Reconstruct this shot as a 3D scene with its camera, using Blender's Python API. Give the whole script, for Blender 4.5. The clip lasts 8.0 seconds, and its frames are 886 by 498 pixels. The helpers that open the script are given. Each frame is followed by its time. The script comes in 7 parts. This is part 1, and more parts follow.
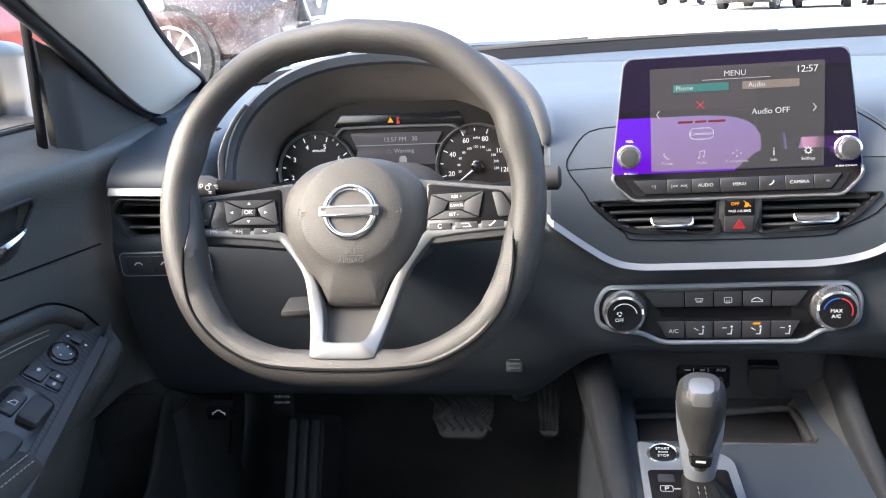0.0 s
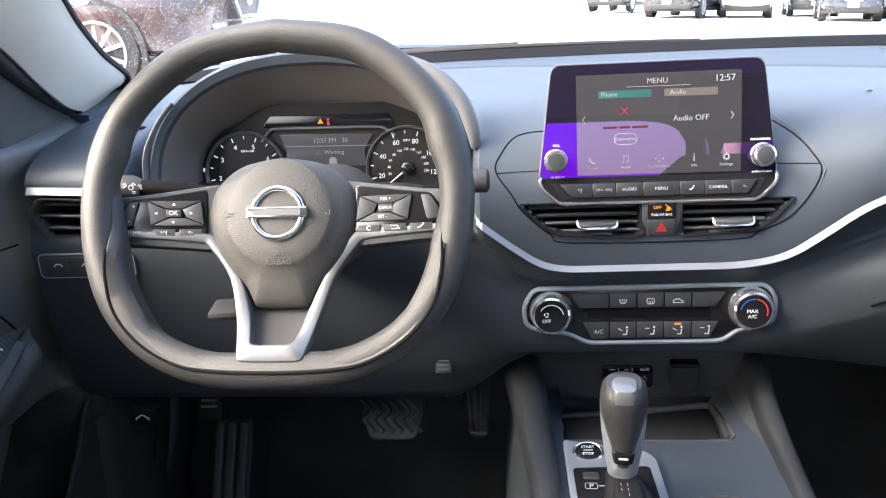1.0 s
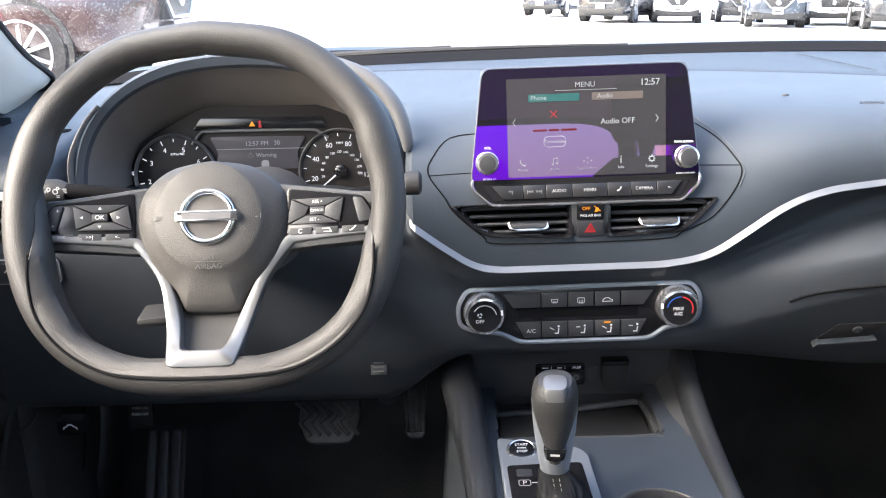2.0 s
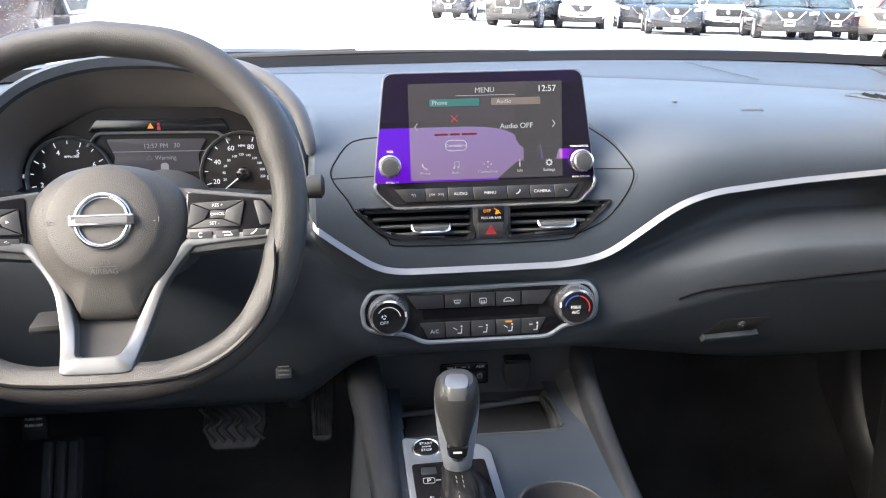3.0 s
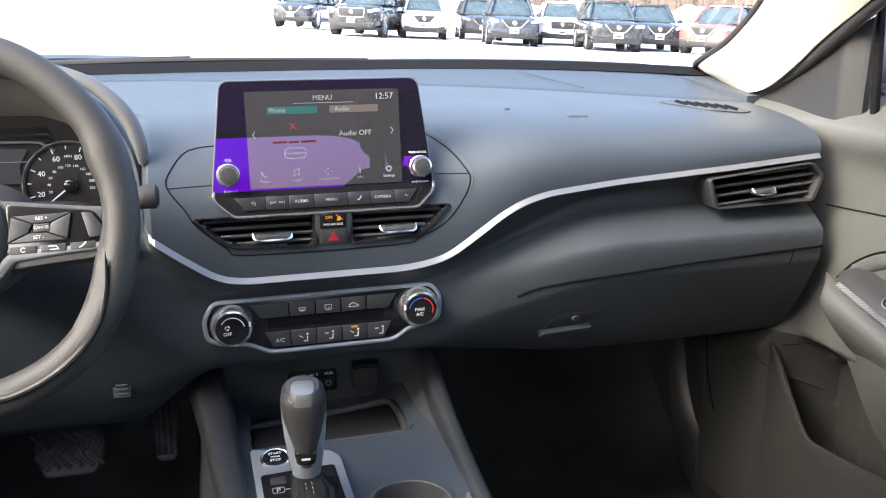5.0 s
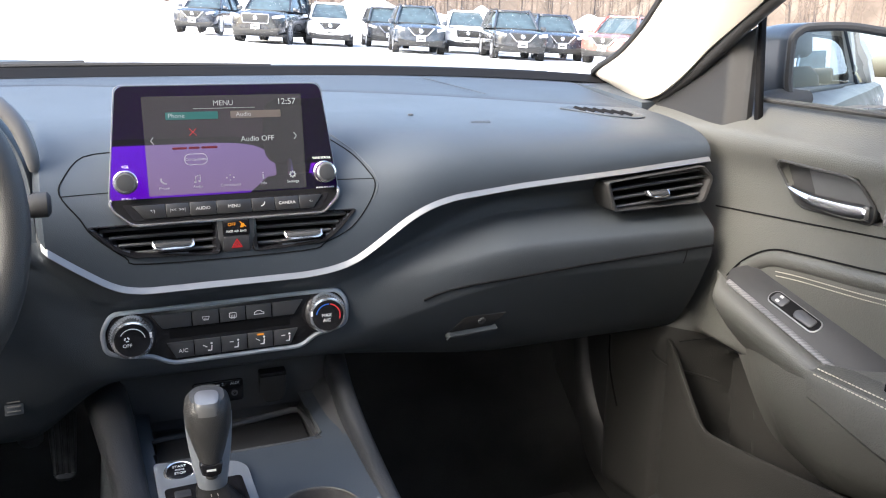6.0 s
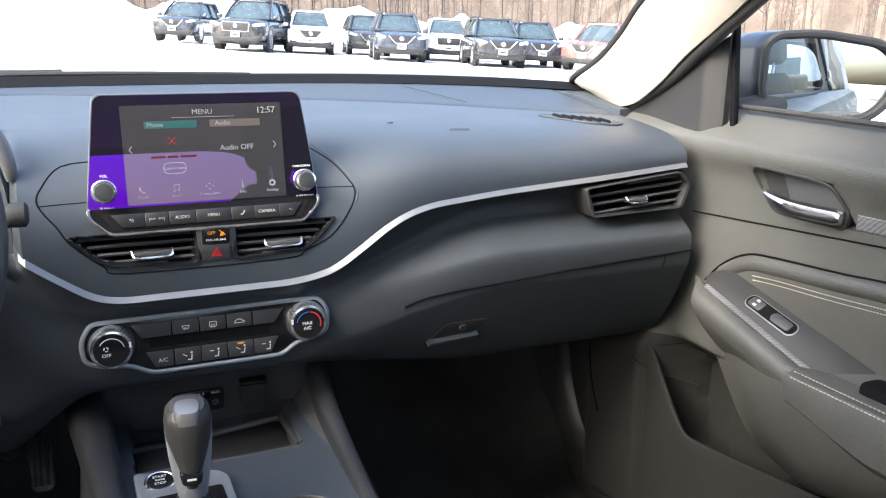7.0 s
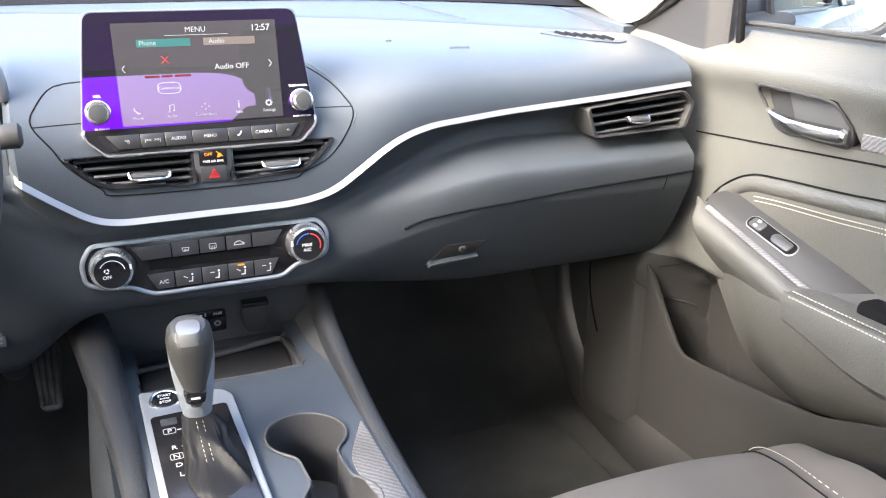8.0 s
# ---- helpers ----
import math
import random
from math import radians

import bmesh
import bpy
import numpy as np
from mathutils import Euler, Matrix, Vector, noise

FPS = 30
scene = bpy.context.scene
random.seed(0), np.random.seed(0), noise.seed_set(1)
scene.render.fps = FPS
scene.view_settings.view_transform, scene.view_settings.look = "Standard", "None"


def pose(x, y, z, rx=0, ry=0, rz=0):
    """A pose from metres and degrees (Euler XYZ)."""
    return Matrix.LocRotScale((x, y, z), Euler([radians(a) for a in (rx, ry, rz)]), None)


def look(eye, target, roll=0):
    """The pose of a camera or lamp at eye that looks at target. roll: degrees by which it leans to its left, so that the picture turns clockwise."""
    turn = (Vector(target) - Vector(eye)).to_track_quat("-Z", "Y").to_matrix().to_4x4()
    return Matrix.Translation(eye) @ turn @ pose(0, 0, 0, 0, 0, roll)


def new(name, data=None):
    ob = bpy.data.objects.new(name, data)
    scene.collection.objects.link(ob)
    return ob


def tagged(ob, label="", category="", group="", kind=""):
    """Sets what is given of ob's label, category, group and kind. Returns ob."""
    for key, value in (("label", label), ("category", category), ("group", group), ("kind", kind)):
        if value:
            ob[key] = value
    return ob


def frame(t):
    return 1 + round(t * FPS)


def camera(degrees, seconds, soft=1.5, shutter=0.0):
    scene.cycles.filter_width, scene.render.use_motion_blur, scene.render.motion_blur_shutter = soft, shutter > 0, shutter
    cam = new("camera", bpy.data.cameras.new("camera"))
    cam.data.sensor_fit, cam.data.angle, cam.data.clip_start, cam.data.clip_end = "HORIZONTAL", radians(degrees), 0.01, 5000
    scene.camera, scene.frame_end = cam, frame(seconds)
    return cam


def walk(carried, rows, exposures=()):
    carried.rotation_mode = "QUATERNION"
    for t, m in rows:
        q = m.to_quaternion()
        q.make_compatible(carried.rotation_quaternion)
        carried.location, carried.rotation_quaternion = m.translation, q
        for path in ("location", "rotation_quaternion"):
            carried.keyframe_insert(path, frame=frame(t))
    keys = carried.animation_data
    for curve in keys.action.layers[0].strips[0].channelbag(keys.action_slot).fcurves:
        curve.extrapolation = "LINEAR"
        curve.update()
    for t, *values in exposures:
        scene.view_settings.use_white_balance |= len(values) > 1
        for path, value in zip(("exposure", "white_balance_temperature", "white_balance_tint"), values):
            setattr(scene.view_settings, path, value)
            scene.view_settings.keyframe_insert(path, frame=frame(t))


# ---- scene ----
cam = camera(56.0, 8.0, soft=1.1)
EXPOSURES = [(0.0, 3.26, 6300, 9), (2.5, 3.09, 6250, 9), (7.3, 2.65, 6150, 8), (8.0, 3.78, 6250, 9)]
PATH = [
    (0, (-0.146, -0.067, 1.129), (-0.507, 1.816, 0.561), -4.5),
    (0.5, (-0.143, -0.068, 1.13), (-0.439, 1.825, 0.556), -3.9),
    (1, (-0.141, -0.07, 1.13), (-0.344, 1.835, 0.556), -3.0),
    (1.2, (-0.1399, -0.0709, 1.13), (-0.304, 1.839, 0.5597), -3.0),
    (2.3, (-0.1308, -0.0785, 1.1321), (-0.1444, 1.8364, 0.5551), -2.0),
    (2.5, (-0.129, -0.081, 1.133), (-0.102, 1.833, 0.555), -1.8),
    (3, (-0.125, -0.088, 1.135), (0.03, 1.821, 0.558), -1.0),
    (3.5, (-0.123, -0.092, 1.135), (0.113, 1.81, 0.563), -0.8),
    (4, (-0.122, -0.095, 1.135), (0.226, 1.792, 0.568), -0.2),
    (4.2, (-0.1213, -0.0964, 1.135), (0.2661, 1.7822, 0.5687), -0.2),
    (5.3, (-0.1157, -0.1062, 1.1343), (0.447, 1.7316, 0.5811), 0.25),
    (5.5, (-0.115, -0.108, 1.134), (0.497, 1.715, 0.586), 0.4),
    (6, (-0.114, -0.112, 1.133), (0.596, 1.678, 0.592), 0.8),
    (6.5, (-0.113, -0.115, 1.133), (0.608, 1.673, 0.6), 0.6),
    (7, (-0.113, -0.117, 1.134), (0.638, 1.662, 0.61), 0.7),
    (7.2, (-0.1125, -0.117, 1.1339), (0.6472, 1.6556, 0.6041), 0.5),
    (7.5, (-0.111, -0.117, 1.133), (0.643, 1.643, 0.557), 0.5),
    (7.7, (-0.1101, -0.1166, 1.132), (0.6338, 1.6278, 0.4967), 0.55),
    (8, (-0.109, -0.115, 1.13), (0.617, 1.612, 0.432), 0.5),
]
walk(cam, [(t, look(eye, target, roll)) for t, eye, target, roll in PATH], EXPOSURES)

# ---- world, sun, exposure ----
world = bpy.data.worlds.new("world")
scene.world = world
world.use_nodes = True
wn, wl = world.node_tree.nodes, world.node_tree.links
sky = wn.new("ShaderNodeTexSky")
sky.sky_type = "NISHITA"
sky.sun_disc = False
SUN_ELEVATION, SUN_AZIMUTH = radians(40), radians(252)
sky.sun_elevation, sky.sun_rotation = SUN_ELEVATION, SUN_AZIMUTH
sky.dust_density, sky.ozone_density = 6.0, 0.4
wl.new(sky.outputs[0], wn["Background"].inputs[0])
wn["Background"].inputs[1].default_value = 0.15
sun = new("sun", bpy.data.lights.new("sun", "SUN"))
sun.data.energy, sun.data.angle, sun.data.color = 0.44, radians(30), (1.0, 0.98, 0.95)
toward = Vector((math.sin(SUN_AZIMUTH) * math.cos(SUN_ELEVATION), math.cos(SUN_AZIMUTH) * math.cos(SUN_ELEVATION), math.sin(SUN_ELEVATION)))
sun.matrix_world = look(toward * 50, (0, 0, 0))


# ---- materials ----
def material(name, base, rough=0.5, metal=0.0, grain=0.0, scale=900.0, vary=0.15, patch=6.0, coat=0.0, spec=0.5, cells=False, dust=0.0):
    """A surface with colour that varies at two scales, uneven gloss and a fine relief."""
    m = bpy.data.materials.new(name)
    m.use_nodes = True
    n, l = m.node_tree.nodes, m.node_tree.links
    b = n["Principled BSDF"]
    b.inputs["Metallic"].default_value = metal
    b.inputs["Coat Weight"].default_value = coat
    b.inputs["Specular IOR Level"].default_value = spec
    co = n.new("ShaderNodeTexCoord")
    big = n.new("ShaderNodeTexNoise")
    big.inputs["Scale"].default_value, big.inputs["Detail"].default_value = patch, 4
    small = n.new("ShaderNodeTexVoronoi" if cells else "ShaderNodeTexNoise")
    small.inputs["Scale"].default_value = scale
    l.new(co.outputs["Object"], big.inputs["Vector"])
    l.new(co.outputs["Object"], small.inputs["Vector"])
    ramp = n.new("ShaderNodeMapRange")
    ramp.inputs["From Min"].default_value, ramp.inputs["From Max"].default_value = 0.3, 0.7
    ramp.inputs["To Min"].default_value, ramp.inputs["To Max"].default_value = 1 - vary, 1 + vary
    l.new(big.outputs[0], ramp.inputs["Value"])
    fine = n.new("ShaderNodeMapRange")
    fine.inputs["To Min"].default_value, fine.inputs["To Max"].default_value = 1 - vary * 0.5, 1 + vary * 0.5
    l.new(small.outputs[0], fine.inputs["Value"])
    mul = n.new("ShaderNodeMath")
    mul.operation = "MULTIPLY"
    l.new(ramp.outputs[0], mul.inputs[0])
    l.new(fine.outputs[0], mul.inputs[1])
    tone = n.new("ShaderNodeVectorMath")
    tone.operation = "SCALE"
    tone.inputs[0].default_value = base
    l.new(mul.outputs[0], tone.inputs["Scale"])
    colour = tone.outputs[0]
    if dust:
        specks = n.new("ShaderNodeTexNoise")
        specks.inputs["Scale"].default_value, specks.inputs["Detail"].default_value = 420, 2
        l.new(co.outputs["Object"], specks.inputs["Vector"])
        cut = n.new("ShaderNodeMapRange")
        cut.inputs["From Min"].default_value, cut.inputs["From Max"].default_value = 0.72, 0.78
        cut.inputs["To Max"].default_value = dust
        l.new(specks.outputs[0], cut.inputs["Value"])
        mix = n.new("ShaderNodeMix")
        mix.data_type = "RGBA"
        l.new(cut.outputs[0], mix.inputs[0])
        l.new(colour, mix.inputs[6])
        mix.inputs[7].default_value = (0.45, 0.43, 0.4, 1)
        colour = mix.outputs[2]
    l.new(colour, b.inputs["Base Color"])
    gloss = n.new("ShaderNodeMapRange")
    gloss.inputs["From Min"].default_value, gloss.inputs["From Max"].default_value = 0.3, 0.7
    gloss.inputs["To Min"].default_value, gloss.inputs["To Max"].default_value = max(rough - 0.06, 0.02), min(rough + 0.06, 1)
    l.new(big.outputs[0], gloss.inputs["Value"])
    l.new(gloss.outputs[0], b.inputs["Roughness"])
    if grain:
        bump = n.new("ShaderNodeBump")
        bump.inputs["Strength"].default_value, bump.inputs["Distance"].default_value = grain, 0.0006
        l.new(small.outputs[0], bump.inputs["Height"])
        l.new(bump.outputs[0], b.inputs["Normal"])
    return m


def glow(name, colour, strength=1.0):
    m = material(name, (colour[0] * 0.3, colour[1] * 0.3, colour[2] * 0.3), 0.4)
    b = m.node_tree.nodes["Principled BSDF"]
    b.inputs["Emission Color"].default_value, b.inputs["Emission Strength"].default_value = (*colour, 1), strength * 0.55
    return m


def coated(name, base, tint, amount, emit=None, strength=0.0, blur=0.015):
    """A dark panel under a glossy coating that tints what it mirrors."""
    m = bpy.data.materials.new(name)
    m.use_nodes = True
    n, l = m.node_tree.nodes, m.node_tree.links
    b = n["Principled BSDF"]
    b.inputs["Base Color"].default_value, b.inputs["Roughness"].default_value = (*base, 1), 0.5
    b.inputs["Specular IOR Level"].default_value = 0.1
    if emit:
        b.inputs["Emission Color"].default_value, b.inputs["Emission Strength"].default_value = (*emit, 1), strength
    g = n.new("ShaderNodeBsdfGlossy")
    g.inputs["Color"].default_value, g.inputs["Roughness"].default_value = (*tint, 1), blur
    mix = n.new("ShaderNodeMixShader")
    mix.inputs[0].default_value = amount
    l.new(b.outputs[0], mix.inputs[1])
    l.new(g.outputs[0], mix.inputs[2])
    l.new(mix.outputs[0], n["Material Output"].inputs[0])
    return m


def clear(name, tint=(0.95, 0.97, 0.97), ior=1.35):
    m = bpy.data.materials.new(name)
    m.use_nodes = True
    n, l = m.node_tree.nodes, m.node_tree.links
    n.remove(n["Principled BSDF"])
    t, g, f, mix = n.new("ShaderNodeBsdfTransparent"), n.new("ShaderNodeBsdfGlossy"), n.new("ShaderNodeFresnel"), n.new("ShaderNodeMixShader")
    t.inputs[0].default_value, g.inputs["Roughness"].default_value, f.inputs[0].default_value = (*tint, 1), 0.02, ior
    l.new(f.outputs[0], mix.inputs[0])
    l.new(t.outputs[0], mix.inputs[1])
    l.new(g.outputs[0], mix.inputs[2])
    l.new(mix.outputs[0], n["Material Output"].inputs[0])
    return m


SOFT = material("soft_dash_plastic", (0.046, 0.0565, 0.071), 0.44, grain=0.35, scale=1400, vary=0.12, cells=True, dust=0.12)
HARD = material("hard_cabin_plastic", (0.062, 0.064, 0.068), 0.5, grain=0.35, scale=1600, vary=0.12, cells=True, dust=0.08)
DOORP = material("door_plastic", (0.076, 0.077, 0.072), 0.48, grain=0.55, scale=520, vary=0.12, cells=True, dust=0.08)
RUBBER = material("black_rubber", (0.022, 0.022, 0.023), 0.65, grain=0.3, scale=700)
# Near-black for plain black parts and for shade painted into openings.
DARK = material("black_and_recess_shade", (0.008, 0.008, 0.009), 0.8, spec=0.06)
GLOSSY = material("gloss_black", (0.012, 0.012, 0.014), 0.16, vary=0.05, dust=0.1)
BUTTON = material("button_plastic", (0.040, 0.041, 0.045), 0.4, grain=0.1, dust=0.08)
LEATHER = material("wheel_leather", (0.043, 0.0415, 0.0405), 0.47, grain=0.4, scale=1300, vary=0.15, cells=True, dust=0.1)
BOOTL = material("boot_leather", (0.010, 0.010, 0.0105), 0.55, spec=0.25, grain=0.3, scale=900, cells=True)
AIRBAG = material("airbag_cover", (0.068, 0.0645, 0.0615), 0.5, grain=0.45, scale=1300, vary=0.1, cells=True)
VINYL = material("door_vinyl", (0.072, 0.073, 0.069), 0.45, grain=0.8, scale=480, cells=True)
SEATC = material("seat_cloth", (0.085, 0.079, 0.075), 0.8, grain=0.7, scale=1500)
SILVER = material("satin_silver", (0.21, 0.213, 0.218), 0.36, metal=0.55, vary=0.06)
# Paler than the dash: light mirrored in the bowl is put into its colour.
BOWL = material("lit_bowl_plastic", (0.215, 0.192, 0.180), 0.45, grain=0.3, scale=900, vary=0.15, patch=14, cells=True)
FRONTP = material("front_dash_plastic", (0.033, 0.041, 0.053), 0.48, grain=0.4, scale=1200, vary=0.15, cells=True, dust=0.1)
SPOKE = material("spoke_silver", (0.185, 0.19, 0.197), 0.34, metal=0.5, vary=0.08, patch=30)
GRIPL = material("grip_leather", (0.042, 0.042, 0.042), 0.38, grain=0.5, scale=1000, vary=0.15, cells=True, dust=0.08)
SILVERP = material("silver_paint", (0.30, 0.33, 0.37), 0.34, metal=0.35, vary=0.06, patch=30)
DASHLOW = material("lower_dash_plastic", (0.041, 0.048, 0.056), 0.52, spec=0.35, grain=0.4, scale=1100, vary=0.12, cells=True, dust=0.06)
CHROME = material("chrome", (0.85, 0.85, 0.87), 0.2, metal=1.0, vary=0.03)
KNURL = material("knurled_silver", (0.88, 0.88, 0.9), 0.16, metal=0.95, vary=0.05)
PILLAR = material("pillar_fabric", (0.56, 0.52, 0.45), 0.85, grain=0.5, scale=1800, vary=0.06)
ROOFM = material("headliner_fabric", (0.3, 0.28, 0.25), 0.9, grain=0.5, scale=1500, vary=0.06)
CARPET = material("carpet_pile", (0.035, 0.035, 0.033), 0.95, grain=1.0, scale=500, vary=0.4, spec=0.15)
THREAD = material("pale_thread", (0.42, 0.40, 0.35), 0.7)
SEAM = material("seam_gap", (0.006, 0.006, 0.007), 0.8, spec=0.1)
SILLP = material("black_sill_plastic", (0.023, 0.023, 0.022), 0.40, grain=0.4, scale=1200, vary=0.3, patch=12, dust=0.1)
KEYPRINT = material("key_print", (0.42, 0.42, 0.42), 0.5)
RAILP = material("rail_vinyl", (0.028, 0.030, 0.034), 0.42, grain=0.6, scale=600, vary=0.15, cells=True, dust=0.08)
PRINT = material("pale_print", (0.75, 0.75, 0.75), 0.5, vary=0.05)
GREYPRINT = material("grey_print", (0.16, 0.16, 0.165), 0.5)
EMBOSS = material("embossed_print", (0.105, 0.102, 0.098), 0.5)
WEAVE = material("patterned_inlay", (0.13, 0.13, 0.135), 0.35, grain=1.0, scale=260, vary=0.4)
def woven(m, dark=0.35):
    """Adds slanting ribs to a material's colour and relief."""
    n, l = m.node_tree.nodes, m.node_tree.links
    b = n["Principled BSDF"]
    old = b.inputs["Base Color"].links[0].from_socket
    co, wave = n.new("ShaderNodeTexCoord"), n.new("ShaderNodeTexWave")
    wave.bands_direction = "DIAGONAL"
    wave.inputs["Scale"].default_value, wave.inputs["Distortion"].default_value, wave.inputs["Detail Scale"].default_value = 85, 2.5, 2
    l.new(co.outputs["Object"], wave.inputs["Vector"])
    rng, mul = n.new("ShaderNodeMapRange"), n.new("ShaderNodeVectorMath")
    rng.inputs["To Min"].default_value, rng.inputs["To Max"].default_value = dark, 1.2
    l.new(wave.outputs["Fac"], rng.inputs["Value"])
    mul.operation = "SCALE"
    l.new(old, mul.inputs[0])
    l.new(rng.outputs[0], mul.inputs["Scale"])
    l.new(mul.outputs[0], b.inputs["Base Color"])
    return m


WEAVE = woven(WEAVE, 0.62)
SCREENKEY = material("screen_key_plastic", (0.015, 0.015, 0.016), 0.35, vary=0.05, dust=0.05)
DARKWEAVE = woven(material("dark_patterned_inlay", (0.038, 0.039, 0.042), 0.45, grain=0.6, scale=300, vary=0.2), 0.5)
# Darker copy of the door plastic; low shade is put into its colour.
DOORSHADE = material("shaded_door_plastic", (0.023, 0.0227, 0.0214), 0.6, spec=0.35, grain=0.5, scale=700, vary=0.15, cells=True, dust=0.08)
SWITCHP = material("switch_plate_plastic", (0.022, 0.022, 0.023), 0.5, grain=0.4, scale=1500, vary=0.1, cells=True, dust=0.08)
GLASS = clear("window_glass")
SIDEGLASS = clear("side_glass", ior=1.12)
REARGLASS = clear("rear_side_glass", (0.7, 0.74, 0.74), 1.7)
MIRROR = coated("mirror_glass", (0.02, 0.02, 0.02), (0.8, 0.84, 0.84), 0.94, blur=0.0)
BEZEL = coated("screen_bezel", (0.008, 0.008, 0.01), (0.25, 0.006, 0.95), 0.22)
DISPLAY = coated("screen_display", (0.02, 0.02, 0.02), (0.86, 0.45, 1.0), 0.11, (0.55, 0.55, 0.6), 0.009)
CLUSTER = coated("cluster_lens", (0.022, 0.02, 0.02), (0.8, 0.75, 0.75), 0.02, blur=0.35)
LCD = coated("cluster_display", (0.045, 0.042, 0.045), (0.8, 0.75, 0.75), 0.02, (0.5, 0.5, 0.6), 0.008, 0.35)
G_WHITE = glow("lit_white", (0.7, 0.72, 0.76), 0.06)
G_GAUGE = glow("lit_gauge", (0.85, 0.86, 0.9), 0.22)
G_GREY = glow("lit_grey", (0.55, 0.55, 0.6), 0.056)
G_TEAL = glow("lit_teal", (0.045, 0.20, 0.20), 0.05)
G_TAN = glow("lit_tan", (0.22, 0.18, 0.165), 0.075)
G_RED = glow("lit_red", (0.9, 0.05, 0.06), 0.075)
G_DIMRED = glow("dim_red", (0.25, 0.02, 0.03), 0.02)
G_AMBER = glow("lit_amber", (1.0, 0.35, 0.02), 0.2)
G_BLUE = glow("lit_blue", (0.05, 0.2, 0.8), 0.080)


# ---- building blocks ----
PLACE = {}


def thing(name, at, label, category, group="", kind=""):
    ob = new(name)
    ob.empty_display_size = 0.05
    ob.location = at
    PLACE[ob.name] = Matrix.Translation(at)
    return tagged(ob, label, category, group, kind)


def part(name, bm, mat, parent=None, label="", smooth=True):
    """Links bm as one mesh under a thing or a part."""
    me = bpy.data.meshes.new(name)
    bm.normal_update()
    bm.to_mesh(me)
    bm.free()
    me.materials.append(mat)
    if smooth:
        me.shade_smooth()
        me.set_sharp_from_angle(angle=radians(38))
    ob = new(name, me)
    if parent is not None:
        ob.parent = parent
        if parent.name in PLACE:
            ob.matrix_parent_inverse = PLACE[parent.name].inverted()
    if label:
        tagged(ob, label)
    return ob


def setting(name, bm, mat, label, category, smooth=True):
    return tagged(part(name, bm, mat, None, "", smooth), label, category, kind="structure")


def loft(rings, closed=True, caps=True):
    bm = bmesh.new()
    rows = [[bm.verts.new(p) for p in ring] for ring in rings]
    n = len(rows[0])
    for a, b in zip(rows, rows[1:]):
        for i in range(n if closed else n - 1):
            j = (i + 1) % n
            bm.faces.new((a[i], a[j], b[j], b[i]))
    if caps and closed:
        bm.faces.new(rows[0][::-1])
        bm.faces.new(rows[-1])
    bmesh.ops.recalc_face_normals(bm, faces=bm.faces)
    return bm


def tube(points, radius, n=8, closed=False, squash=1.0):
    pts = [Vector(p) for p in points]
    m = len(pts)
    rings, side = [], None
    for i, p in enumerate(pts):
        a = pts[(i - 1) % m] if closed or i else p
        b = pts[(i + 1) % m] if closed or i < m - 1 else p
        way = (b - a).normalized()
        if side is None:
            side = way.orthogonal().normalized()
        side = (side - way * side.dot(way)).normalized()
        up = way.cross(side)
        r = radius(i / max(m - 1, 1)) if callable(radius) else radius
        rings.append([p + side * r * math.cos(2 * math.pi * k / n) + up * r * squash * math.sin(2 * math.pi * k / n) for k in range(n)])
    if closed:
        rings.append(rings[0])
    bm = loft(rings, True, not closed)
    if closed:
        bmesh.ops.remove_doubles(bm, verts=bm.verts, dist=1e-6)
    return bm


def frame_at(origin, lean=0.0, turn=0.0):
    """Axes for a panel that faces the seats: x to the right, y up along its face, z out of it. lean: degrees by which its top tips away."""
    return Matrix.Translation(origin) @ pose(0, 0, 0, 0, 0, turn) @ pose(0, 0, 0, 90 - lean, 0, 0)


def slab(poly, depth, m, bevel=0.0, segments=2, back=0.0):
    """A plate with that outline in m's x and y, from -back to depth along z, its front edge rounded."""
    bm = bmesh.new()
    lo = [bm.verts.new((x, y, -back)) for x, y in poly]
    hi = [bm.verts.new((x, y, depth)) for x, y in poly]
    n = len(poly)
    top = bm.faces.new(hi)
    bm.faces.new(lo[::-1])
    for i in range(n):
        bm.faces.new((lo[i], lo[(i + 1) % n], hi[(i + 1) % n], hi[i]))
    bmesh.ops.recalc_face_normals(bm, faces=bm.faces)
    if bevel:
        bmesh.ops.bevel(bm, geom=list(top.edges), offset=bevel, segments=segments, affect="EDGES", profile=0.5, clamp_overlap=True)
    bm.transform(m)
    return bm


def rounded(w, h, r, n=5, cx=0.0, cy=0.0):
    pts = []
    for k, (sx, sy) in enumerate(((1, 1), (-1, 1), (-1, -1), (1, -1))):
        for i in range(n + 1):
            a = math.pi / 2 * (k + i / n)
            pts.append((cx + sx * (w / 2 - r) + r * math.cos(a), cy + sy * (h / 2 - r) + r * math.sin(a)))
    return pts


def fillet(poly, r, n=5):
    """The outline with its corners rounded."""
    out, m = [], len(poly)
    for i in range(m):
        p, a, b = Vector(poly[i]), Vector(poly[i - 1]), Vector(poly[(i + 1) % m])
        d = min(r, (a - p).length * 0.45, (b - p).length * 0.45)
        s, e = p + (a - p).normalized() * d, p + (b - p).normalized() * d
        for k in range(n + 1):
            u = k / n
            out.append(tuple((1 - u) ** 2 * s + 2 * u * (1 - u) * p + u * u * e))
    return out


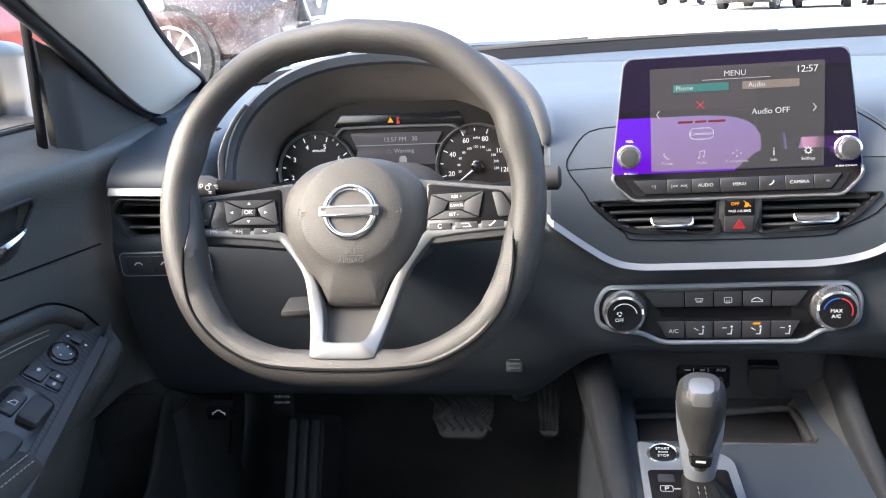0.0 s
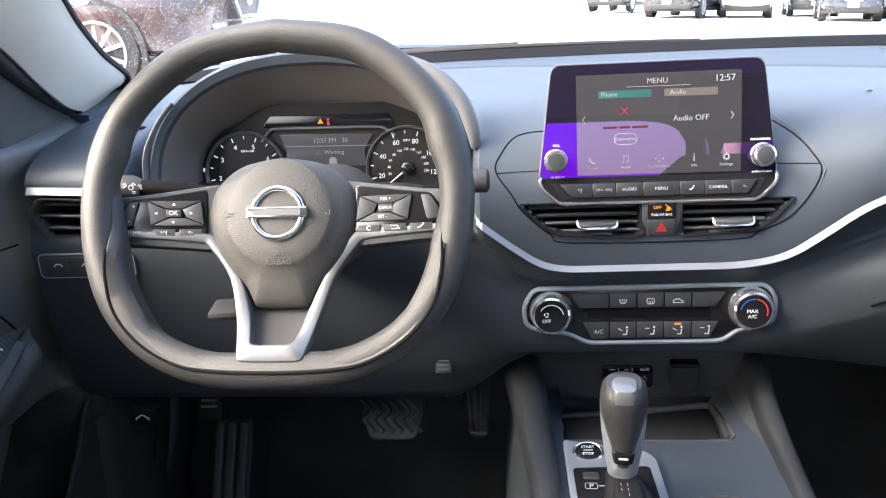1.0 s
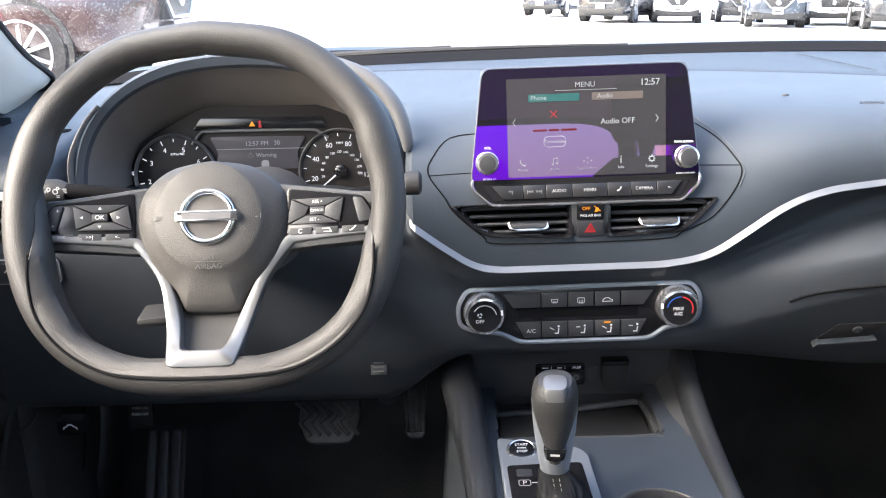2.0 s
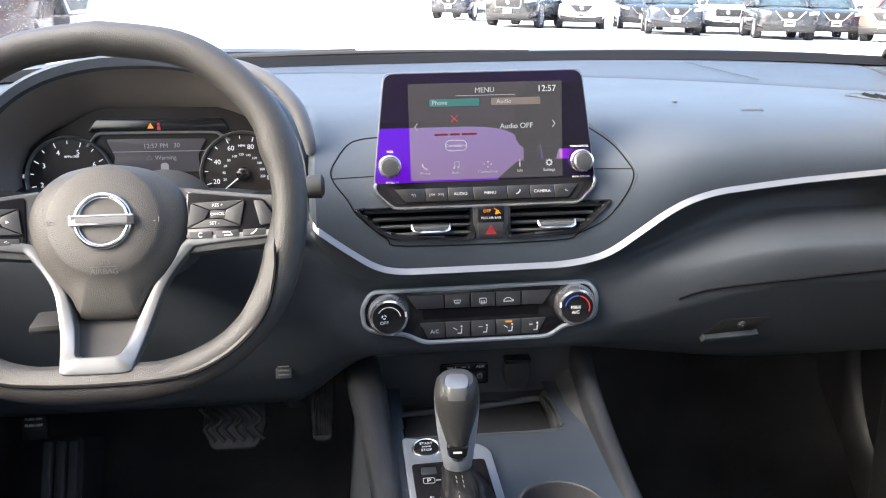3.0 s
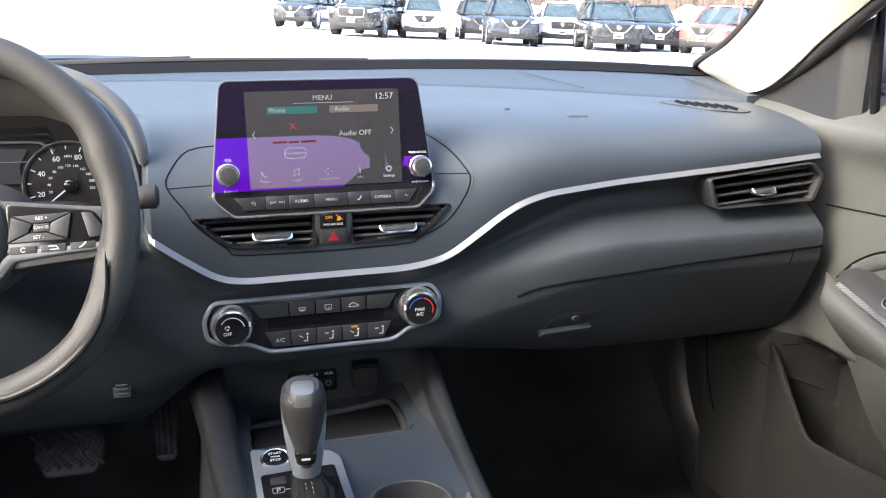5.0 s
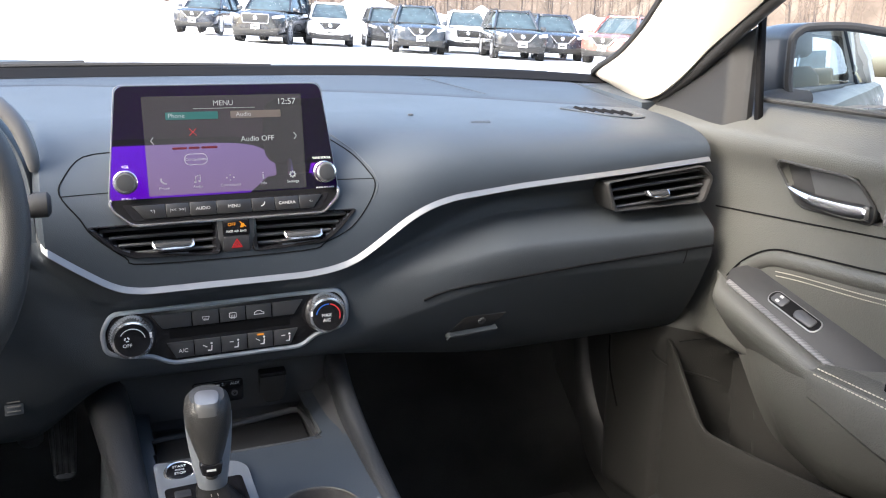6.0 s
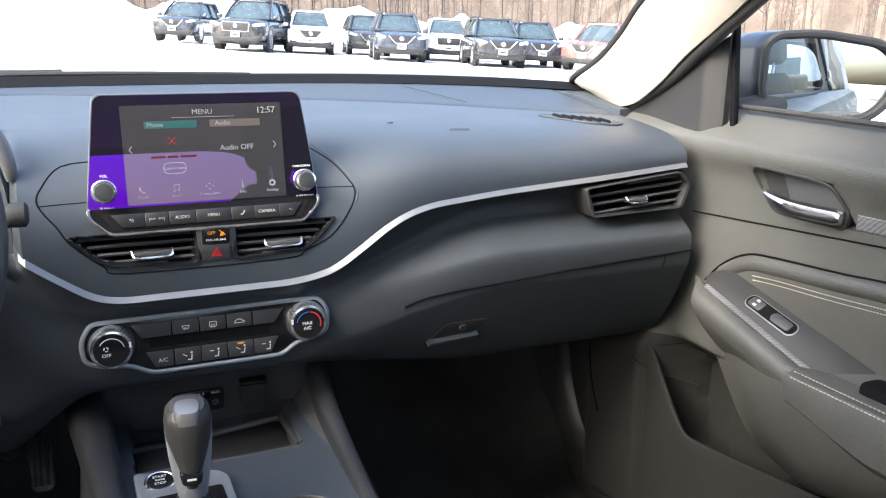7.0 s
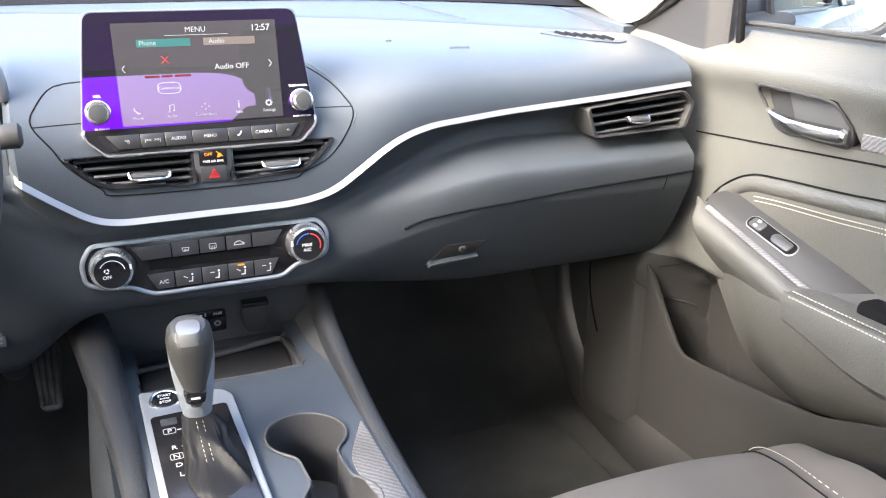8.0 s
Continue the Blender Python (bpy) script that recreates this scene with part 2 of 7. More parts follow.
def box(size, m, bevel=0.0, segments=2):
    bm = bmesh.new()
    bmesh.ops.create_cube(bm, size=1)
    bmesh.ops.scale(bm, vec=size, verts=bm.verts)
    if bevel:
        bmesh.ops.bevel(bm, geom=list(bm.edges), offset=bevel, segments=segments, affect="EDGES", profile=0.5, clamp_overlap=True)
    bm.transform(m)
    return bm


def turned(outline, m, n=40, ridges=0, depth=0.0, caps=True):
    """A turned shape: outline of (radius, height) along m's z."""
    rings = []
    for r, h in outline:
        rings.append([m @ Vector(((r - (depth if ridges and k % 2 else 0)) * math.cos(2 * math.pi * k / n), (r - (depth if ridges and k % 2 else 0)) * math.sin(2 * math.pi * k / n), h)) for k in range(n)])
    return loft(rings, True, caps)


def band(path, width, depth, m, closed=False, bevel=0.0):
    """A flat strip along a path in m's x and y; width may be a list."""
    n = len(path)
    pts = [Vector(p) for p in path]
    left, right = [], []
    for i, p in enumerate(pts):
        a = pts[(i - 1) % n] if closed or i else p
        b = pts[(i + 1) % n] if closed or i < n - 1 else p
        d1 = (p - a).normalized() if (p - a).length else (b - p).normalized()
        d2 = (b - p).normalized() if (b - p).length else d1
        n1, n2 = Vector((-d1.y, d1.x)), Vector((-d2.y, d2.x))
        mid = (n1 + n2).normalized()
        w = (width[i] if isinstance(width, list) else width) / 2 / max(mid.dot(n1), 0.4)
        left.append(p + mid * w)
        right.append(p - mid * w)
    e = bevel
    rings = []
    for p, q in zip(left, right):
        c = (p - q).normalized() * e
        rings.append([m @ Vector((p.x, p.y, 0)), m @ Vector((p.x, p.y, depth - e)), m @ Vector((p.x - c.x, p.y - c.y, depth)),
                      m @ Vector((q.x + c.x, q.y + c.y, depth)), m @ Vector((q.x, q.y, depth - e)), m @ Vector((q.x, q.y, 0))])
    if closed:
        rings.append(rings[0])
    bm = loft(rings, True, not closed)
    if closed:
        bmesh.ops.remove_doubles(bm, verts=bm.verts, dist=1e-7)
    return bm


def merge(*bms):
    out = bmesh.new()
    for b in bms:
        me = bpy.data.meshes.new("t")
        b.to_mesh(me)
        b.free()
        out.from_mesh(me)
        bpy.data.meshes.remove(me)
    return out


def words(text, height, m, align="CENTER", stretch=1.0):
    """Lettering as a thin mesh; m's x along the line, y up, z out. height: of a capital."""
    cu = bpy.data.curves.new("t", "FONT")
    cu.body, cu.size, cu.align_x, cu.align_y = text, height / 0.69, align, "CENTER"
    cu.extrude, cu.resolution_u = 0.0002, 3
    ob = bpy.data.objects.new("t", cu)
    me = bpy.data.meshes.new_from_object(ob)
    bm = bmesh.new()
    bm.from_mesh(me)
    bpy.data.objects.remove(ob)
    bpy.data.curves.remove(cu)
    bpy.data.meshes.remove(me)
    bmesh.ops.scale(bm, vec=(stretch, 1, 1), verts=bm.verts)
    bm.transform(m)
    return bm


def spot(m, x, y, z=0.0):
    return m @ Matrix.Translation((x, y, z))


def ring_path(r, n=32, a0=0.0, a1=2 * math.pi, cx=0.0, cy=0.0):
    return [(cx + r * math.cos(a0 + (a1 - a0) * k / n), cy + r * math.sin(a0 + (a1 - a0) * k / n)) for k in range(n + 1)]


def smooth(a, b, x):
    u = min(max((x - a) / (b - a), 0), 1)
    return u * u * (3 - 2 * u)


def spline(knots, u):
    """A smooth curve through knots, u from 0 to 1."""
    k = [Vector(p) for p in knots]
    s = u * (len(k) - 1)
    i = min(int(s), len(k) - 2)
    f = s - i
    p0, p1, p2, p3 = k[max(i - 1, 0)], k[i], k[i + 1], k[min(i + 2, len(k) - 1)]
    return 0.5 * (2 * p1 + (p2 - p0) * f + (2 * p0 - 5 * p1 + 4 * p2 - p3) * f * f + (3 * p1 - p0 - 3 * p2 + p3) * f ** 3)


def inside(x, y, poly):
    hit = False
    for (x1, y1), (x2, y2) in zip(poly, poly[1:] + poly[:1]):
        if (y1 > y) != (y2 > y) and x < (x2 - x1) * (y - y1) / (y2 - y1) + x1:
            hit = not hit
    return hit


# ---- dashboard surface ----
TRIM_X = (-0.80, -0.60, -0.30, -0.215, -0.168, -0.128, -0.10, 0.09, 0.125, 0.152, 0.186, 0.221, 0.250, 0.283, 0.391, 0.547, 0.675, 0.72)
TRIM_Z = (0.934, 0.926, 0.912, 0.896, 0.859, 0.831, 0.825, 0.826, 0.830, 0.838, 0.861, 0.886, 0.900, 0.908, 0.917, 0.927, 0.937, 0.94)
CENTRE_LOW = ((0.858, 0.8135), (0.862, 0.806), (0.865, 0.797), (0.8662, 0.786), (0.8650, 0.764), (0.8640, 0.736), (0.866, 0.722), (0.873, 0.711), (0.887, 0.704), (0.905, 0.700), (1.0, 0.695), (1.15, 0.69))
RIGHT_LOW = ((0.892, 0.897), (0.890, 0.880), (0.884, 0.8715), (0.848, 0.847), (0.8365, 0.833), (0.838, 0.800), (0.845, 0.779), (0.868, 0.729), (0.897, 0.683), (0.93, 0.655), (1.0, 0.635), (1.15, 0.62))
LEFT_LOW = ((0.868, 0.895), (0.862, 0.875), (0.858, 0.862), (0.858, 0.845), (0.860, 0.825), (0.865, 0.79), (0.872, 0.75), (0.882, 0.71), (0.90, 0.665), (0.93, 0.625), (1.0, 0.60), (1.15, 0.58))


def trim_z(x):
    return float(np.mean([np.interp(x + d, TRIM_X, TRIM_Z) for d in (-0.012, -0.006, 0, 0.006, 0.012)]))


def bay(x):
    """How far the dash steps back behind the gauges."""
    return smooth(-0.63, -0.585, x) * (1 - smooth(-0.225, -0.195, x))


def trim_y(x):
    return 0.852 + 0.010 * smooth(0.2, 0.4, x) + 0.018 * smooth(-0.4, -0.62, x) + 0.15 * bay(x)


def dash_upper(x, u):
    """u from 0 at the silver strip over the shoulder to 1 at the foot of the windscreen."""
    y0, z0 = trim_y(x), trim_z(x)
    top = 1.003 - 0.012 * abs((x + 0.03) / 0.7) ** 3
    if u < 0.6:
        v = u / 0.6
        w = smooth(0.15, 0.32, x)
        a, d = Vector((y0, z0)), Vector((1.02, top))
        b = Vector((y0 - 0.002 - 0.002 * w, z0 + (0.62 + 0.14 * w) * (top - 0.02 + 0.006 * w - z0)))
        c = Vector((y0 + 0.035 - 0.010 * w, top - 0.012 + 0.003 * w))
        p = (1 - v) ** 3 * a + 3 * v * (1 - v) ** 2 * b + 3 * v * v * (1 - v) * c + v ** 3 * d
        return p.x, p.y
    v = (u - 0.6) / 0.4
    end = 1.40 - 0.10 * abs((x + 0.03) / 0.75) ** 2.5
    return 1.02 + (end - 1.02) * v, top + (1.0345 - 0.014 * abs((x + 0.03) / 0.75) ** 3 - top) * (0.6 * v + 0.4 * v * v)


def dash_lower(x, u):
    """u from 0 just under the silver strip to 1 far under the dash."""
    r, l = smooth(0.07, 0.40, x), smooth(-0.13, -0.25, x)
    knots = [(trim_y(x) + 0.004, trim_z(x) - 0.004)]
    for c, a, b in zip(CENTRE_LOW, RIGHT_LOW, LEFT_LOW):
        knots.append((c[0] + (a[0] - c[0]) * r + (b[0] - c[0]) * l, c[1] + (a[1] - c[1]) * r + (b[1] - c[1]) * l))
    p = spline(knots, u)
    z_cap = trim_z(x) - 0.006 - 0.01 * u
    return p.x, min(p.y, z_cap)


def face_y(x, z, lower=False):
    """Where the dash's face lies at that width and height."""
    best = None
    for k in range(241):
        y, zz = dash_lower(x, k / 240) if lower else dash_upper(x, 0.55 * k / 240)
        if best is None or abs(zz - z) < best[0]:
            best = (abs(zz - z), y)
    return best[1]


X0, X1 = -0.748, 0.687
DX = 0.0045
STATIONS = [X0 + (X1 - X0) * k / round((X1 - X0) / DX) for k in range(round((X1 - X0) / DX) + 1)]

VENT_L = [(-0.148, 0.901), (-0.014, 0.900), (-0.014, 0.862), (-0.105, 0.867), (-0.122, 0.875)]
VENT_R = [(0.031, 0.900), (0.152, 0.901), (0.128, 0.878), (0.110, 0.867), (0.031, 0.862)]
VENT_SIDE_R = [(0.512, 0.914), (0.665, 0.928), (0.684, 0.911), (0.672, 0.878), (0.526, 0.874)]
VENT_SIDE_L = [(-0.585, 0.914), (-0.728, 0.922), (-0.742, 0.905), (-0.725, 0.873), (-0.585, 0.872)]


def grown(poly, d):
    cx, cy = sum(p[0] for p in poly) / len(poly), sum(p[1] for p in poly) / len(poly)
    out = []
    for x, y in poly:
        w = math.hypot(x - cx, y - cy)
        out.append((x + (x - cx) / w * d, y + (y - cy) / w * d))
    return out


def dash_sheet(curve, steps, holes, lo=0.0, hi=1.0):
    bm = bmesh.new()
    us = [lo + (hi - lo) * k / steps for k in range(steps + 1)]
    grid = [[bm.verts.new((x, *curve(x, u))) for u in us] for x in STATIONS]
    for i in range(len(STATIONS) - 1):
        for j in range(steps):
            q = (grid[i][j], grid[i + 1][j], grid[i + 1][j + 1], grid[i][j + 1])
            c = sum((v.co for v in q), Vector()) / 4
            if 0.846 < c.y < 0.99 and any(inside(c.x, c.z, h) for h in holes):
                continue
            bm.faces.new(q)
    bmesh.ops.delete(bm, geom=[v for v in bm.verts if not v.link_faces], context="VERTS")
    bmesh.ops.recalc_face_normals(bm, faces=bm.faces)
    return bm


dash = thing("dashboard", (-0.03, 0.95, 0.62), "charcoal soft-touch dashboard with a bright silver strip across it", "dashboard")
part("upper_pad", dash_sheet(dash_upper, 90, [grown(VENT_L, -0.0015), grown(VENT_R, -0.0015)]), SOFT, dash)
part("lower_panel", dash_sheet(dash_lower, 110, [grown(VENT_SIDE_R, -0.004), grown(VENT_SIDE_L, -0.004)]), DASHLOW, dash, "dark grey lower dash panel")


def on_face(path, lower=False, lift=0.0, n=8):
    """A path of (x, z) laid on the dash's face, with n steps between corners."""
    out = []
    for (x1, z1), (x2, z2) in zip(path, path[1:]):
        for k in range(n):
            x, z = x1 + (x2 - x1) * k / n, z1 + (z2 - z1) * k / n
            out.append(Vector((x, face_y(x, z, lower) - lift, z)))
    x, z = path[-1]
    out.append(Vector((x, face_y(x, z, lower) - lift, z)))
    return out


def strip(xa, xb, high, proud, n=140):
    rings = []
    for k in range(n + 1):
        x = xa + (xb - xa) * k / n
        e = 0.002
        slope = (trim_z(x + e) - trim_z(x - e)) / (2 * e)
        s = math.sqrt(1 + slope * slope)
        y, z, h = trim_y(x), trim_z(x), high * s / 2
        d = proud + 0.0025
        rings.append([(x, y + 0.006, z + h), (x, y - 0.0005, z + h), (x, y - d * 0.35, z + h * 0.5), (x, y - d * 0.7, z - h * 0.1), (x, y - d, z - h * 0.75), (x, y - d + 0.0005, z - h), (x, y + 0.010, z - h)])
    return loft(rings)


part("silver_strip", strip(-0.212, 0.684, 0.0066, 0.004), SILVER, dash, "brushed silver trim strip")
part("silver_strip", strip(-0.745, -0.60, 0.009, 0.004, 30), SILVER, dash, "brushed silver trim strip")
# seams round the middle panel
HEX = [(-0.108, 0.975), (-0.150, 0.972), (-0.170, 0.955), (-0.176, 0.938), (-0.158, 0.912), (-0.146, 0.893), (-0.115, 0.866), (-0.09, 0.856), (0.085, 0.856), (0.115, 0.864), (0.148, 0.880), (0.172, 0.908), (0.182, 0.93), (0.176, 0.945), (0.160, 0.965), (0.130, 0.985)]
HEX = [tuple(spline(HEX, k / 60)) for k in range(61)]
part("panel_seam", tube(on_face(HEX, n=2), 0.0009, 6), SEAM, dash)
for xa, xb in ((-0.176, -0.118), (0.118, 0.181)):
    part("panel_seam", tube(on_face([(xa, 0.936), (xb, 0.936)]), 0.0006, 6), SEAM, dash)
# pale edge of the middle panel's shoulder
part("panel_edge", tube(on_face([(0.118, 0.992), (0.145, 0.982), (0.165, 0.966), (0.180, 0.946), (0.186, 0.93), (0.178, 0.912)], lift=-0.0005), 0.0013, 6), SOFT, dash)


def vent(name_at, poly, y, slats, tab_x, tab_w, lower=False):
    """An air outlet: a box behind the opening, a thin frame, slats and a chrome-edged tab."""
    cx, cz = sum(p[0] for p in poly) / len(poly), sum(p[1] for p in poly) / len(poly)
    v = thing("air_vent", (cx, y, cz), name_at, "air vent")
    m = Matrix(((1, 0, 0, 0), (0, 0, -1, y), (0, 1, 0, 0), (0, 0, 0, 1)))
    rounder = fillet(poly, 0.006, 3)
    depth = [(grown(rounder, g), d) for g, d in ((0.006, -0.05), (0.005, 0.001), (0.003, 0.003), (-0.001, 0.002), (-0.004, -0.006), (-0.005, -0.06)) if lower or d > -0.05 or g < 0]
    def place(x, z, d):
        return Vector((x, (face_y(x, z) if d > -0.02 and not lower else y) - d, z))
    rings = [[place(x, z, d) for x, z in ring] for ring, d in depth]
    part("frame", loft(rings, True, False), GLOSSY if not lower else RUBBER, v)
    # near-black sheet puts the shade inside the duct into colour
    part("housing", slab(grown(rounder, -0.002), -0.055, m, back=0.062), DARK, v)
    zs = [min(p[1] for p in poly), max(p[1] for p in poly)]
    for k in range(slats):
        z = zs[0] + (zs[1] - zs[0]) * (k + 0.62) / (slats + 0.25)
        xs = []
        for (x1, z1), (x2, z2) in zip(poly, poly[1:] + poly[:1]):
            if (z1 > z) != (z2 > z):
                xs.append(x1 + (x2 - x1) * (z - z1) / (z2 - z1))
        xa, xb = min(xs) + 0.003, max(xs) - 0.003
        slope = (poly[1][1] - poly[0][1]) / (poly[1][0] - poly[0][0]) if lower else 0
        rings = []
        for q in range(9):
            x = xa + (xb - xa) * q / 8
            yy, zz = (y if lower else face_y(x, z)) + 0.006, z + slope * (x - (xa + xb) / 2) * 0.8
            rings.append([(x, yy, zz + 0.0024), (x, yy - 0.0016, zz + 0.0006), (x, yy, zz - 0.0018), (x, yy + 0.022, zz - 0.0042), (x, yy + 0.022, zz - 0.0018)])
        part("slat", loft(rings), HARD, v)
    tz = zs[0] + (zs[1] - zs[0]) * 0.36
    ty = y if lower else face_y(tab_x, tz)
    t = part("tab", box((tab_w, 0.02, 0.006), Matrix.Translation((tab_x, ty + 0.006, tz)), 0.002), HARD, v)
    path = [(tab_x - tab_w / 2, ty + 0.002, tz + 0.004), (tab_x - tab_w / 2 + 0.003, ty - 0.005, tz - 0.002), (tab_x, ty - 0.0065, tz - 0.0025), (tab_x + tab_w / 2 - 0.003, ty - 0.005, tz - 0.002), (tab_x + tab_w / 2, ty + 0.002, tz + 0.004)]
    part("tab_edge", tube([spline(path, k / 16) for k in range(17)], 0.0019, 8), CHROME, t, "chrome tab edge")
    return v


vent("black slatted centre air vent with a chrome tab", VENT_L, 0.848, 4, -0.062, 0.044)
vent("black slatted centre air vent with a chrome tab", VENT_R, 0.848, 4, 0.088, 0.044)
vent("black slatted side air vent with a chrome tab", VENT_SIDE_R, 0.852, 4, 0.595, 0.034, lower=True)
vent("black slatted side air vent under a silver strip", VENT_SIDE_L, 0.864, 3, -0.60, 0.03, lower=True)

# hazard and airbag switch between the vents
hz = thing("hazard_switch", (0.0085, 0.845, 0.88), "black switch pair with an amber airbag lamp and red hazard triangle", "switch")
HF = frame_at((0.0085, face_y(0.0085, 0.882) - 0.0005, 0.882), -2)
part("surround", slab(fillet([(-0.021, 0.021), (0.021, 0.021), (0.0205, -0.021), (-0.0205, -0.021)], 0.002, 3), 0.003, HF, 0.001, back=0.03), HARD, hz)
part("airbag_lamp", slab(rounded(0.031, 0.0195, 0.002, cy=0.0098), 0.0045, HF, 0.0008), GLOSSY, hz)
part("hazard_button", slab(rounded(0.031, 0.0185, 0.002, cy=-0.0102), 0.0052, HF, 0.001), BUTTON, hz)
part("lamp_word", words("OFF", 0.0036, spot(HF, -0.005, 0.0135, 0.0047)), G_AMBER, hz)
part("lamp_sign", merge(slab(ring_path(0.0021, 12, cx=0.0075, cy=0.0125)[:-1], 0.0005, spot(HF, 0, 0, 0.0045)), slab([(0.0035, 0.0165), (0.0042, 0.0170), (0.0115, 0.0105), (0.0108, 0.0098)], 0.0005, spot(HF, 0, 0, 0.0046)), slab([(0.0045, 0.0095), (0.0085, 0.0095), (0.008, 0.0115), (0.005, 0.0115)], 0.0005, spot(HF, 0, 0, 0.0045))), G_AMBER, hz)
part("lamp_caption", words("PASS AIR BAG", 0.0026, spot(HF, 0, 0.0052, 0.0047)), PRINT, hz)
tri = [(0.0062 * math.sin(a), -0.0108 + 0.0062 * math.cos(a)) for a in (0, 2.0944, 4.1888)]
part("hazard_sign", band(tri, 0.0014, 0.0004, spot(HF, 0, 0, 0.0052), True), G_RED, hz)
part("hazard_sign", band([(x * 0.4, -0.0108 + (y + 0.0108) * 0.4) for x, y in tri], 0.0009, 0.0004, spot(HF, 0, 0, 0.0052), True), G_RED, hz)

# glovebox seam and handle
GL = [(0.242, 0.775), (0.256, 0.7812), (0.273, 0.786), (0.292, 0.789), (0.312, 0.7918), (0.353, 0.7953), (0.396, 0.7985), (0.484, 0.805), (0.578, 0.8095), (0.688, 0.814)]
part("glovebox_seam", tube(on_face(GL, True, n=6), 0.0017, 6), SEAM, dash)
part("glovebox_seam", tube(on_face([(0.642, 0.813), (0.642, 0.803), (0.640, 0.790)], True, n=6), 0.0008, 6), SEAM, dash)
latch = thing("glovebox_handle", (0.32, 0.825, 0.735), "black glovebox pull handle with a small key lock", "handle")
LF = frame_at((0.326, face_y(0.326, 0.7245, True), 0.7245), -27)
part("recess", slab(fillet([(-0.040, -0.012), (0.022, -0.008), (0.042, 0.018), (-0.020, 0.018)], 0.003, 3), 0.0012, LF, 0.0005, back=0.02), RUBBER, latch)
part("pull", slab(fillet([(-0.044, -0.016), (0.026, -0.010), (0.031, -0.004), (-0.040, -0.009)], 0.002, 3), 0.009, LF, 0.002), DASHLOW, latch)
part("key_lock", turned([(0.0055, 0), (0.0055, 0.003), (0.0045, 0.004), (0.0015, 0.004), (0.001, 0.002)], spot(LF, 0.006, 0.008), 20), HARD, latch)

# top of the dash: speaker grille lines, defroster, sensor, airbag mark
side = thing("defroster_grille", (0.56, 0.95, 1.0), "black slotted side-window defroster outlet in the dash top", "air vent")
def top_at(x, y, lift=0.0):
    best = min(((abs(dash_upper(x, k / 300)[0] - y), dash_upper(x, k / 300)[1]) for k in range(90, 301)))
    return Vector((x, y, best[1] + lift))
outline = [(0.520, 1.020), (0.548, 1.030), (0.628, 0.990), (0.642, 0.962), (0.622, 0.948), (0.580, 0.962)]
rim = [top_at(x, y, 0.0012) for x, y in fillet(outline, 0.01, 4)]
part("rim", tube(rim, 0.0013, 6, True), SOFT, side)
bm = bmesh.new()
bm.faces.new([bm.verts.new(p) for p in [top_at(x, y, 0.0018) for x, y in fillet(outline, 0.01, 4)]])
part("mouth", bm, FRONTP, side)
# slots are flat near-black strips, their shade put into the colour
for k in range(6):
    x, y = 0.549 + 0.0125 * k, 1.005 - 0.0065 * k
    a, b = top_at(x - 0.002, y + 0.013, 0.002), top_at(x + 0.002, y - 0.014, 0.002)
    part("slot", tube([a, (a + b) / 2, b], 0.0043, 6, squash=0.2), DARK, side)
part("dash_sensor", turned([(0.004, 0), (0.004, 0.001), (0.0025, 0.002)], Matrix.Translation(top_at(0.270, 0.985)), 16), HARD, dash)
part("dash_sensor", turned([(0.011, 0), (0.011, 0.001), (0.008, 0.0015)], Matrix.Translation(top_at(0.10, 1.27)), 20), HARD, dash)
part("airbag_mark", words("AIRBAG", 0.006, Matrix.Translation(top_at(0.355, 0.938, 0.0006)) @ pose(0, 0, 0, 25, 0, 0)), RUBBER, dash)
# darker panel between the pad and the windscreen, with a fine step at its edge
bm = bmesh.new()
cols = []
for k in range(66):
    x = -0.70 + 1.38 * k / 65
    y0 = float(np.interp(x, (-0.70, -0.19, 0.10, 0.27, 0.39, 0.50, 0.56, 0.61, 0.68), (1.30, 1.285, 1.225, 1.177, 1.135, 1.088, 1.066, 1.052, 1.035)))
    y1 = 1.392 - 0.10 * abs((x + 0.03) / 0.75) ** 2.5
    ys = [y0] + [y0 + 0.002 + (max(y1, y0 + 0.01) - y0 - 0.002) * j / 8 for j in range(9)]
    cols.append([bm.verts.new(top_at(x, y, 0.0 if j == 0 else 0.0009)) for j, y in enumerate(ys)])
for p, q in zip(cols, cols[1:]):
    for j in range(9):
        bm.faces.new((p[j], q[j], q[j + 1], p[j + 1]))
part("front_panel", bm, FRONTP, dash, "darker front panel under the windscreen")
part("dash_seam", tube([top_at(x, y, 0.0028) for x, y in ((0.40, 1.30), (0.43, 1.22), (0.455, 1.14))], 0.0007, 6), FRONTP, dash)

# near-black band painting the shadowed gap at the foot of the windscreen
def cowl(x, lift, back):
    y, z = dash_upper(x, 1.0)
    return Vector((x, y + back, z + lift))
rings = [[cowl(x, -0.004, -0.05), cowl(x, 0.006, -0.012), cowl(x, 0.009, 0.0), cowl(x, 0.006, 0.02), cowl(x, -0.01, 0.03)] for x in [-0.83 + 1.60 * k / 60 for k in range(61)]]
setting("trim_cowl", loft(rings), DARK, "near-black band painting the shadowed gap at the windscreen's foot", "trim")

# ---- gauge hood ----
HX, HZ = -0.402, 0.925


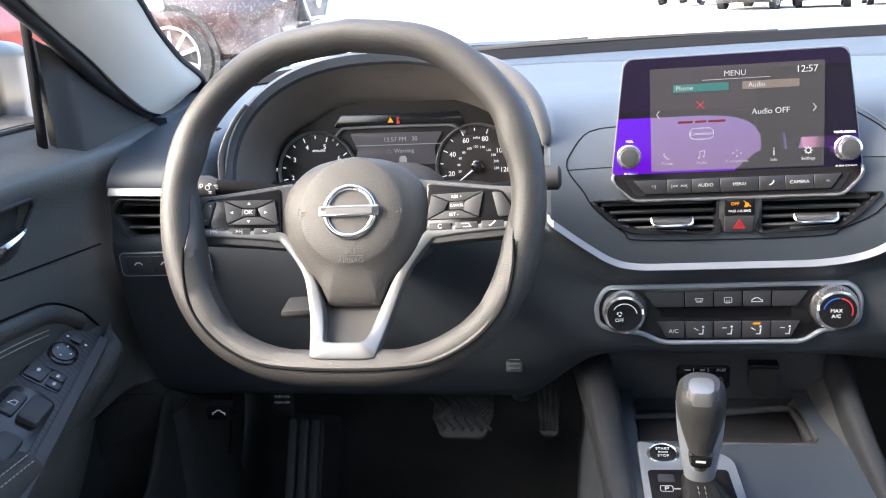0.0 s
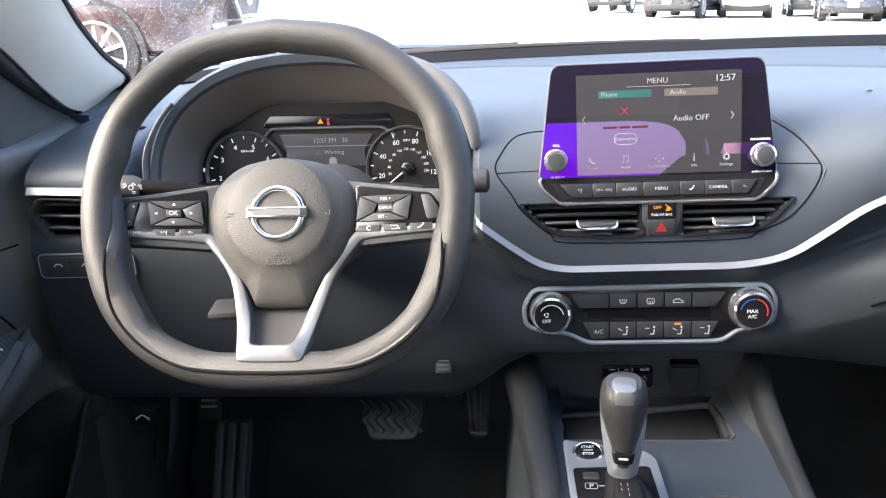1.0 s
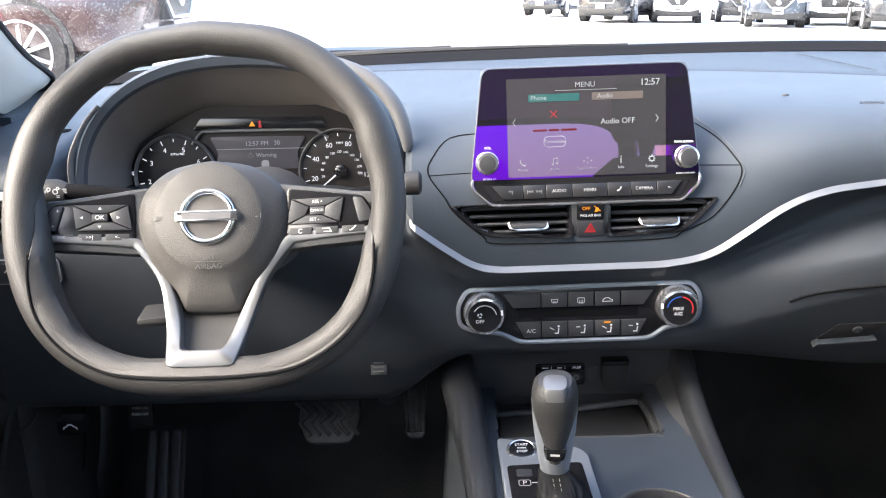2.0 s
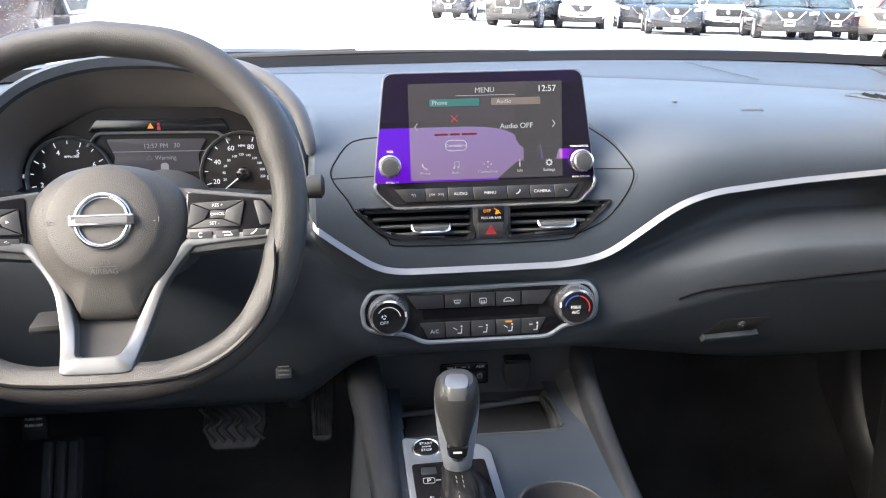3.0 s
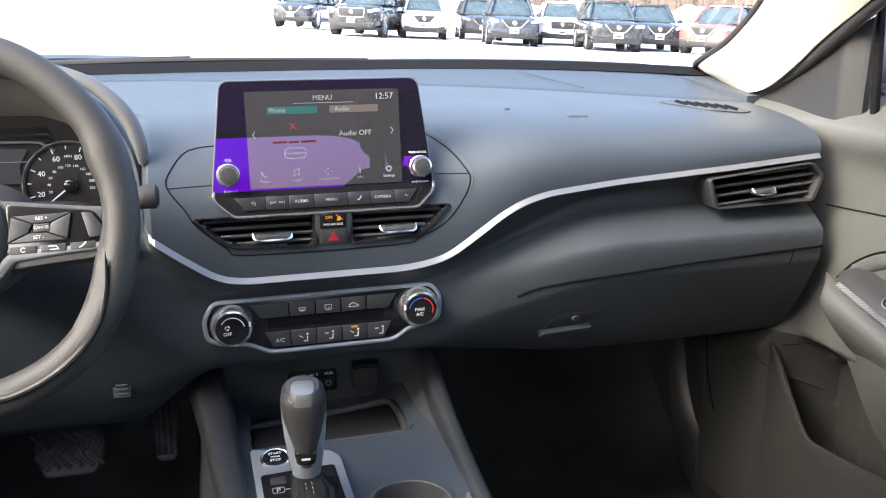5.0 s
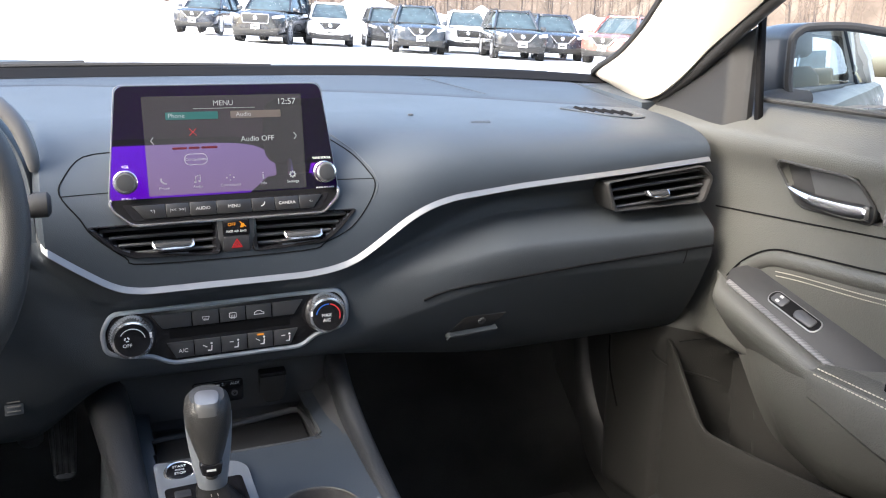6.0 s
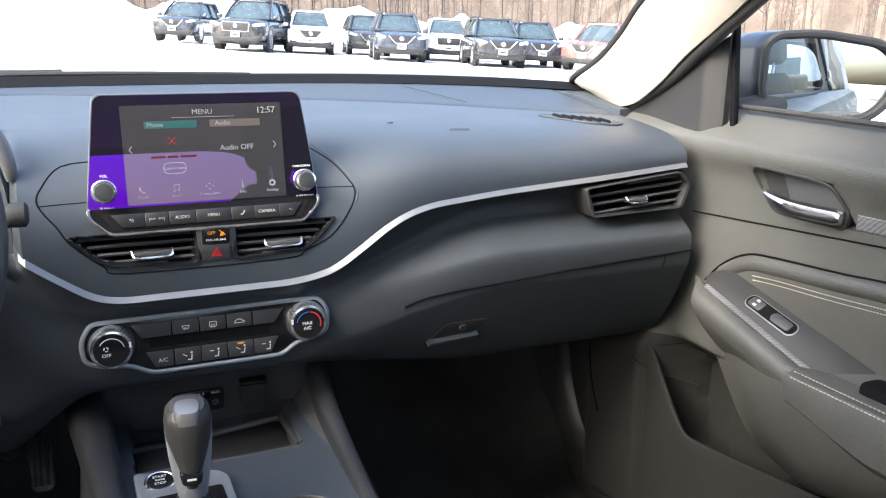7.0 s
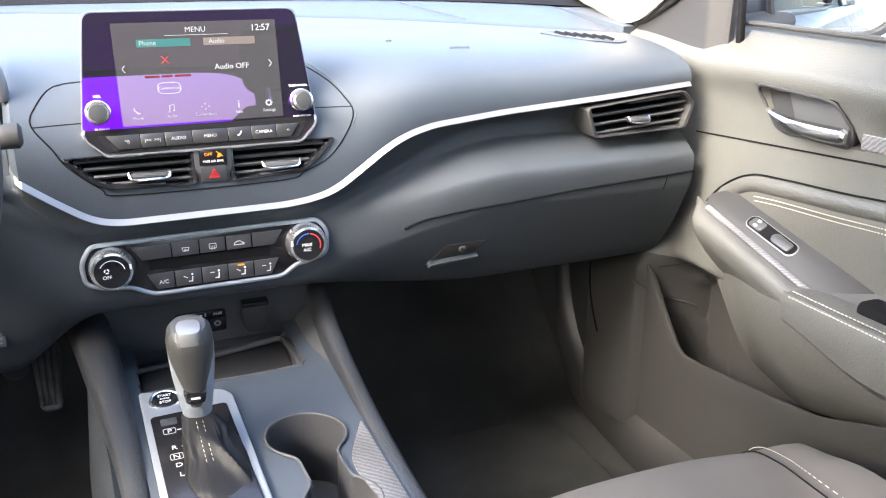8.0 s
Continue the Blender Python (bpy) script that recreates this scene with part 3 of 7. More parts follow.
def hood_ring(y, wide, high, lowz, drop=0.0, n=48):
    pts = []
    for k in range(n + 1):
        a = math.pi * k / n
        c, s = math.cos(a), math.sin(a)
        x = HX + wide * math.copysign(abs(c) ** (2 / 2.3), c)
        z = HZ + drop + high * abs(s) ** (2 / 2.3)
        pts.append(Vector((x, y + 0.03 * s, z)))
    pts.append(Vector((HX - wide, y, lowz)))
    pts.append(Vector((HX + wide, y, lowz)))
    return pts


hood = thing("gauge_hood", (-0.402, 0.95, 0.85), "dark hooded binnacle over the gauges with a satin rim", "instrument hood")
part("shell", loft([hood_ring(1.18, 0.24, 0.075, 0.86, 0.0), hood_ring(1.05, 0.215, 0.115, 0.86), hood_ring(0.93, 0.203, 0.150, 0.86), hood_ring(0.897, 0.200, 0.1545, 0.86), hood_ring(0.892, 0.196, 0.1515, 0.862), hood_ring(0.894, 0.189, 0.141, 0.863), hood_ring(0.899, 0.186, 0.137, 0.864)], True, False), SOFT, hood)
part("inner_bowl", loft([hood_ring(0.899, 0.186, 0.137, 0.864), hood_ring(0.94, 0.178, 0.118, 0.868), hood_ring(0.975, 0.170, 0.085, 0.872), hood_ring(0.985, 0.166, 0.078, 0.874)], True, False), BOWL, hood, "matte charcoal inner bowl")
HOODRIM = material("rim_and_highlight_grey", (0.12, 0.12, 0.124), 0.38, vary=0.08, patch=20)
left_edge = [Vector((-0.600, 0.893, 0.905)), Vector((-0.603, 0.892, 0.940)), Vector((-0.598, 0.893, 0.972)), Vector((-0.580, 0.900, 1.006)), Vector((-0.562, 0.905, 1.026))]
part("satin_rim", tube([spline(left_edge, k / 20) for k in range(21)], lambda u: 0.0045 - 0.0015 * u, 10, squash=0.6), HOODRIM, hood, "satin grey hood rim, with the lip's highlight put into colour")
# pale tube paints the highlight along the hood's upper right edge
right_edge = [Vector((-0.199, 0.890, 0.962)), Vector((-0.202, 0.892, 0.985)), Vector((-0.216, 0.90, 1.02)), Vector((-0.25, 0.91, 1.052)), Vector((-0.30, 0.917, 1.072))]
part("hood_lip", tube([spline(right_edge, k / 20) for k in range(21)], lambda u: 0.005 + 0.005 * math.sin(math.pi * u) ** 0.7, 12, squash=0.8), HOODRIM, hood, "satin grey hood rim, with the lip's highlight put into colour")

# ---- gauges ----
cl = thing("gauge_cluster", (-0.402, 1.0, 0.87), "black instrument cluster with two round dials and a display", "instrument cluster")
GF = frame_at((-0.399, 0.985, 0.923), 8)
part("backing", slab(fillet([(-0.175, -0.055), (0.175, -0.055), (0.17, 0.03), (0.10, 0.085), (-0.07, 0.088), (-0.16, 0.04)], 0.02), 0.0, GF, back=0.01), CLUSTER, cl)
TX, SX = -0.109, 0.106
part("upper_band", slab(fillet([(-0.084, 0.0575), (0.092, 0.0550), (0.084, 0.0715), (-0.072, 0.0740)], 0.004), 0.002, GF, 0.0005), GLOSSY, cl)
part("display", slab(fillet([(-0.060, 0.005), (0.052, 0.005), (0.05, 0.026), (0.062, 0.046), (-0.062, 0.049), (-0.052, 0.026)], 0.004), 0.003, GF, 0.0005), LCD, cl, "dim multi-information display")
part("silver_arch", band([spline([(-0.085, 0.040), (-0.074, 0.0535), (-0.062, 0.056), (0.0, 0.0555), (0.068, 0.054), (0.080, 0.0505), (0.092, 0.043)], k / 30) for k in range(31)], 0.0034, 0.006, GF, bevel=0.001), SILVER, cl)
for cx, start, step, labels in ((TX, 230, -40.0, ("1", "2", "3", "4", "5", "6", "7", "8")), (SX, 236, -41, ("0", "20", "40", "60", "80", "100", "120", "140"))):
    dial = part("dial", turned([(0.052, 0.0), (0.052, 0.001), (0.046, 0.002), (0.0, 0.002)], spot(GF, cx, 0.0, 0.002), 48), CLUSTER, cl, "black dial face")
    part("dial_ring", turned([(0.0505, 0.0), (0.0525, 0.006), (0.0535, 0.007), (0.0545, 0.006), (0.055, 0.0)], spot(GF, cx, 0.0, 0.002), 64), SILVER, dial, "thin bright dial ring")
    for k, text in enumerate(labels):
        a = radians(start + step * k)
        part("numeral", words(text, 0.0060, spot(GF, cx + 0.0355 * math.cos(a), 0.0355 * math.sin(a), 0.0046)), G_GAUGE, dial)
        for half in (0, 0.5):
            b = a + radians(step * half)
            inner = 0.0425 if half == 0 else 0.0445
            part("tick", band([(cx + inner * math.cos(b), inner * math.sin(b)), (cx + 0.0485 * math.cos(b), 0.0485 * math.sin(b))], 0.0011, 0.0004, spot(GF, 0, 0, 0.0046)), G_GAUGE, dial)
for k, text in enumerate(("20", "40", "60", "80", "100", "120", "140", "160", "180", "200", "220")):
    a = radians(196 - 20.5 * k)
    part("small_numeral", words(text, 0.0030, spot(GF, SX + 0.0245 * math.cos(a), 0.0245 * math.sin(a), 0.0046)), G_GAUGE, cl)
part("dial_caption", words("MPH", 0.003, spot(GF, SX, 0.0355, 0.0046)), G_GAUGE, cl)
part("dial_caption", words("RPMx1000", 0.0028, spot(GF, TX + 0.004, 0.0285, 0.0046)), G_GAUGE, cl)
a = radians(218)
part("needle", band([(SX, 0), (SX + 0.036 * math.cos(a), 0.036 * math.sin(a))], [0.002, 0.0008], 0.0012, spot(GF, 0, 0, 0.006)), G_GAUGE, cl, "white gauge needle")
part("needle_cap", turned([(0.0085, 0), (0.0085, 0.004), (0.006, 0.006), (0, 0.0065)], spot(GF, SX, 0, 0.004), 28), GLOSSY, cl)
part("display_time", words("12:57 PM   30", 0.0056, spot(GF, 0.006, 0.0385, 0.0033)), G_GREY, cl)
part("display_line", band([(-0.055, 0.0325), (0.062, 0.031)], 0.0008, 0.0002, spot(GF, 0, 0, 0.0032)), G_GREY, cl)
part("display_word", words("Warning", 0.0052, spot(GF, 0.010, 0.0235, 0.0033)), G_GREY, cl)
part("display_sign", band([(-0.014, 0.0215), (-0.007, 0.0215), (-0.0105, 0.027)], 0.0008, 0.0002, spot(GF, 0, 0, 0.0032), True), G_TAN, cl)
part("display_car", slab(rounded(0.010, 0.013, 0.004, cx=0.008, cy=0.0105), 0.0002, spot(GF, 0, 0, 0.0031)), G_GREY, cl)
tri = [(-0.006 + 0.0045 * math.sin(q), 0.063 + 0.0045 * math.cos(q)) for q in (0, 2.0944, 4.1888)]
part("warning_lamp", slab(tri, 0.0004, spot(GF, 0, 0, 0.0022)), G_AMBER, cl, "lit amber warning triangle")
part("belt_lamp", merge(slab(ring_path(0.0017, 12, cx=0.004, cy=0.066)[:-1], 0.0004, spot(GF, 0, 0, 0.0022)), slab([(0.0022, 0.0587), (0.0065, 0.0587), (0.0055, 0.064), (0.0028, 0.064)], 0.0004, spot(GF, 0, 0, 0.0022))), G_RED, cl, "lit red belt lamp")

# ---- steering column ----
col = thing("steering_column", (-0.378, 0.86, 0.86), "matte black steering column shroud", "steering column")
rings = []
for k in range(7):
    y = 0.735 + 0.19 * k / 6
    z = 0.90 + (y - 0.735) * -0.10
    g = 1 + 0.25 * k / 6
    rings.append([(-0.378 + 0.052 * g * math.cos(q), y, z + 0.05 * g * math.sin(q)) for q in [2 * math.pi * j / 24 for j in range(24)]])
part("shroud", loft(rings), HARD, col)
part("tilt_lever", box((0.045, 0.05, 0.012), pose(-0.482, 0.80, 0.801, 0, 0, 8), 0.005), RUBBER, col)
for s, p in ((-1, [(-0.43, 0.81, 0.925), (-0.52, 0.803, 0.942), (-0.587, 0.800, 0.948)]), (1, [(-0.33, 0.81, 0.915), (-0.25, 0.805, 0.930), (-0.183, 0.800, 0.943)])):
    st = thing("column_stalk", p[2], "black control stalk beside the steering wheel", "stalk", "column stalks")
    part("stem", tube([spline([Vector(q) for q in p], k / 10) for k in range(11)], lambda u: 0.0075 + 0.0015 * u, 12), DARK, st)
    end = Vector(p[2])
    part("grip", tube([end - Vector((s * 0.022, 0, 0.003)), end - Vector((s * 0.01, 0, 0)), end, end + Vector((s * 0.003, 0, 0.0))], lambda u: (0.0105, 0.0135, 0.0135, 0.009)[round(u * 3)], 16, squash=0.85), RUBBER, st)
    if s < 0:
        SF = frame_at(end + Vector((0.018, -0.0132, 0.0)), 10)
        part("lamp_signs", merge(words("O", 0.004, spot(SF, -0.010, 0.004)), words("=", 0.005, spot(SF, 0.0, -0.004)), words("-O-", 0.003, spot(SF, 0.0, 0.005))), PRINT, st)

# ---- steering wheel ----
WF = frame_at((-0.379, 0.700, 0.948), 24)
wheel = thing("steering_wheel", (-0.3775, 0.70, 0.948), "dark grey leather steering wheel with flat bottom and silver spoke trim", "steering wheel")


RIM_HALF = [(0, 0.176), (0.078, 0.1635), (0.134, 0.1285), (0.1735, 0.076), (0.1885, 0.012), (0.184, -0.052), (0.165, -0.104), (0.133, -0.1425), (0.091, -0.1665), (0.047, -0.1765), (0, -0.178)]


def mirrored(half, cx, steps):
    """A smooth line through half an outline, from the right over its lower end to the left."""
    line = [spline([Vector(p) for p in half], k / steps) for k in range(steps + 1)]
    return [(cx + p.x, p.y) for p in line] + [(cx - p.x, p.y) for p in line[-2::-1]]


outer = mirrored(RIM_HALF, 0.0014, 60)[:-1]
rings = []
for k, p in enumerate(outer):
    a, b = Vector(outer[k - 1]), Vector(outer[(k + 1) % len(outer)])
    d = (b - a).normalized()
    out = Vector((-d.y, d.x))
    u, v = p
    # thicker thumb rests beside the upper ends of the spokes
    thumb = math.exp(-((v - 0.055) / 0.022) ** 2)
    low = smooth(-0.09, -0.15, v)
    ra, rb = 0.0162 + 0.0022 * thumb, 0.0165 + 0.0012 * thumb
    c = Vector(p) - out * ra
    ring = []
    for j in range(20):
        q = 2 * math.pi * j / 20
        flat = 0.0012 * max(math.sin(q), 0) * low
        ring.append(WF @ Vector((c.x + out.x * ra * math.cos(q), c.y + out.y * ra * math.cos(q), 0.026 + rb * math.sin(q) - flat)))
    rings.append(ring)
rings.append(rings[0])
bm = loft(rings, True, False)
bmesh.ops.remove_doubles(bm, verts=bm.verts, dist=1e-6)
part("rim", bm, LEATHER, wheel, "grained dark leather rim")
# moulded liner inside the lower rim, from spoke to spoke
SEAM_HALF = [(0.1640, 0.034), (0.1600, -0.004), (0.1580, -0.040), (0.1575, -0.072), (0.148, -0.106), (0.123, -0.135), (0.085, -0.1555), (0.045, -0.1615), (0, -0.163)]
OPEN_HALF = [(0.1640, 0.036), (0.1555, -0.004), (0.148, -0.040), (0.143, -0.064), (0.132, -0.092), (0.112, -0.1215), (0.083, -0.1405), (0.04, -0.1435), (0, -0.143)]
seam_line, open_line = mirrored(SEAM_HALF, 0.0035, 40), mirrored(OPEN_HALF, 0.0035, 40)
rings = []
for (x1, y1), (x2, y2) in zip(seam_line, open_line):
    lift = 0.001 * smooth(-0.06, -0.13, y1) + 0.012 * smooth(-0.055, -0.015, y1)
    rings.append([WF @ Vector(p) for p in ((x1, y1, 0.0420 - lift), (x1 + (x2 - x1) * 0.12, y1 + (y2 - y1) * 0.12, 0.0430 - lift), (x1 + (x2 - x1) * 0.75, y1 + (y2 - y1) * 0.75, 0.0395 - lift), (x2, y2, 0.0335 - lift), (x2, y2, 0.014), (x1, y1, 0.012))])
part("rim_foot", loft(rings), LEATHER, wheel, "smooth dark liner inside the lower rim")
part("rim_seam", tube([WF @ Vector((x, y, 0.0434 - 0.001 * smooth(-0.06, -0.13, y))) for x, y in seam_line if y < -0.046], 0.0012, 6), SEAM, wheel)
# airbag cover
HUB_HALF = [(0, 0.0445), (0.040, 0.0375), (0.066, 0.0170), (0.0735, -0.009), (0.0670, -0.039), (0.050, -0.066), (0.0360, -0.081), (0.0285, -0.096), (0.0230, -0.1018), (0, -0.1030)]
cover = mirrored(HUB_HALF, 0.003, 40)[:-1]
rings = []
for w, h in ((0, -0.014), (0, -0.002), (0.015, 0.0035), (0.06, 0.0075), (0.25, 0.012), (0.6, 0.0170), (0.88, 0.0202), (1.0, 0.0226), (1.07, 0.0244), (1.3, 0.0262), (1.6, 0.0276), (1.97, 0.028)):
    ring = []
    for x, y in cover:
        # the shield's outline passes over into a round raised middle
        d = Vector((x - 0.003, y + 0.0125))
        disc = d.normalized() * 0.052
        p = d.lerp(disc, w) if w <= 1 else disc * (2 - w)
        ring.append(WF @ Vector((0.003 + p.x, -0.0125 + p.y, h + 0.006)))
    rings.append(ring)
hub = part("airbag_cover", loft(rings), AIRBAG, wheel, "grained charcoal airbag cover")
EM = spot(WF, 0.004, -0.0135, 0.029)
part("emblem_disc", turned([(0.030, 0), (0.030, 0.003), (0.027, 0.0045), (0, 0.004)], EM, 40), AIRBAG, hub)
part("emblem_ring", tube([EM @ Vector((0.0238 * math.cos(2 * math.pi * k / 48), 0.0238 * math.sin(2 * math.pi * k / 48), 0.005)) for k in range(48)], 0.0031, 10, True), CHROME, hub, "chrome emblem ring")
part("emblem_bar", slab(rounded(0.0585, 0.0105, 0.0015), 0.0085, spot(EM, 0, 0, 0.001), 0.0015), CHROME, hub, "chrome emblem bar")
part("emblem_inlay", slab(rounded(0.046, 0.0062, 0.001), 0.0004, spot(EM, 0, 0, 0.0096)), GREYPRINT, hub)
part("cover_words", merge(words("SRS", 0.0050, spot(WF, 0.0045, -0.0515, 0.0325)), words("AIRBAG", 0.0050, spot(WF, 0.0045, -0.0600, 0.0312)), band([(-0.008, -0.0556), (0.017, -0.0556)], 0.0006, 0.0004, spot(WF, 0, 0, 0.0318))), EMBOSS, hub)
for s in (-1, 1):
    part("horn_mark", merge(words("=" if s < 0 else "-", 0.007, spot(WF, s * 0.046 + 0.0035, -0.0138, 0.0318)), words("D" if s < 0 else "I", 0.005, spot(WF, s * 0.046 + 0.0035 + s * 0.004, -0.0138, 0.0318))), GREYPRINT, hub)
# spokes
for s in (-1, 1):
    arm = [(0.060, 0.022), (0.10, 0.016), (0.140, 0.010), (0.160, 0.008), (0.168, -0.006), (0.170, -0.038), (0.10, -0.042), (0.066, -0.045)]
    arm = [(s * x, y) for x, y in arm]
    spoke = part("spoke", slab(fillet(arm, 0.006, 4), 0.010, WF, 0.003, back=0.012), HARD, wheel)
    pod = [(s * x, y) for x, y in ((0.074, 0.016), (0.148, 0.005), (0.160, -0.012), (0.163, -0.031), (0.072, -0.031))]
    part("button_pod", slab(fillet(pod, 0.005, 4), 0.0125, WF, 0.0015), GLOSSY, spoke)
    # four-way pad: four wedges round a middle key
    cx, cy, hw, hh = s * 0.1045, -0.0085, 0.026, 0.0125
    k1, k2 = 0.30, 0.34
    for w in ([(-1, 1), (1, 1), (k1, k2), (-k1, k2)], [(1, 1), (1, -1), (k1, -k2), (k1, k2)], [(1, -1), (-1, -1), (-k1, -k2), (k1, -k2)], [(-1, -1), (-1, 1), (-k1, k2), (-k1, -k2)]):
        qx, qy = sum(p[0] for p in w) / 4, sum(p[1] for p in w) / 4
        part("pad_key", slab([(cx + hw * (qx + (x - qx) * 0.95) - s * 0.004 * (y < 0), cy + hh * (qy + (y - qy) * 0.93)) for x, y in w], 0.0022, spot(WF, 0, 0, 0.0125), 0.0007), BUTTON, spoke)
    part("middle_key", slab(rounded(hw * 0.54, hh * 0.6, 0.001, cx=cx, cy=cy), 0.0028, spot(WF, 0, 0, 0.0125), 0.0006), BUTTON, spoke)
    part("side_key", slab(fillet([(s * x, y) for x, y in ((0.1385, 0.003), (0.1475, 0.002), (0.1555, -0.010), (0.157, -0.020), (0.1445, -0.021))], 0.002, 3), 0.0024, spot(WF, 0, 0, 0.0125), 0.0006), BUTTON, spoke)
    for k in range(3):
        part("lower_key", slab(rounded(0.022, 0.0065, 0.001, cx=s * (0.088 + 0.0255 * k), cy=-0.0275), 0.002, spot(WF, 0, 0, 0.0125), 0.0006), BUTTON, spoke)
    LZ = 0.0151
    if s < 0:
        marks = [words("OK", 0.0042, spot(WF, cx, cy, LZ + 0.0004))]
        marks += [slab([(cx + dx * 0.0165 + px, cy + dy * 0.0088 + py) for px, py in tri], 0.0003, spot(WF, 0, 0, LZ - 0.0003)) for dx, dy, tri in ((-1, 0, [(-0.002, 0), (0.001, 0.0015), (0.001, -0.0015)]), (1, 0, [(0.002, 0), (-0.001, 0.0015), (-0.001, -0.0015)]), (0, 1, [(0, 0.0016), (-0.0017, -0.001), (0.0017, -0.001)]), (0, -1, [(0, -0.0016), (-0.0017, 0.001), (0.0017, 0.001)]))]
        marks += [words("+", 0.004, spot(WF, -0.143, -0.002, LZ)), words("-", 0.004, spot(WF, -0.147, -0.016, LZ)), words("|<<", 0.0034, spot(WF, -0.139, -0.0275, LZ)), words(">>|", 0.0034, spot(WF, -0.1135, -0.0275, LZ)), words("<-", 0.0034, spot(WF, -0.088, -0.0275, LZ))]
    else:
        marks = [words("RES +", 0.003, spot(WF, cx, cy + 0.0085, LZ)), words("CANCEL", 0.0024, spot(WF, cx, cy, LZ + 0.0005)), words("SET -", 0.003, spot(WF, cx - 0.003, cy - 0.0085, LZ))]
        marks += [band(ring_path(0.002, 12, 0.6, 5.6, cx=0.088, cy=-0.0275), 0.0007, 0.0003, spot(WF, 0, 0, LZ - 0.0003)), band([(0.109, -0.026), (0.116, -0.026), (0.118, -0.029), (0.1105, -0.029)], 0.0008, 0.0003, spot(WF, 0, 0, LZ - 0.0003)), band([(0.1355, -0.029), (0.1375, -0.0285), (0.1405, -0.026), (0.1415, -0.0245)], 0.0012, 0.0003, spot(WF, 0, 0, LZ - 0.0003))]
    part("key_marks", merge(*marks), PRINT, spoke)
# silver trim under the pods, down the V and round its foot, as one bent piece
TRIM_OUT = [(0.1555, -0.0320, 0.0150), (0.12, -0.0340, 0.0092), (0.084, -0.0372, 0.0045), (0.074, -0.0415, 0.0035), (0.0525, -0.071, 0.0040), (0.0415, -0.105, 0.014), (0.0360, -0.128, 0.026), (0.0320, -0.145, 0.0385), (0.0285, -0.1515, 0.0412), (0.012, -0.1528, 0.0415), (0, -0.1528, 0.0415)]
TRIM_IN = [(0.1550, -0.0250, 0.0150), (0.12, -0.0262, 0.0092), (0.082, -0.0278, 0.0045), (0.066, -0.0345, 0.0035), (0.0435, -0.067, 0.0030), (0.0290, -0.103, 0.012), (0.0232, -0.124, 0.024), (0.0205, -0.1335, 0.0335), (0.0165, -0.1368, 0.0380), (0.008, -0.1372, 0.0385), (0, -0.1372, 0.0385)]
rings = []
for k in range(121):
    side, u = (1, k / 60) if k <= 60 else (-1, 2 - k / 60)
    p, q = spline([Vector(v) for v in TRIM_OUT], u), spline([Vector(v) for v in TRIM_IN], u)
    e = (q - p).normalized() * 0.0016
    drop = Vector((0, 0, 0.0018))
    deep = Vector((0, 0, 0.014))
    rings.append([WF @ Vector((0.0035 + side * v.x, v.y, v.z)) for v in (p - deep, p - drop, p - drop * 0.3 + e * 0.4, p + e, q - e, q - drop * 0.3 - e * 0.4, q - drop, q - deep)])
part("spoke_trim", loft(rings), SPOKE, wheel, "brushed silver spoke trim")
rings = []
for y, half, z in ((-0.070, 0.046, -0.012), (-0.090, 0.036, -0.008), (-0.105, 0.031, 0.000), (-0.122, 0.026, 0.012), (-0.134, 0.023, 0.022), (-0.139, 0.022, 0.026)):
    rings.append([WF @ Vector((0.0035 + x, yy, zz)) for x, yy, zz in ((-half, y, z), (-half * 0.72, y, z - 0.004), (half * 0.72, y, z - 0.004), (half, y, z), (half, y, z - 0.015), (-half, y, z - 0.015))])
part("trim_inner", loft(rings), RUBBER, wheel, "dark filler inside the spoke's V")
part("hub_back", turned([(0.042, -0.05), (0.042, -0.012), (0.03, -0.01)], WF, 32), HARD, wheel)

# the spokes rise towards the rim, which stands nearer the driver than the hub
back_to = WF.inverted()
for ob in wheel.children_recursive:
    if ob.name.split(".")[0] in ("rim", "rim_seam", "rim_foot", "spoke_trim", "trim_inner", "hub_back"):
        continue
    for v in ob.data.vertices:
        p = back_to @ v.co
        p.z += 0.13 * max(abs(p.x) - 0.072, 0) - 0.011
        v.co = WF @ p

# ---- touchscreen unit ----
UF = frame_at((0.0045, 0.870, 0.927), 9.2)
unit = thing("touchscreen", (0.0025, 0.89, 0.90), "tablet-like touchscreen with two knobs and a row of keys", "touchscreen")
shape = fillet([(-0.1305, -0.002), (0.1305, -0.002), (0.1145, 0.1262), (-0.1145, 0.1262)], 0.010, 6)
low = [(-0.1305, 0.002), (0.1305, 0.002), (0.127, -0.008), (0.108, -0.0265), (-0.108, -0.0265), (-0.127, -0.008)]
part("casing", merge(slab(shape, 0.0, UF, back=0.022), slab(fillet([(x, y + 0.004) for x, y in low], 0.006, 4), -0.0005, UF @ Matrix.Translation((0, -0.0045, 0.006)) @ pose(0, 0, 0, -18, 0, 0), back=0.03)), DARK, unit)
LIP = UF @ Matrix.Translation((0, -0.0045, 0.006)) @ pose(0, 0, 0, -18, 0, 0)
edge = fillet([(-0.1315, -0.003), (-0.1155, 0.1272), (0.1155, 0.1272), (0.1315, -0.003)], 0.008, 5)
upper_edge = [UF @ Vector((x, y, 0.0005)) for x, y in edge]
lower_edge = [LIP @ Vector((x, y, 0.0)) for x, y in fillet([(0.1315, 0.006), (0.128, -0.006), (0.1085, -0.0245), (-0.1085, -0.0245), (-0.128, -0.006), (-0.1315, 0.006)], 0.006, 4)[1:-1]]
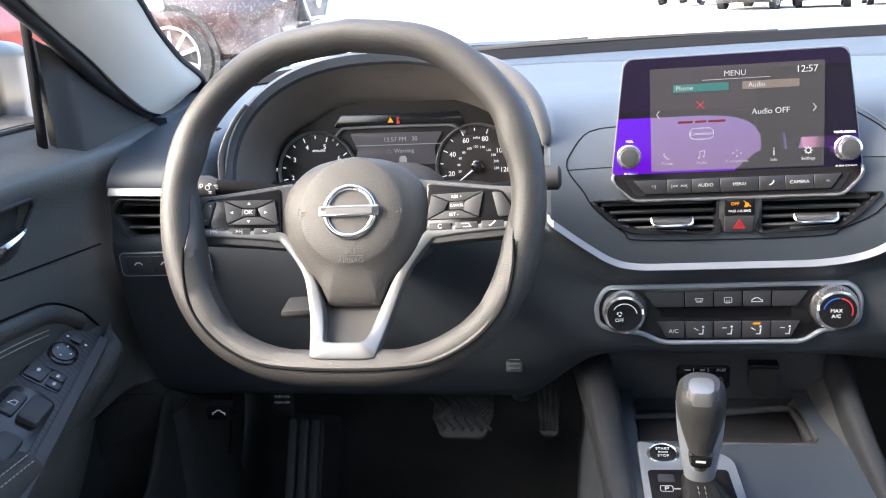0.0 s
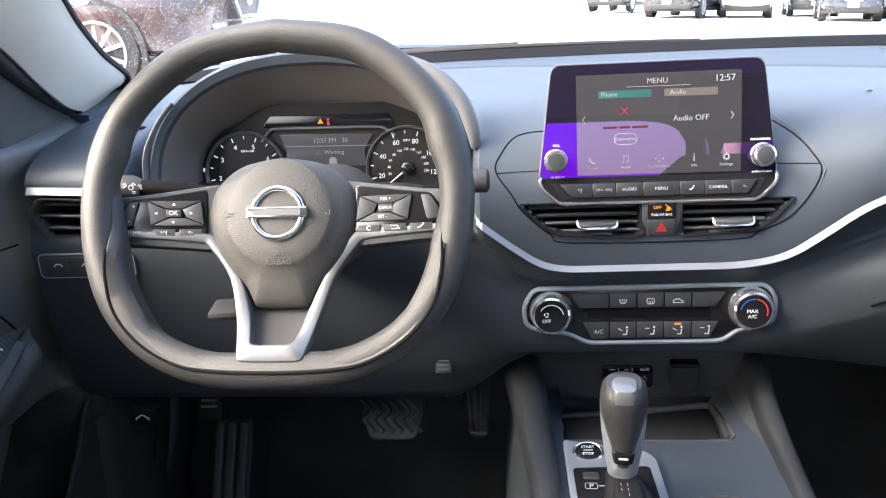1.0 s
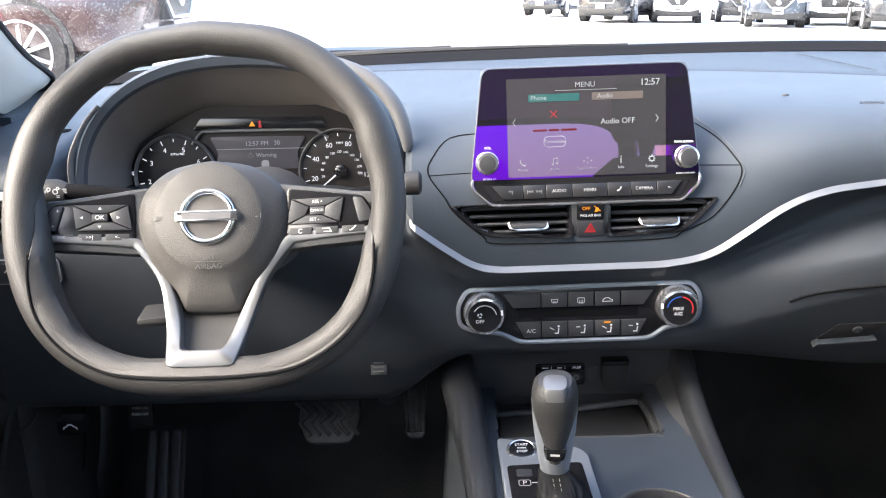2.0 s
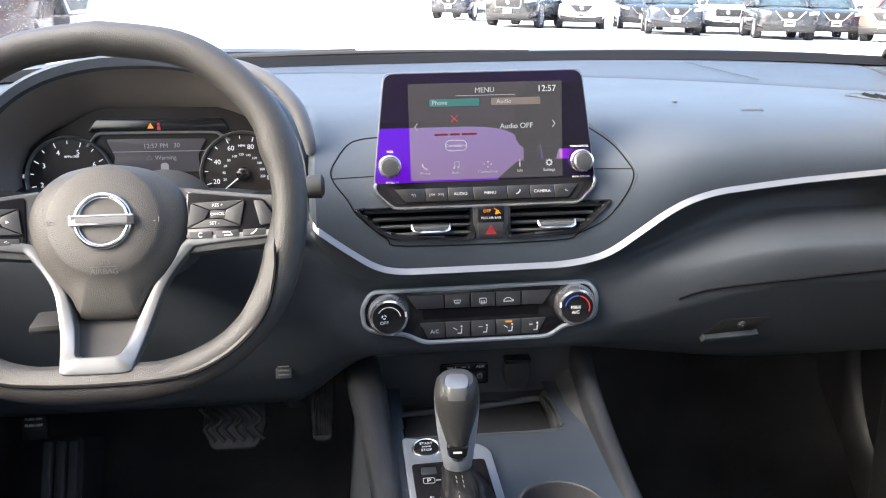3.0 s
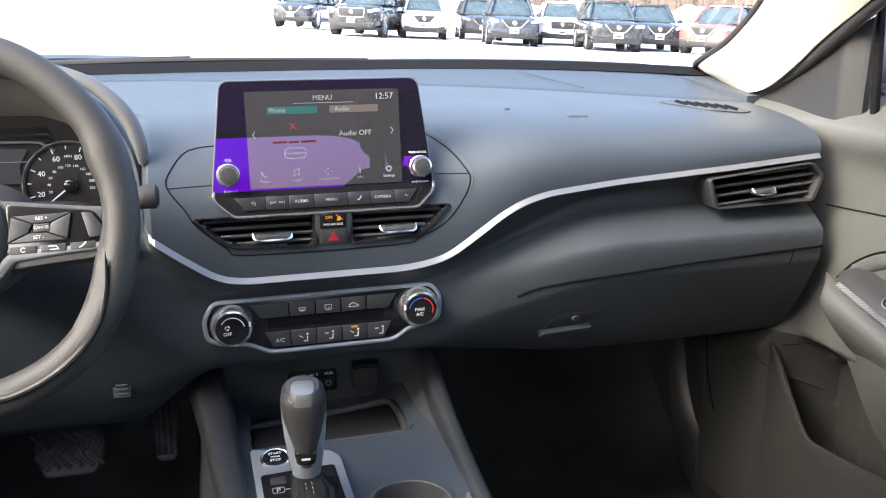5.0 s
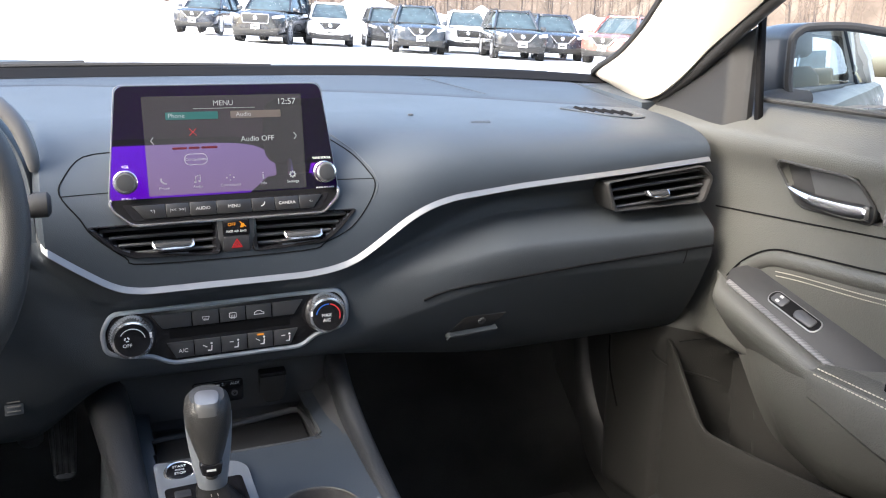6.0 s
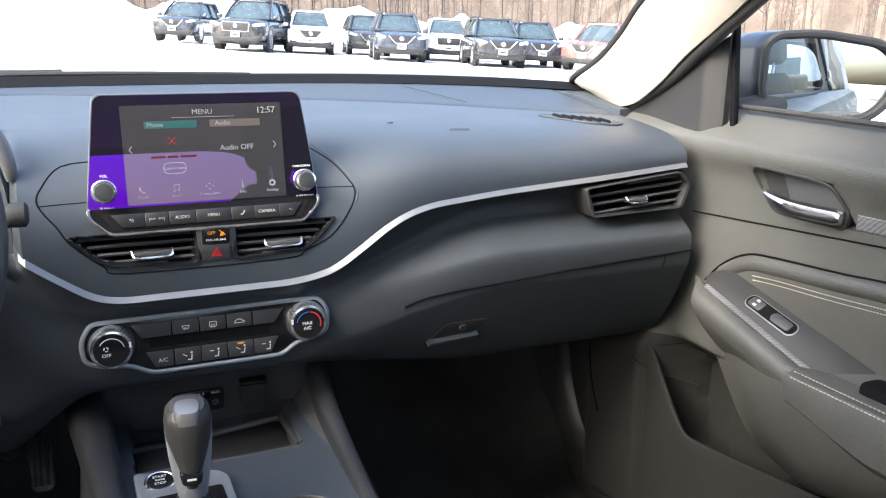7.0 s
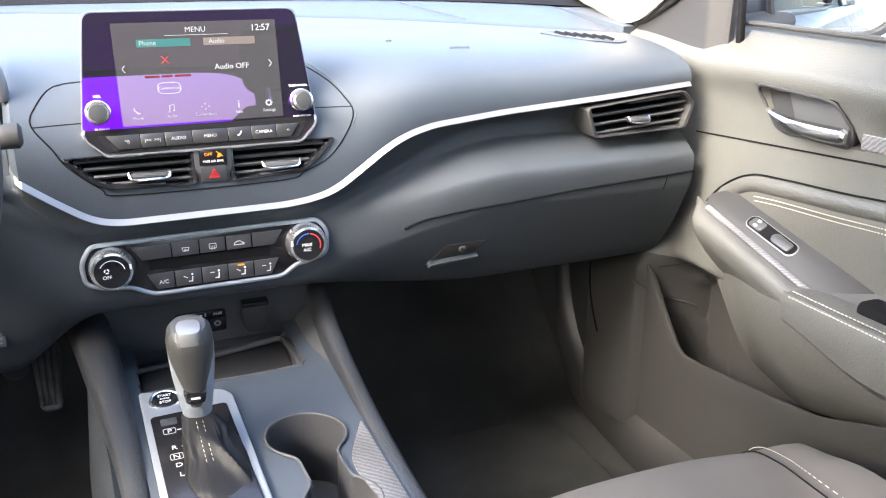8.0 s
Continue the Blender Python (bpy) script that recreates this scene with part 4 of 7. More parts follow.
part("silver_edge", tube(upper_edge, 0.0007, 8, True), SILVER, unit, "thin chrome outline")
part("silver_edge", tube(lower_edge, 0.0019, 8), KNURL, unit, "chrome lip under the keys")
part("bezel", slab(shape, 0.0022, UF, back=0.002), BEZEL, unit, "glossy black bezel with violet coating", False)
disp = part("display", slab(rounded(0.180, 0.1115, 0.0008, cx=0.002, cy=0.0588), 0.0004, spot(UF, 0, 0, 0.0022)), DISPLAY, unit, "dim lit menu display")
DF = spot(UF, 0.002, 0.0588, 0.0028)
def shown(name, bm, mat):
    return part(name, bm, mat, disp)
shown("menu_word", words("MENU", 0.0058, spot(DF, -0.001, 0.0468)), G_GREY)
shown("clock", words("12:57", 0.0070, spot(DF, 0.072, 0.0470)), G_WHITE)
shown("top_line", band([(-0.035, 0.0412), (0.035, 0.0412)], 0.0005, 0.0001, DF), G_GREY)
shown("phone_tile", slab(rounded(0.058, 0.0085, 0.001, cx=-0.0366, cy=0.0335), 0.0001, DF), G_TEAL)
shown("audio_tile", slab(rounded(0.058, 0.0085, 0.001, cx=0.0355, cy=0.0335), 0.0001, DF), G_TAN)
shown("phone_word", words("Phone", 0.005, spot(DF, -0.063, 0.0335, 0.0002), "LEFT"), G_WHITE)
shown("audio_word", words("Audio", 0.005, spot(DF, 0.0125, 0.0335, 0.0002), "LEFT"), G_WHITE)
shown("cross", merge(band([(-0.041, 0.011), (-0.033, 0.019)], 0.0008, 0.0001, DF), band([(-0.041, 0.019), (-0.033, 0.011)], 0.0008, 0.0001, DF)), G_RED)
shown("status_bar", merge(*[slab(rounded(w, 0.0024, 0.001, cx=x, cy=-0.003), 0.0001, DF) for x, w in ((-0.053, 0.016), (-0.037, 0.012), (-0.020, 0.018))]), G_DIMRED)
shown("audio_off", words("Audio OFF", 0.0060, spot(DF, 0.0357, 0.0048)), G_WHITE)
shown("next_arrow", band([(0.0785, 0.0105), (0.0815, 0.0065), (0.0785, 0.0025)], 0.0008, 0.0001, DF), G_WHITE)
shown("back_arrow", band([(-0.0805, 0.0105), (-0.0835, 0.0065), (-0.0805, 0.0025)], 0.0008, 0.0001, DF), G_GREY)
shown("button_outline", band(rounded(0.025, 0.012, 0.0055, cx=-0.036, cy=-0.016), 0.0007, 0.0001, DF, True), G_WHITE)
shown("button_word", words("Connections", 0.0032, spot(DF, -0.036, -0.016)), G_WHITE)
for x, text in ((-0.073, "Phone"), (-0.036, "Audio"), (0.001, "Connections"), (0.039, "Info"), (0.074, "Settings")):
    lit = G_WHITE if text in ("Info", "Settings") else G_GREY
    shown("tab_word", words(text, 0.0032, spot(DF, x, -0.0475)), lit)
    if text == "Info":
        icon = words("i", 0.009, spot(DF, x, -0.039))
    elif text == "Settings":
        icon = merge(band(ring_path(0.0026, 12, cx=x, cy=-0.039)[:-1], 0.0011, 0.0001, DF, True), *[band([(x + 0.003 * math.cos(q), -0.039 + 0.003 * math.sin(q)), (x + 0.0042 * math.cos(q), -0.039 + 0.0042 * math.sin(q))], 0.0013, 0.0001, DF) for q in [k * math.pi / 4 for k in range(8)]])
    elif text == "Audio":
        icon = merge(band([(x - 0.002, -0.042), (x - 0.002, -0.0355), (x + 0.003, -0.0345), (x + 0.003, -0.041)], 0.0008, 0.0001, DF), slab(ring_path(0.0013, 8, cx=x - 0.0028, cy=-0.042)[:-1], 0.0001, DF), slab(ring_path(0.0013, 8, cx=x + 0.0022, cy=-0.041)[:-1], 0.0001, DF))
    elif text == "Phone":
        icon = band([(x - 0.003, -0.036), (x - 0.0028, -0.039), (x + 0.0002, -0.042), (x + 0.003, -0.0425)], 0.0016, 0.0001, DF)
    else:
        icon = merge(*[slab(ring_path(0.0010, 8, cx=x + dx, cy=-0.039 + dy)[:-1], 0.0001, DF) for dx, dy in ((-0.004, 0), (0.004, 0), (0, 0.003), (0, -0.003))])
    shown("tab_icon", icon, lit)
for x, y, top, bottom in ((-0.1120, 0.0205, "VOL", "PUSH O"), (0.1145, 0.0205, "TUNE-SCROLL", "PUSH SOUND")):
    KF = spot(UF, x, y, 0.002)
    knob = part("knob", turned([(0.0135, 0), (0.0135, 0.003), (0.0125, 0.004), (0.0125, 0.0135), (0.0118, 0.015), (0.0085, 0.0156)], KF, 48, 24, 0.0003), KNURL, unit, "knurled silver knob")
    part("knob_cap", turned([(0.0098, 0.0145), (0.0094, 0.0160), (0.006, 0.0165), (0, 0.0166)], KF, 32), BUTTON, knob)
    part("knob_word", words(top, 0.0030 if x < 0 else 0.0024, spot(UF, x + (0.001 if x < 0 else -0.002), y + 0.0172, 0.0024)), PRINT, unit)
    part("knob_word", words(bottom, 0.0030 if x < 0 else 0.0024, spot(UF, x + (0.002 if x < 0 else 0.0), y - 0.0190, 0.0024)), PRINT, unit)
cuts = [-0.108, -0.072, -0.046, -0.016, 0.024, 0.051, 0.080, 0.109]
for k, (a, b, text) in enumerate(zip(cuts, cuts[1:], ("*/)", "|<<  >>|", "AUDIO", "MENU", "tel", "CAMERA", "<-"))):
    w = b - a - 0.0008
    quad = [(a + 0.0004, -0.0020), (b - 0.0004, -0.0020), (b - 0.0004 - (0.012 if k == 6 else 0), -0.0175), (a + 0.0004 + (0.012 if k == 0 else 0), -0.0175)]
    key = part("key", slab(quad, 0.0025, spot(LIP, 0, 0, -0.0005), 0.0004), SCREENKEY, unit)
    at = spot(LIP, (a + b) / 2 + (0.004 if k == 0 else 0), -0.0098, 0.0021)
    if text == "tel":
        mark = band([(-0.003, -0.002), (-0.001, -0.0018), (0.0015, 0.0008), (0.0018, 0.0028)], 0.0013, 0.0003, at)
    else:
        mark = words(text, 0.0035, at)
    part("key_mark", mark, KEYPRINT, key)
part("key_bed", slab(fillet([(-0.118, 0.0), (0.118, 0.0), (0.106, -0.0195), (-0.106, -0.0195)], 0.003, 3), 0.0005, spot(LIP, 0, 0, -0.0005)), GLOSSY, unit)
part("mount", box((0.17, 0.06, 0.07), pose(0.0025, 0.925, 0.955), 0.01), HARD, unit)

# ---- climate panel ----
CF = frame_at((-0.0031, 0.8648, 0.7656), 3) @ Matrix.Scale(0.962, 4)
clim = thing("climate_panel", (0.0015, 0.9, 0.72), "black climate control panel in a silver frame with two knobs", "climate control")
body = fillet([(-0.150, 0.012), (-0.138, 0.033), (0.138, 0.035), (0.150, 0.018), (0.148, -0.012), (0.125, -0.020), (0.108, -0.022), (0.088, -0.036), (-0.072, -0.037), (-0.098, -0.024), (-0.125, -0.022), (-0.148, -0.014)], 0.009, 5)
part("panel", slab(body, 0.006, CF, 0.002, back=0.02), GLOSSY, clim)
part("silver_frame", tube([CF @ Vector((x, y, 0.006)) for x, y in body], 0.0029, 8, True), SILVERP, clim, "satin silver frame")
for k in range(5):
    a, b = (-0.094, -0.0465, -0.0135, 0.0190, 0.0515, 0.092)[k:k + 2]
    quad = [(a + 0.0008, 0.0265), (b - 0.0008, 0.0265), (b - 0.0008 - (0.012 if k == 4 else 0), 0.0085), (a + 0.0008 + (0.012 if k == 0 else 0), 0.0085)]
    key = part("upper_key", slab(quad, 0.0028, spot(CF, 0, 0, 0.006), 0.0008), BUTTON, clim)
    if 0 < k < 4:
        cx = (a + b) / 2
        up = spot(CF, 0, 0, 0.0088)
        if k == 1:
            sign = [band([(cx - 0.0042, 0.0185), (cx + 0.0042, 0.0185), (cx + 0.0030, 0.0145), (cx - 0.0030, 0.0145)], 0.0008, 0.0003, up, True)] + [band([(cx + d, 0.0135), (cx + d, 0.0165)], 0.0006, 0.0003, up) for d in (-0.0015, 0, 0.0015)]
        elif k == 2:
            sign = [band(rounded(0.0084, 0.0062, 0.001, cx=cx, cy=0.0165), 0.0008, 0.0003, up, True)] + [band([(cx + d, 0.0118), (cx + d, 0.0168)], 0.0006, 0.0003, up) for d in (-0.002, 0, 0.002)]
        else:
            sign = [band([(cx - 0.006, 0.0142), (cx - 0.0055, 0.0168), (cx - 0.002, 0.0188), (cx + 0.0015, 0.0188), (cx + 0.004, 0.0166), (cx + 0.006, 0.0160), (cx + 0.006, 0.0142)], 0.0009, 0.0003, up, True)]
        part("key_mark", merge(*sign), PRINT, key)
part("slot", slab(rounded(0.148, 0.012, 0.001, cx=0.0, cy=0.0005), 0.0004, spot(CF, 0, 0, 0.006)), DARK, clim)
for k in range(5):
    a, b = -0.0785 + 0.0325 * k, -0.0785 + 0.0325 * (k + 1)
    quad = [(a + 0.0006, -0.0105), (b - 0.0006, -0.0105), (b - 0.0006 - (0.010 if k == 4 else 0), -0.0305), (a + 0.0006 + (0.010 if k == 0 else 0), -0.0305)]
    key = part("lower_key", slab(quad, 0.003, spot(CF, 0, 0, 0.006), 0.0008), BUTTON, clim)
    cx = (a + b) / 2
    at = spot(CF, 0, 0, 0.009)
    if k == 0:
        part("key_mark", words("A/C", 0.0048, spot(CF, cx + 0.003, -0.022, 0.0092)), PRINT, key)
    else:
        sign = [band([(cx - 0.0005, -0.0255), (cx + 0.004, -0.0255), (cx + 0.0048, -0.019)], 0.0014, 0.0003, at), slab(ring_path(0.0014, 10, cx=cx + 0.0045, cy=-0.0165)[:-1], 0.0003, at), band([(cx - 0.006, -0.018), (cx - 0.001, -0.018 - 0.003 * (k % 2))], 0.001, 0.0003, at)]
        part("key_mark", merge(*sign), PRINT, key)
    if k == 3:
        part("key_lamp", slab(rounded(0.0085, 0.0022, 0.0008, cx=cx, cy=-0.0128), 0.0005, at), G_AMBER, key, "lit amber key lamp")
for x, y, text in ((-0.1168, 0.0035, "OFF"), (0.1205, 0.0062, "MAX")):
    KF = spot(CF, x, y, 0.005)
    kn = part("dial_knob", turned([(0.0270, 0), (0.0268, 0.004), (0.0252, 0.006), (0.0246, 0.015), (0.0236, 0.0172), (0.0205, 0.0182)], KF, 96, 48, 0.0006), KNURL, clim, "knurled silver knob ring")
    part("knob_face", turned([(0.0208, 0.0175), (0.0202, 0.0186), (0.012, 0.0190), (0, 0.0190)], KF, 40), GLOSSY, kn)
    part("knob_base", turned([(0.0292, -0.001), (0.0292, 0.001), (0.0284, 0.0022), (0.0268, 0.002)], KF, 48), GLOSSY, clim, "dark knob base ring")
    FZ = spot(KF, 0, 0, 0.0195)
    if x < 0:
        part("knob_mark", merge(words("OFF", 0.0042, spot(FZ, -0.006, -0.006)), band(ring_path(0.0145, 16, radians(10), radians(150)), 0.0009, 0.0003, FZ), *[band(ring_path(0.0024, 6, radians(120 * q), radians(120 * q + 80), cx=-0.006, cy=0.002), 0.0014, 0.0003, FZ) for q in range(3)]), PRINT, kn)
    else:
        part("knob_mark", merge(words("MAX", 0.0042, spot(FZ, -0.002, 0.0005)), words("A/C", 0.0042, spot(FZ, -0.002, -0.006))), PRINT, kn)
        part("warm_arc", band(ring_path(0.0155, 14, radians(-20), radians(80)), 0.0016, 0.0003, FZ), G_RED, kn)
        part("cold_arc", band(ring_path(0.0155, 12, radians(85), radians(170)), 0.0012, 0.0003, FZ), G_BLUE, kn)
    part("knob_pointer", box((0.0025, 0.006, 0.002), spot(KF, -0.021 if x > 0 else 0.021, 0.004, 0.0178)), PRINT, kn)

# ---- middle console ----
con = thing("centre_console", (0.0, 0.75, 0.30), "dark grey middle console with a cup holder and open bin", "console")
ZC = 0.62
# top plate with a bin at its front and a round cup holder
CUP = (0.056, 0.655)
def well_half(y):
    """Half the width of the keyhole-shaped cup well at that depth."""
    one = math.sqrt(max(0.0425 ** 2 - (y - CUP[1]) ** 2, 0))
    two = math.sqrt(max(0.037 ** 2 - (y - 0.535) ** 2, 0))
    neck = 0.020 if 0.54 < y < 0.645 else 0.0
    return max(one, two, neck)


def well_mid(y):
    return CUP[0] + 0.006 * (CUP[1] - y) / 0.11


def plate_hole(x, y):
    return abs(x - well_mid(y)) < well_half(y) or (y > 0.822 and -0.103 < x < 0.095)


WELL_Y = [0.498 + (CUP[1] + 0.0425 - 0.498) * 0.5 * (1 - math.cos(math.pi * k / 60)) for k in range(61)]
WELL_W = [well_half(y) for y in WELL_Y]
for _ in range(2):
    WELL_W = [WELL_W[0]] + [(a + 2 * b + c) / 4 for a, b, c in zip(WELL_W, WELL_W[1:], WELL_W[2:])] + [WELL_W[-1]]
WELL = [(well_mid(y) + w, y) for y, w in zip(WELL_Y, WELL_W)] + [(well_mid(y) - w, y) for y, w in list(zip(WELL_Y, WELL_W))[-2:0:-1]]
bm = bmesh.new()
NX, NY = 90, 170
grid = []
for i in range(NX + 1):
    row = []
    for j in range(NY + 1):
        y = 0.36 + 0.62 * j / NY
        left, right_side = -0.108 - 0.03 * smooth(0.6, 0.95, y), 0.128 + 0.012 * smooth(0.6, 0.95, y)
        x = left + (right_side - left) * i / NX
        row.append(bm.verts.new((x, y, ZC + 0.004 * smooth(0.75, 0.6, y))))
    grid.append(row)
for i in range(NX):
    for j in range(NY):
        q = (grid[i][j], grid[i + 1][j], grid[i + 1][j + 1], grid[i][j + 1])
        c = sum((v.co for v in q), Vector()) / 4
        if not plate_hole(c.x, c.y):
            bm.faces.new(q)
bmesh.ops.delete(bm, geom=[v for v in bm.verts if not v.link_faces], context="VERTS")
part("top_plate", bm, SOFT, con)
# bin under the dash
rings = []
for k in range(13):
    y = 0.818 + 0.152 * k / 12
    f = smooth(0.83, 0.93, y)
    rings.append([(-0.152, y, 0.621 + 0.030 * f), (-0.128, y, 0.620 + 0.011 * f), (-0.108, y, 0.612 - 0.010 * f), (-0.10, y, 0.588), (0.092, y, 0.588), (0.100, y, 0.612 - 0.010 * f), (0.122, y, 0.620 + 0.011 * f), (0.148, y, 0.621 + 0.030 * f)])
part("bin", loft(rings, False), HARD, con, "open storage bin")
part("bin_lip", tube([(-0.103, 0.820, 0.621), (0.06, 0.820, 0.621), (0.090, 0.823, 0.621), (0.097, 0.832, 0.621), (0.099, 0.95, 0.614)], 0.0012, 8), HARD, con)
part("bin_ledge", tube([(-0.105, 0.925, 0.5965), (0.0, 0.932, 0.599), (0.082, 0.943, 0.602), (0.092, 0.940, 0.602), (0.097, 0.90, 0.602), (0.098, 0.857, 0.603)], 0.0042, 8), HARD, con, "pale worn ledge round the bin")
part("bin_mat", box((0.19, 0.125, 0.004), pose(-0.004, 0.888, 0.593), 0.002), RUBBER, con)
part("bin_front", box((0.20, 0.006, 0.036), pose(-0.004, 0.821, 0.603), 0.002), HARD, con)
# back wall between the rails
part("rear_wall", box((0.32, 0.01, 0.10), pose(0.0, 0.962, 0.655, 4), 0.003), HARD, con)
part("rear_wall", box((0.30, 0.01, 0.20), pose(0.0, 0.985, 0.63), 0.003), HARD, con)
wx, wy = 0.058, 0.60
part("cup_holder", loft([[(wx + (x - wx) * g, wy + (y - wy) * g, ZC + z) for x, y in WELL] for g, z in ((1.07, 0.0045), (1.045, 0.0062), (1.0, 0.0055), (0.985, 0.0), (0.94, -0.04), (0.90, -0.078))], True, False), BUTTON, con, "keyhole-shaped dark cup holder")
part("cup_floor", slab([(wx + (x - wx) * 0.91, wy + (y - wy) * 0.91) for x, y in WELL], 0.002, Matrix.Translation((0, 0, ZC - 0.078))), RUBBER, con)
part("cup_rim", tube([(wx + (x - wx) * 1.02, wy + (y - wy) * 1.02, ZC + 0.006) for x, y in WELL], 0.0014, 6, True), HARD, con)
part("inlay", slab(fillet([(0.102, 0.625), (0.121, 0.665), (0.122, 0.50), (0.099, 0.50), (0.088, 0.575), (0.090, 0.60)], 0.01, 4), 0.003, Matrix.Translation((0, 0, ZC + 0.0035)), 0.001), WEAVE, con, "patterned grey inlay")
# side rails
def rail(path, radii, flat):
    rings = []
    for k in range(41):
        u = k / 40
        p = spline([Vector(q) for q in path], u)
        r = spline([Vector((a, b)) for a, b in radii], u)
        d = (spline([Vector(q) for q in path], min(u + 0.02, 1)) - spline([Vector(q) for q in path], max(u - 0.02, 0))).normalized()
        sd = d.cross(Vector((0, 0, 1))).normalized()
        rings.append([p + sd * r.x * math.copysign(abs(math.cos(q)) ** 0.7, math.cos(q)) + Vector((0, 0, r.y * math.copysign(abs(math.sin(q)) ** 0.8, math.sin(q)))) for q in [2 * math.pi * j / 20 for j in range(20)]])
    return loft(rings)
part("left_rail", rail([(-0.168, 1.06, 0.62), (-0.155, 0.97, 0.648), (-0.143, 0.88, 0.636), (-0.130, 0.76, 0.616), (-0.119, 0.60, 0.607), (-0.114, 0.36, 0.60)], [(0.020, 0.02), (0.025, 0.03), (0.023, 0.028), (0.018, 0.022), (0.013, 0.02), (0.012, 0.02)], 1), RAILP, con, "padded dark side rail")
part("right_rail", rail([(0.162, 1.06, 0.63), (0.149, 0.965, 0.650), (0.142, 0.88, 0.634), (0.138, 0.76, 0.618), (0.133, 0.60, 0.610), (0.131, 0.36, 0.605)], [(0.018, 0.02), (0.016, 0.028), (0.014, 0.024), (0.012, 0.018), (0.011, 0.016), (0.011, 0.016)], 1), RAILP, con, "padded dark side rail")
for s, x in ((-1, -0.158), (1, 0.152)):
    rings = []
    for k in range(21):
        y = 0.36 + 0.80 * k / 20
        w = 0.012 * smooth(0.6, 1.0, y)
        rings.append([(s * (0.140 + w * 1.6), y, 0.615), (s * (0.146 + w * 1.8), y, 0.56), (s * (0.158 + w * 2), y, 0.42), (s * (0.165 + w * 2), y, 0.27), (s * 0.12, y, 0.27), (s * 0.12, y, 0.60)])
    part("side_panel", loft(rings), DASHLOW, con)
# sockets on the back wall
so = thing("socket_panel", (-0.02, 0.95, 0.655), "black socket panel with two charging ports", "socket")
SO = frame_at((-0.014, 0.9555, 0.640), -4)
part("plate", slab(rounded(0.066, 0.032, 0.004), 0.003, SO, 0.001), GLOSSY, so)
part("marks", merge(words("1", 0.004, spot(SO, -0.012, 0.011, 0.0032)), words("2", 0.004, spot(SO, 0.006, 0.011, 0.0032)), words("AUX", 0.004, spot(SO, 0.022, 0.011, 0.0032)), band([(-0.024, 0.011), (-0.016, 0.011)], 0.0014, 0.0003, spot(SO, 0, 0, 0.003)), band([(-0.004, 0.011), (0.002, 0.011)], 0.0014, 0.0003, spot(SO, 0, 0, 0.003))), PRINT, so)
for x in (-0.018, 0.001):
    part("port", slab(rounded(0.013, 0.006, 0.0008, cx=x, cy=-0.002), 0.0004, spot(SO, 0, 0, 0.003)), DARK, so)
part("jack", turned([(0.0045, 0), (0.0045, 0.002), (0.0022, 0.002), (0.002, -0.004)], spot(SO, 0.021, -0.003, 0.003), 20), CHROME, so)
fl = thing("power_socket", (0.056, 0.95, 0.665), "black round power socket with a hinged rubber flap", "socket")
FF = frame_at((0.0575, 0.952, 0.647), -4)
part("flap", slab(fillet([(-0.018, 0.018), (0.018, 0.018), (0.018, -0.012), (0.012, -0.028), (-0.012, -0.028), (-0.018, -0.012)], 0.006, 4), 0.012, FF, 0.003), RUBBER, fl)
part("hinge", slab(rounded(0.036, 0.006, 0.002, cy=0.016), 0.015, FF, 0.001), GLOSSY, fl)

# ---- gear selector ----
gear = thing("gear_selector", (-0.052, 0.69, 0.62), "gear lever with leather boot and silver collar on black plate", "gear lever")
PT = Matrix.Translation((0, 0, ZC + 0.004))
gate = fillet([(-0.106, 0.808), (-0.014, 0.783), (-0.004, 0.768), (0.0, 0.535), (-0.098, 0.550)], 0.008, 4)
part("silver_plate", slab(gate, 0.006, PT, 0.002), SILVERP, gear, "satin silver surround")
part("gate_plate", slab(fillet([(-0.0975, 0.744), (-0.014, 0.748), (-0.0075, 0.545), (-0.0915, 0.557)], 0.006, 4), 0.0072, PT, 0.0006), GLOSSY, gear, "gloss black gate plate")
GT = PT @ Matrix.Translation((0, 0, 0.0074))
for text, y in (("P", 0.708), ("R", 0.674), ("N", 0.657), ("D", 0.641), ("L", 0.624)):
    part("gate_letter", words(text, 0.007, GT @ Matrix.Translation((-0.080 + (0.708 - y) * 0.045, y, 0))), KEYPRINT, gear)
    part("gate_dash", band([(-0.0725 + (0.708 - y) * 0.045, y), (-0.066 + (0.708 - y) * 0.045, y)], 0.0014, 0.0003, GT), KEYPRINT, gear)
for y in (0.708, 0.657):
    part("letter_box", band(rounded(0.0125, 0.0105, 0.002, cx=-0.080 + (0.708 - y) * 0.045, cy=y), 0.0006, 0.0003, GT, True), KEYPRINT, gear)
part("release_cover", slab(rounded(0.017, 0.014, 0.002, cx=-0.079, cy=0.727), 0.001, GT, 0.0004), BUTTON, gear)
# leather boot with folds
BASE, TOP = Vector((-0.041, 0.622, ZC + 0.010)), Vector((-0.0515, 0.688, 0.664))
rings = []
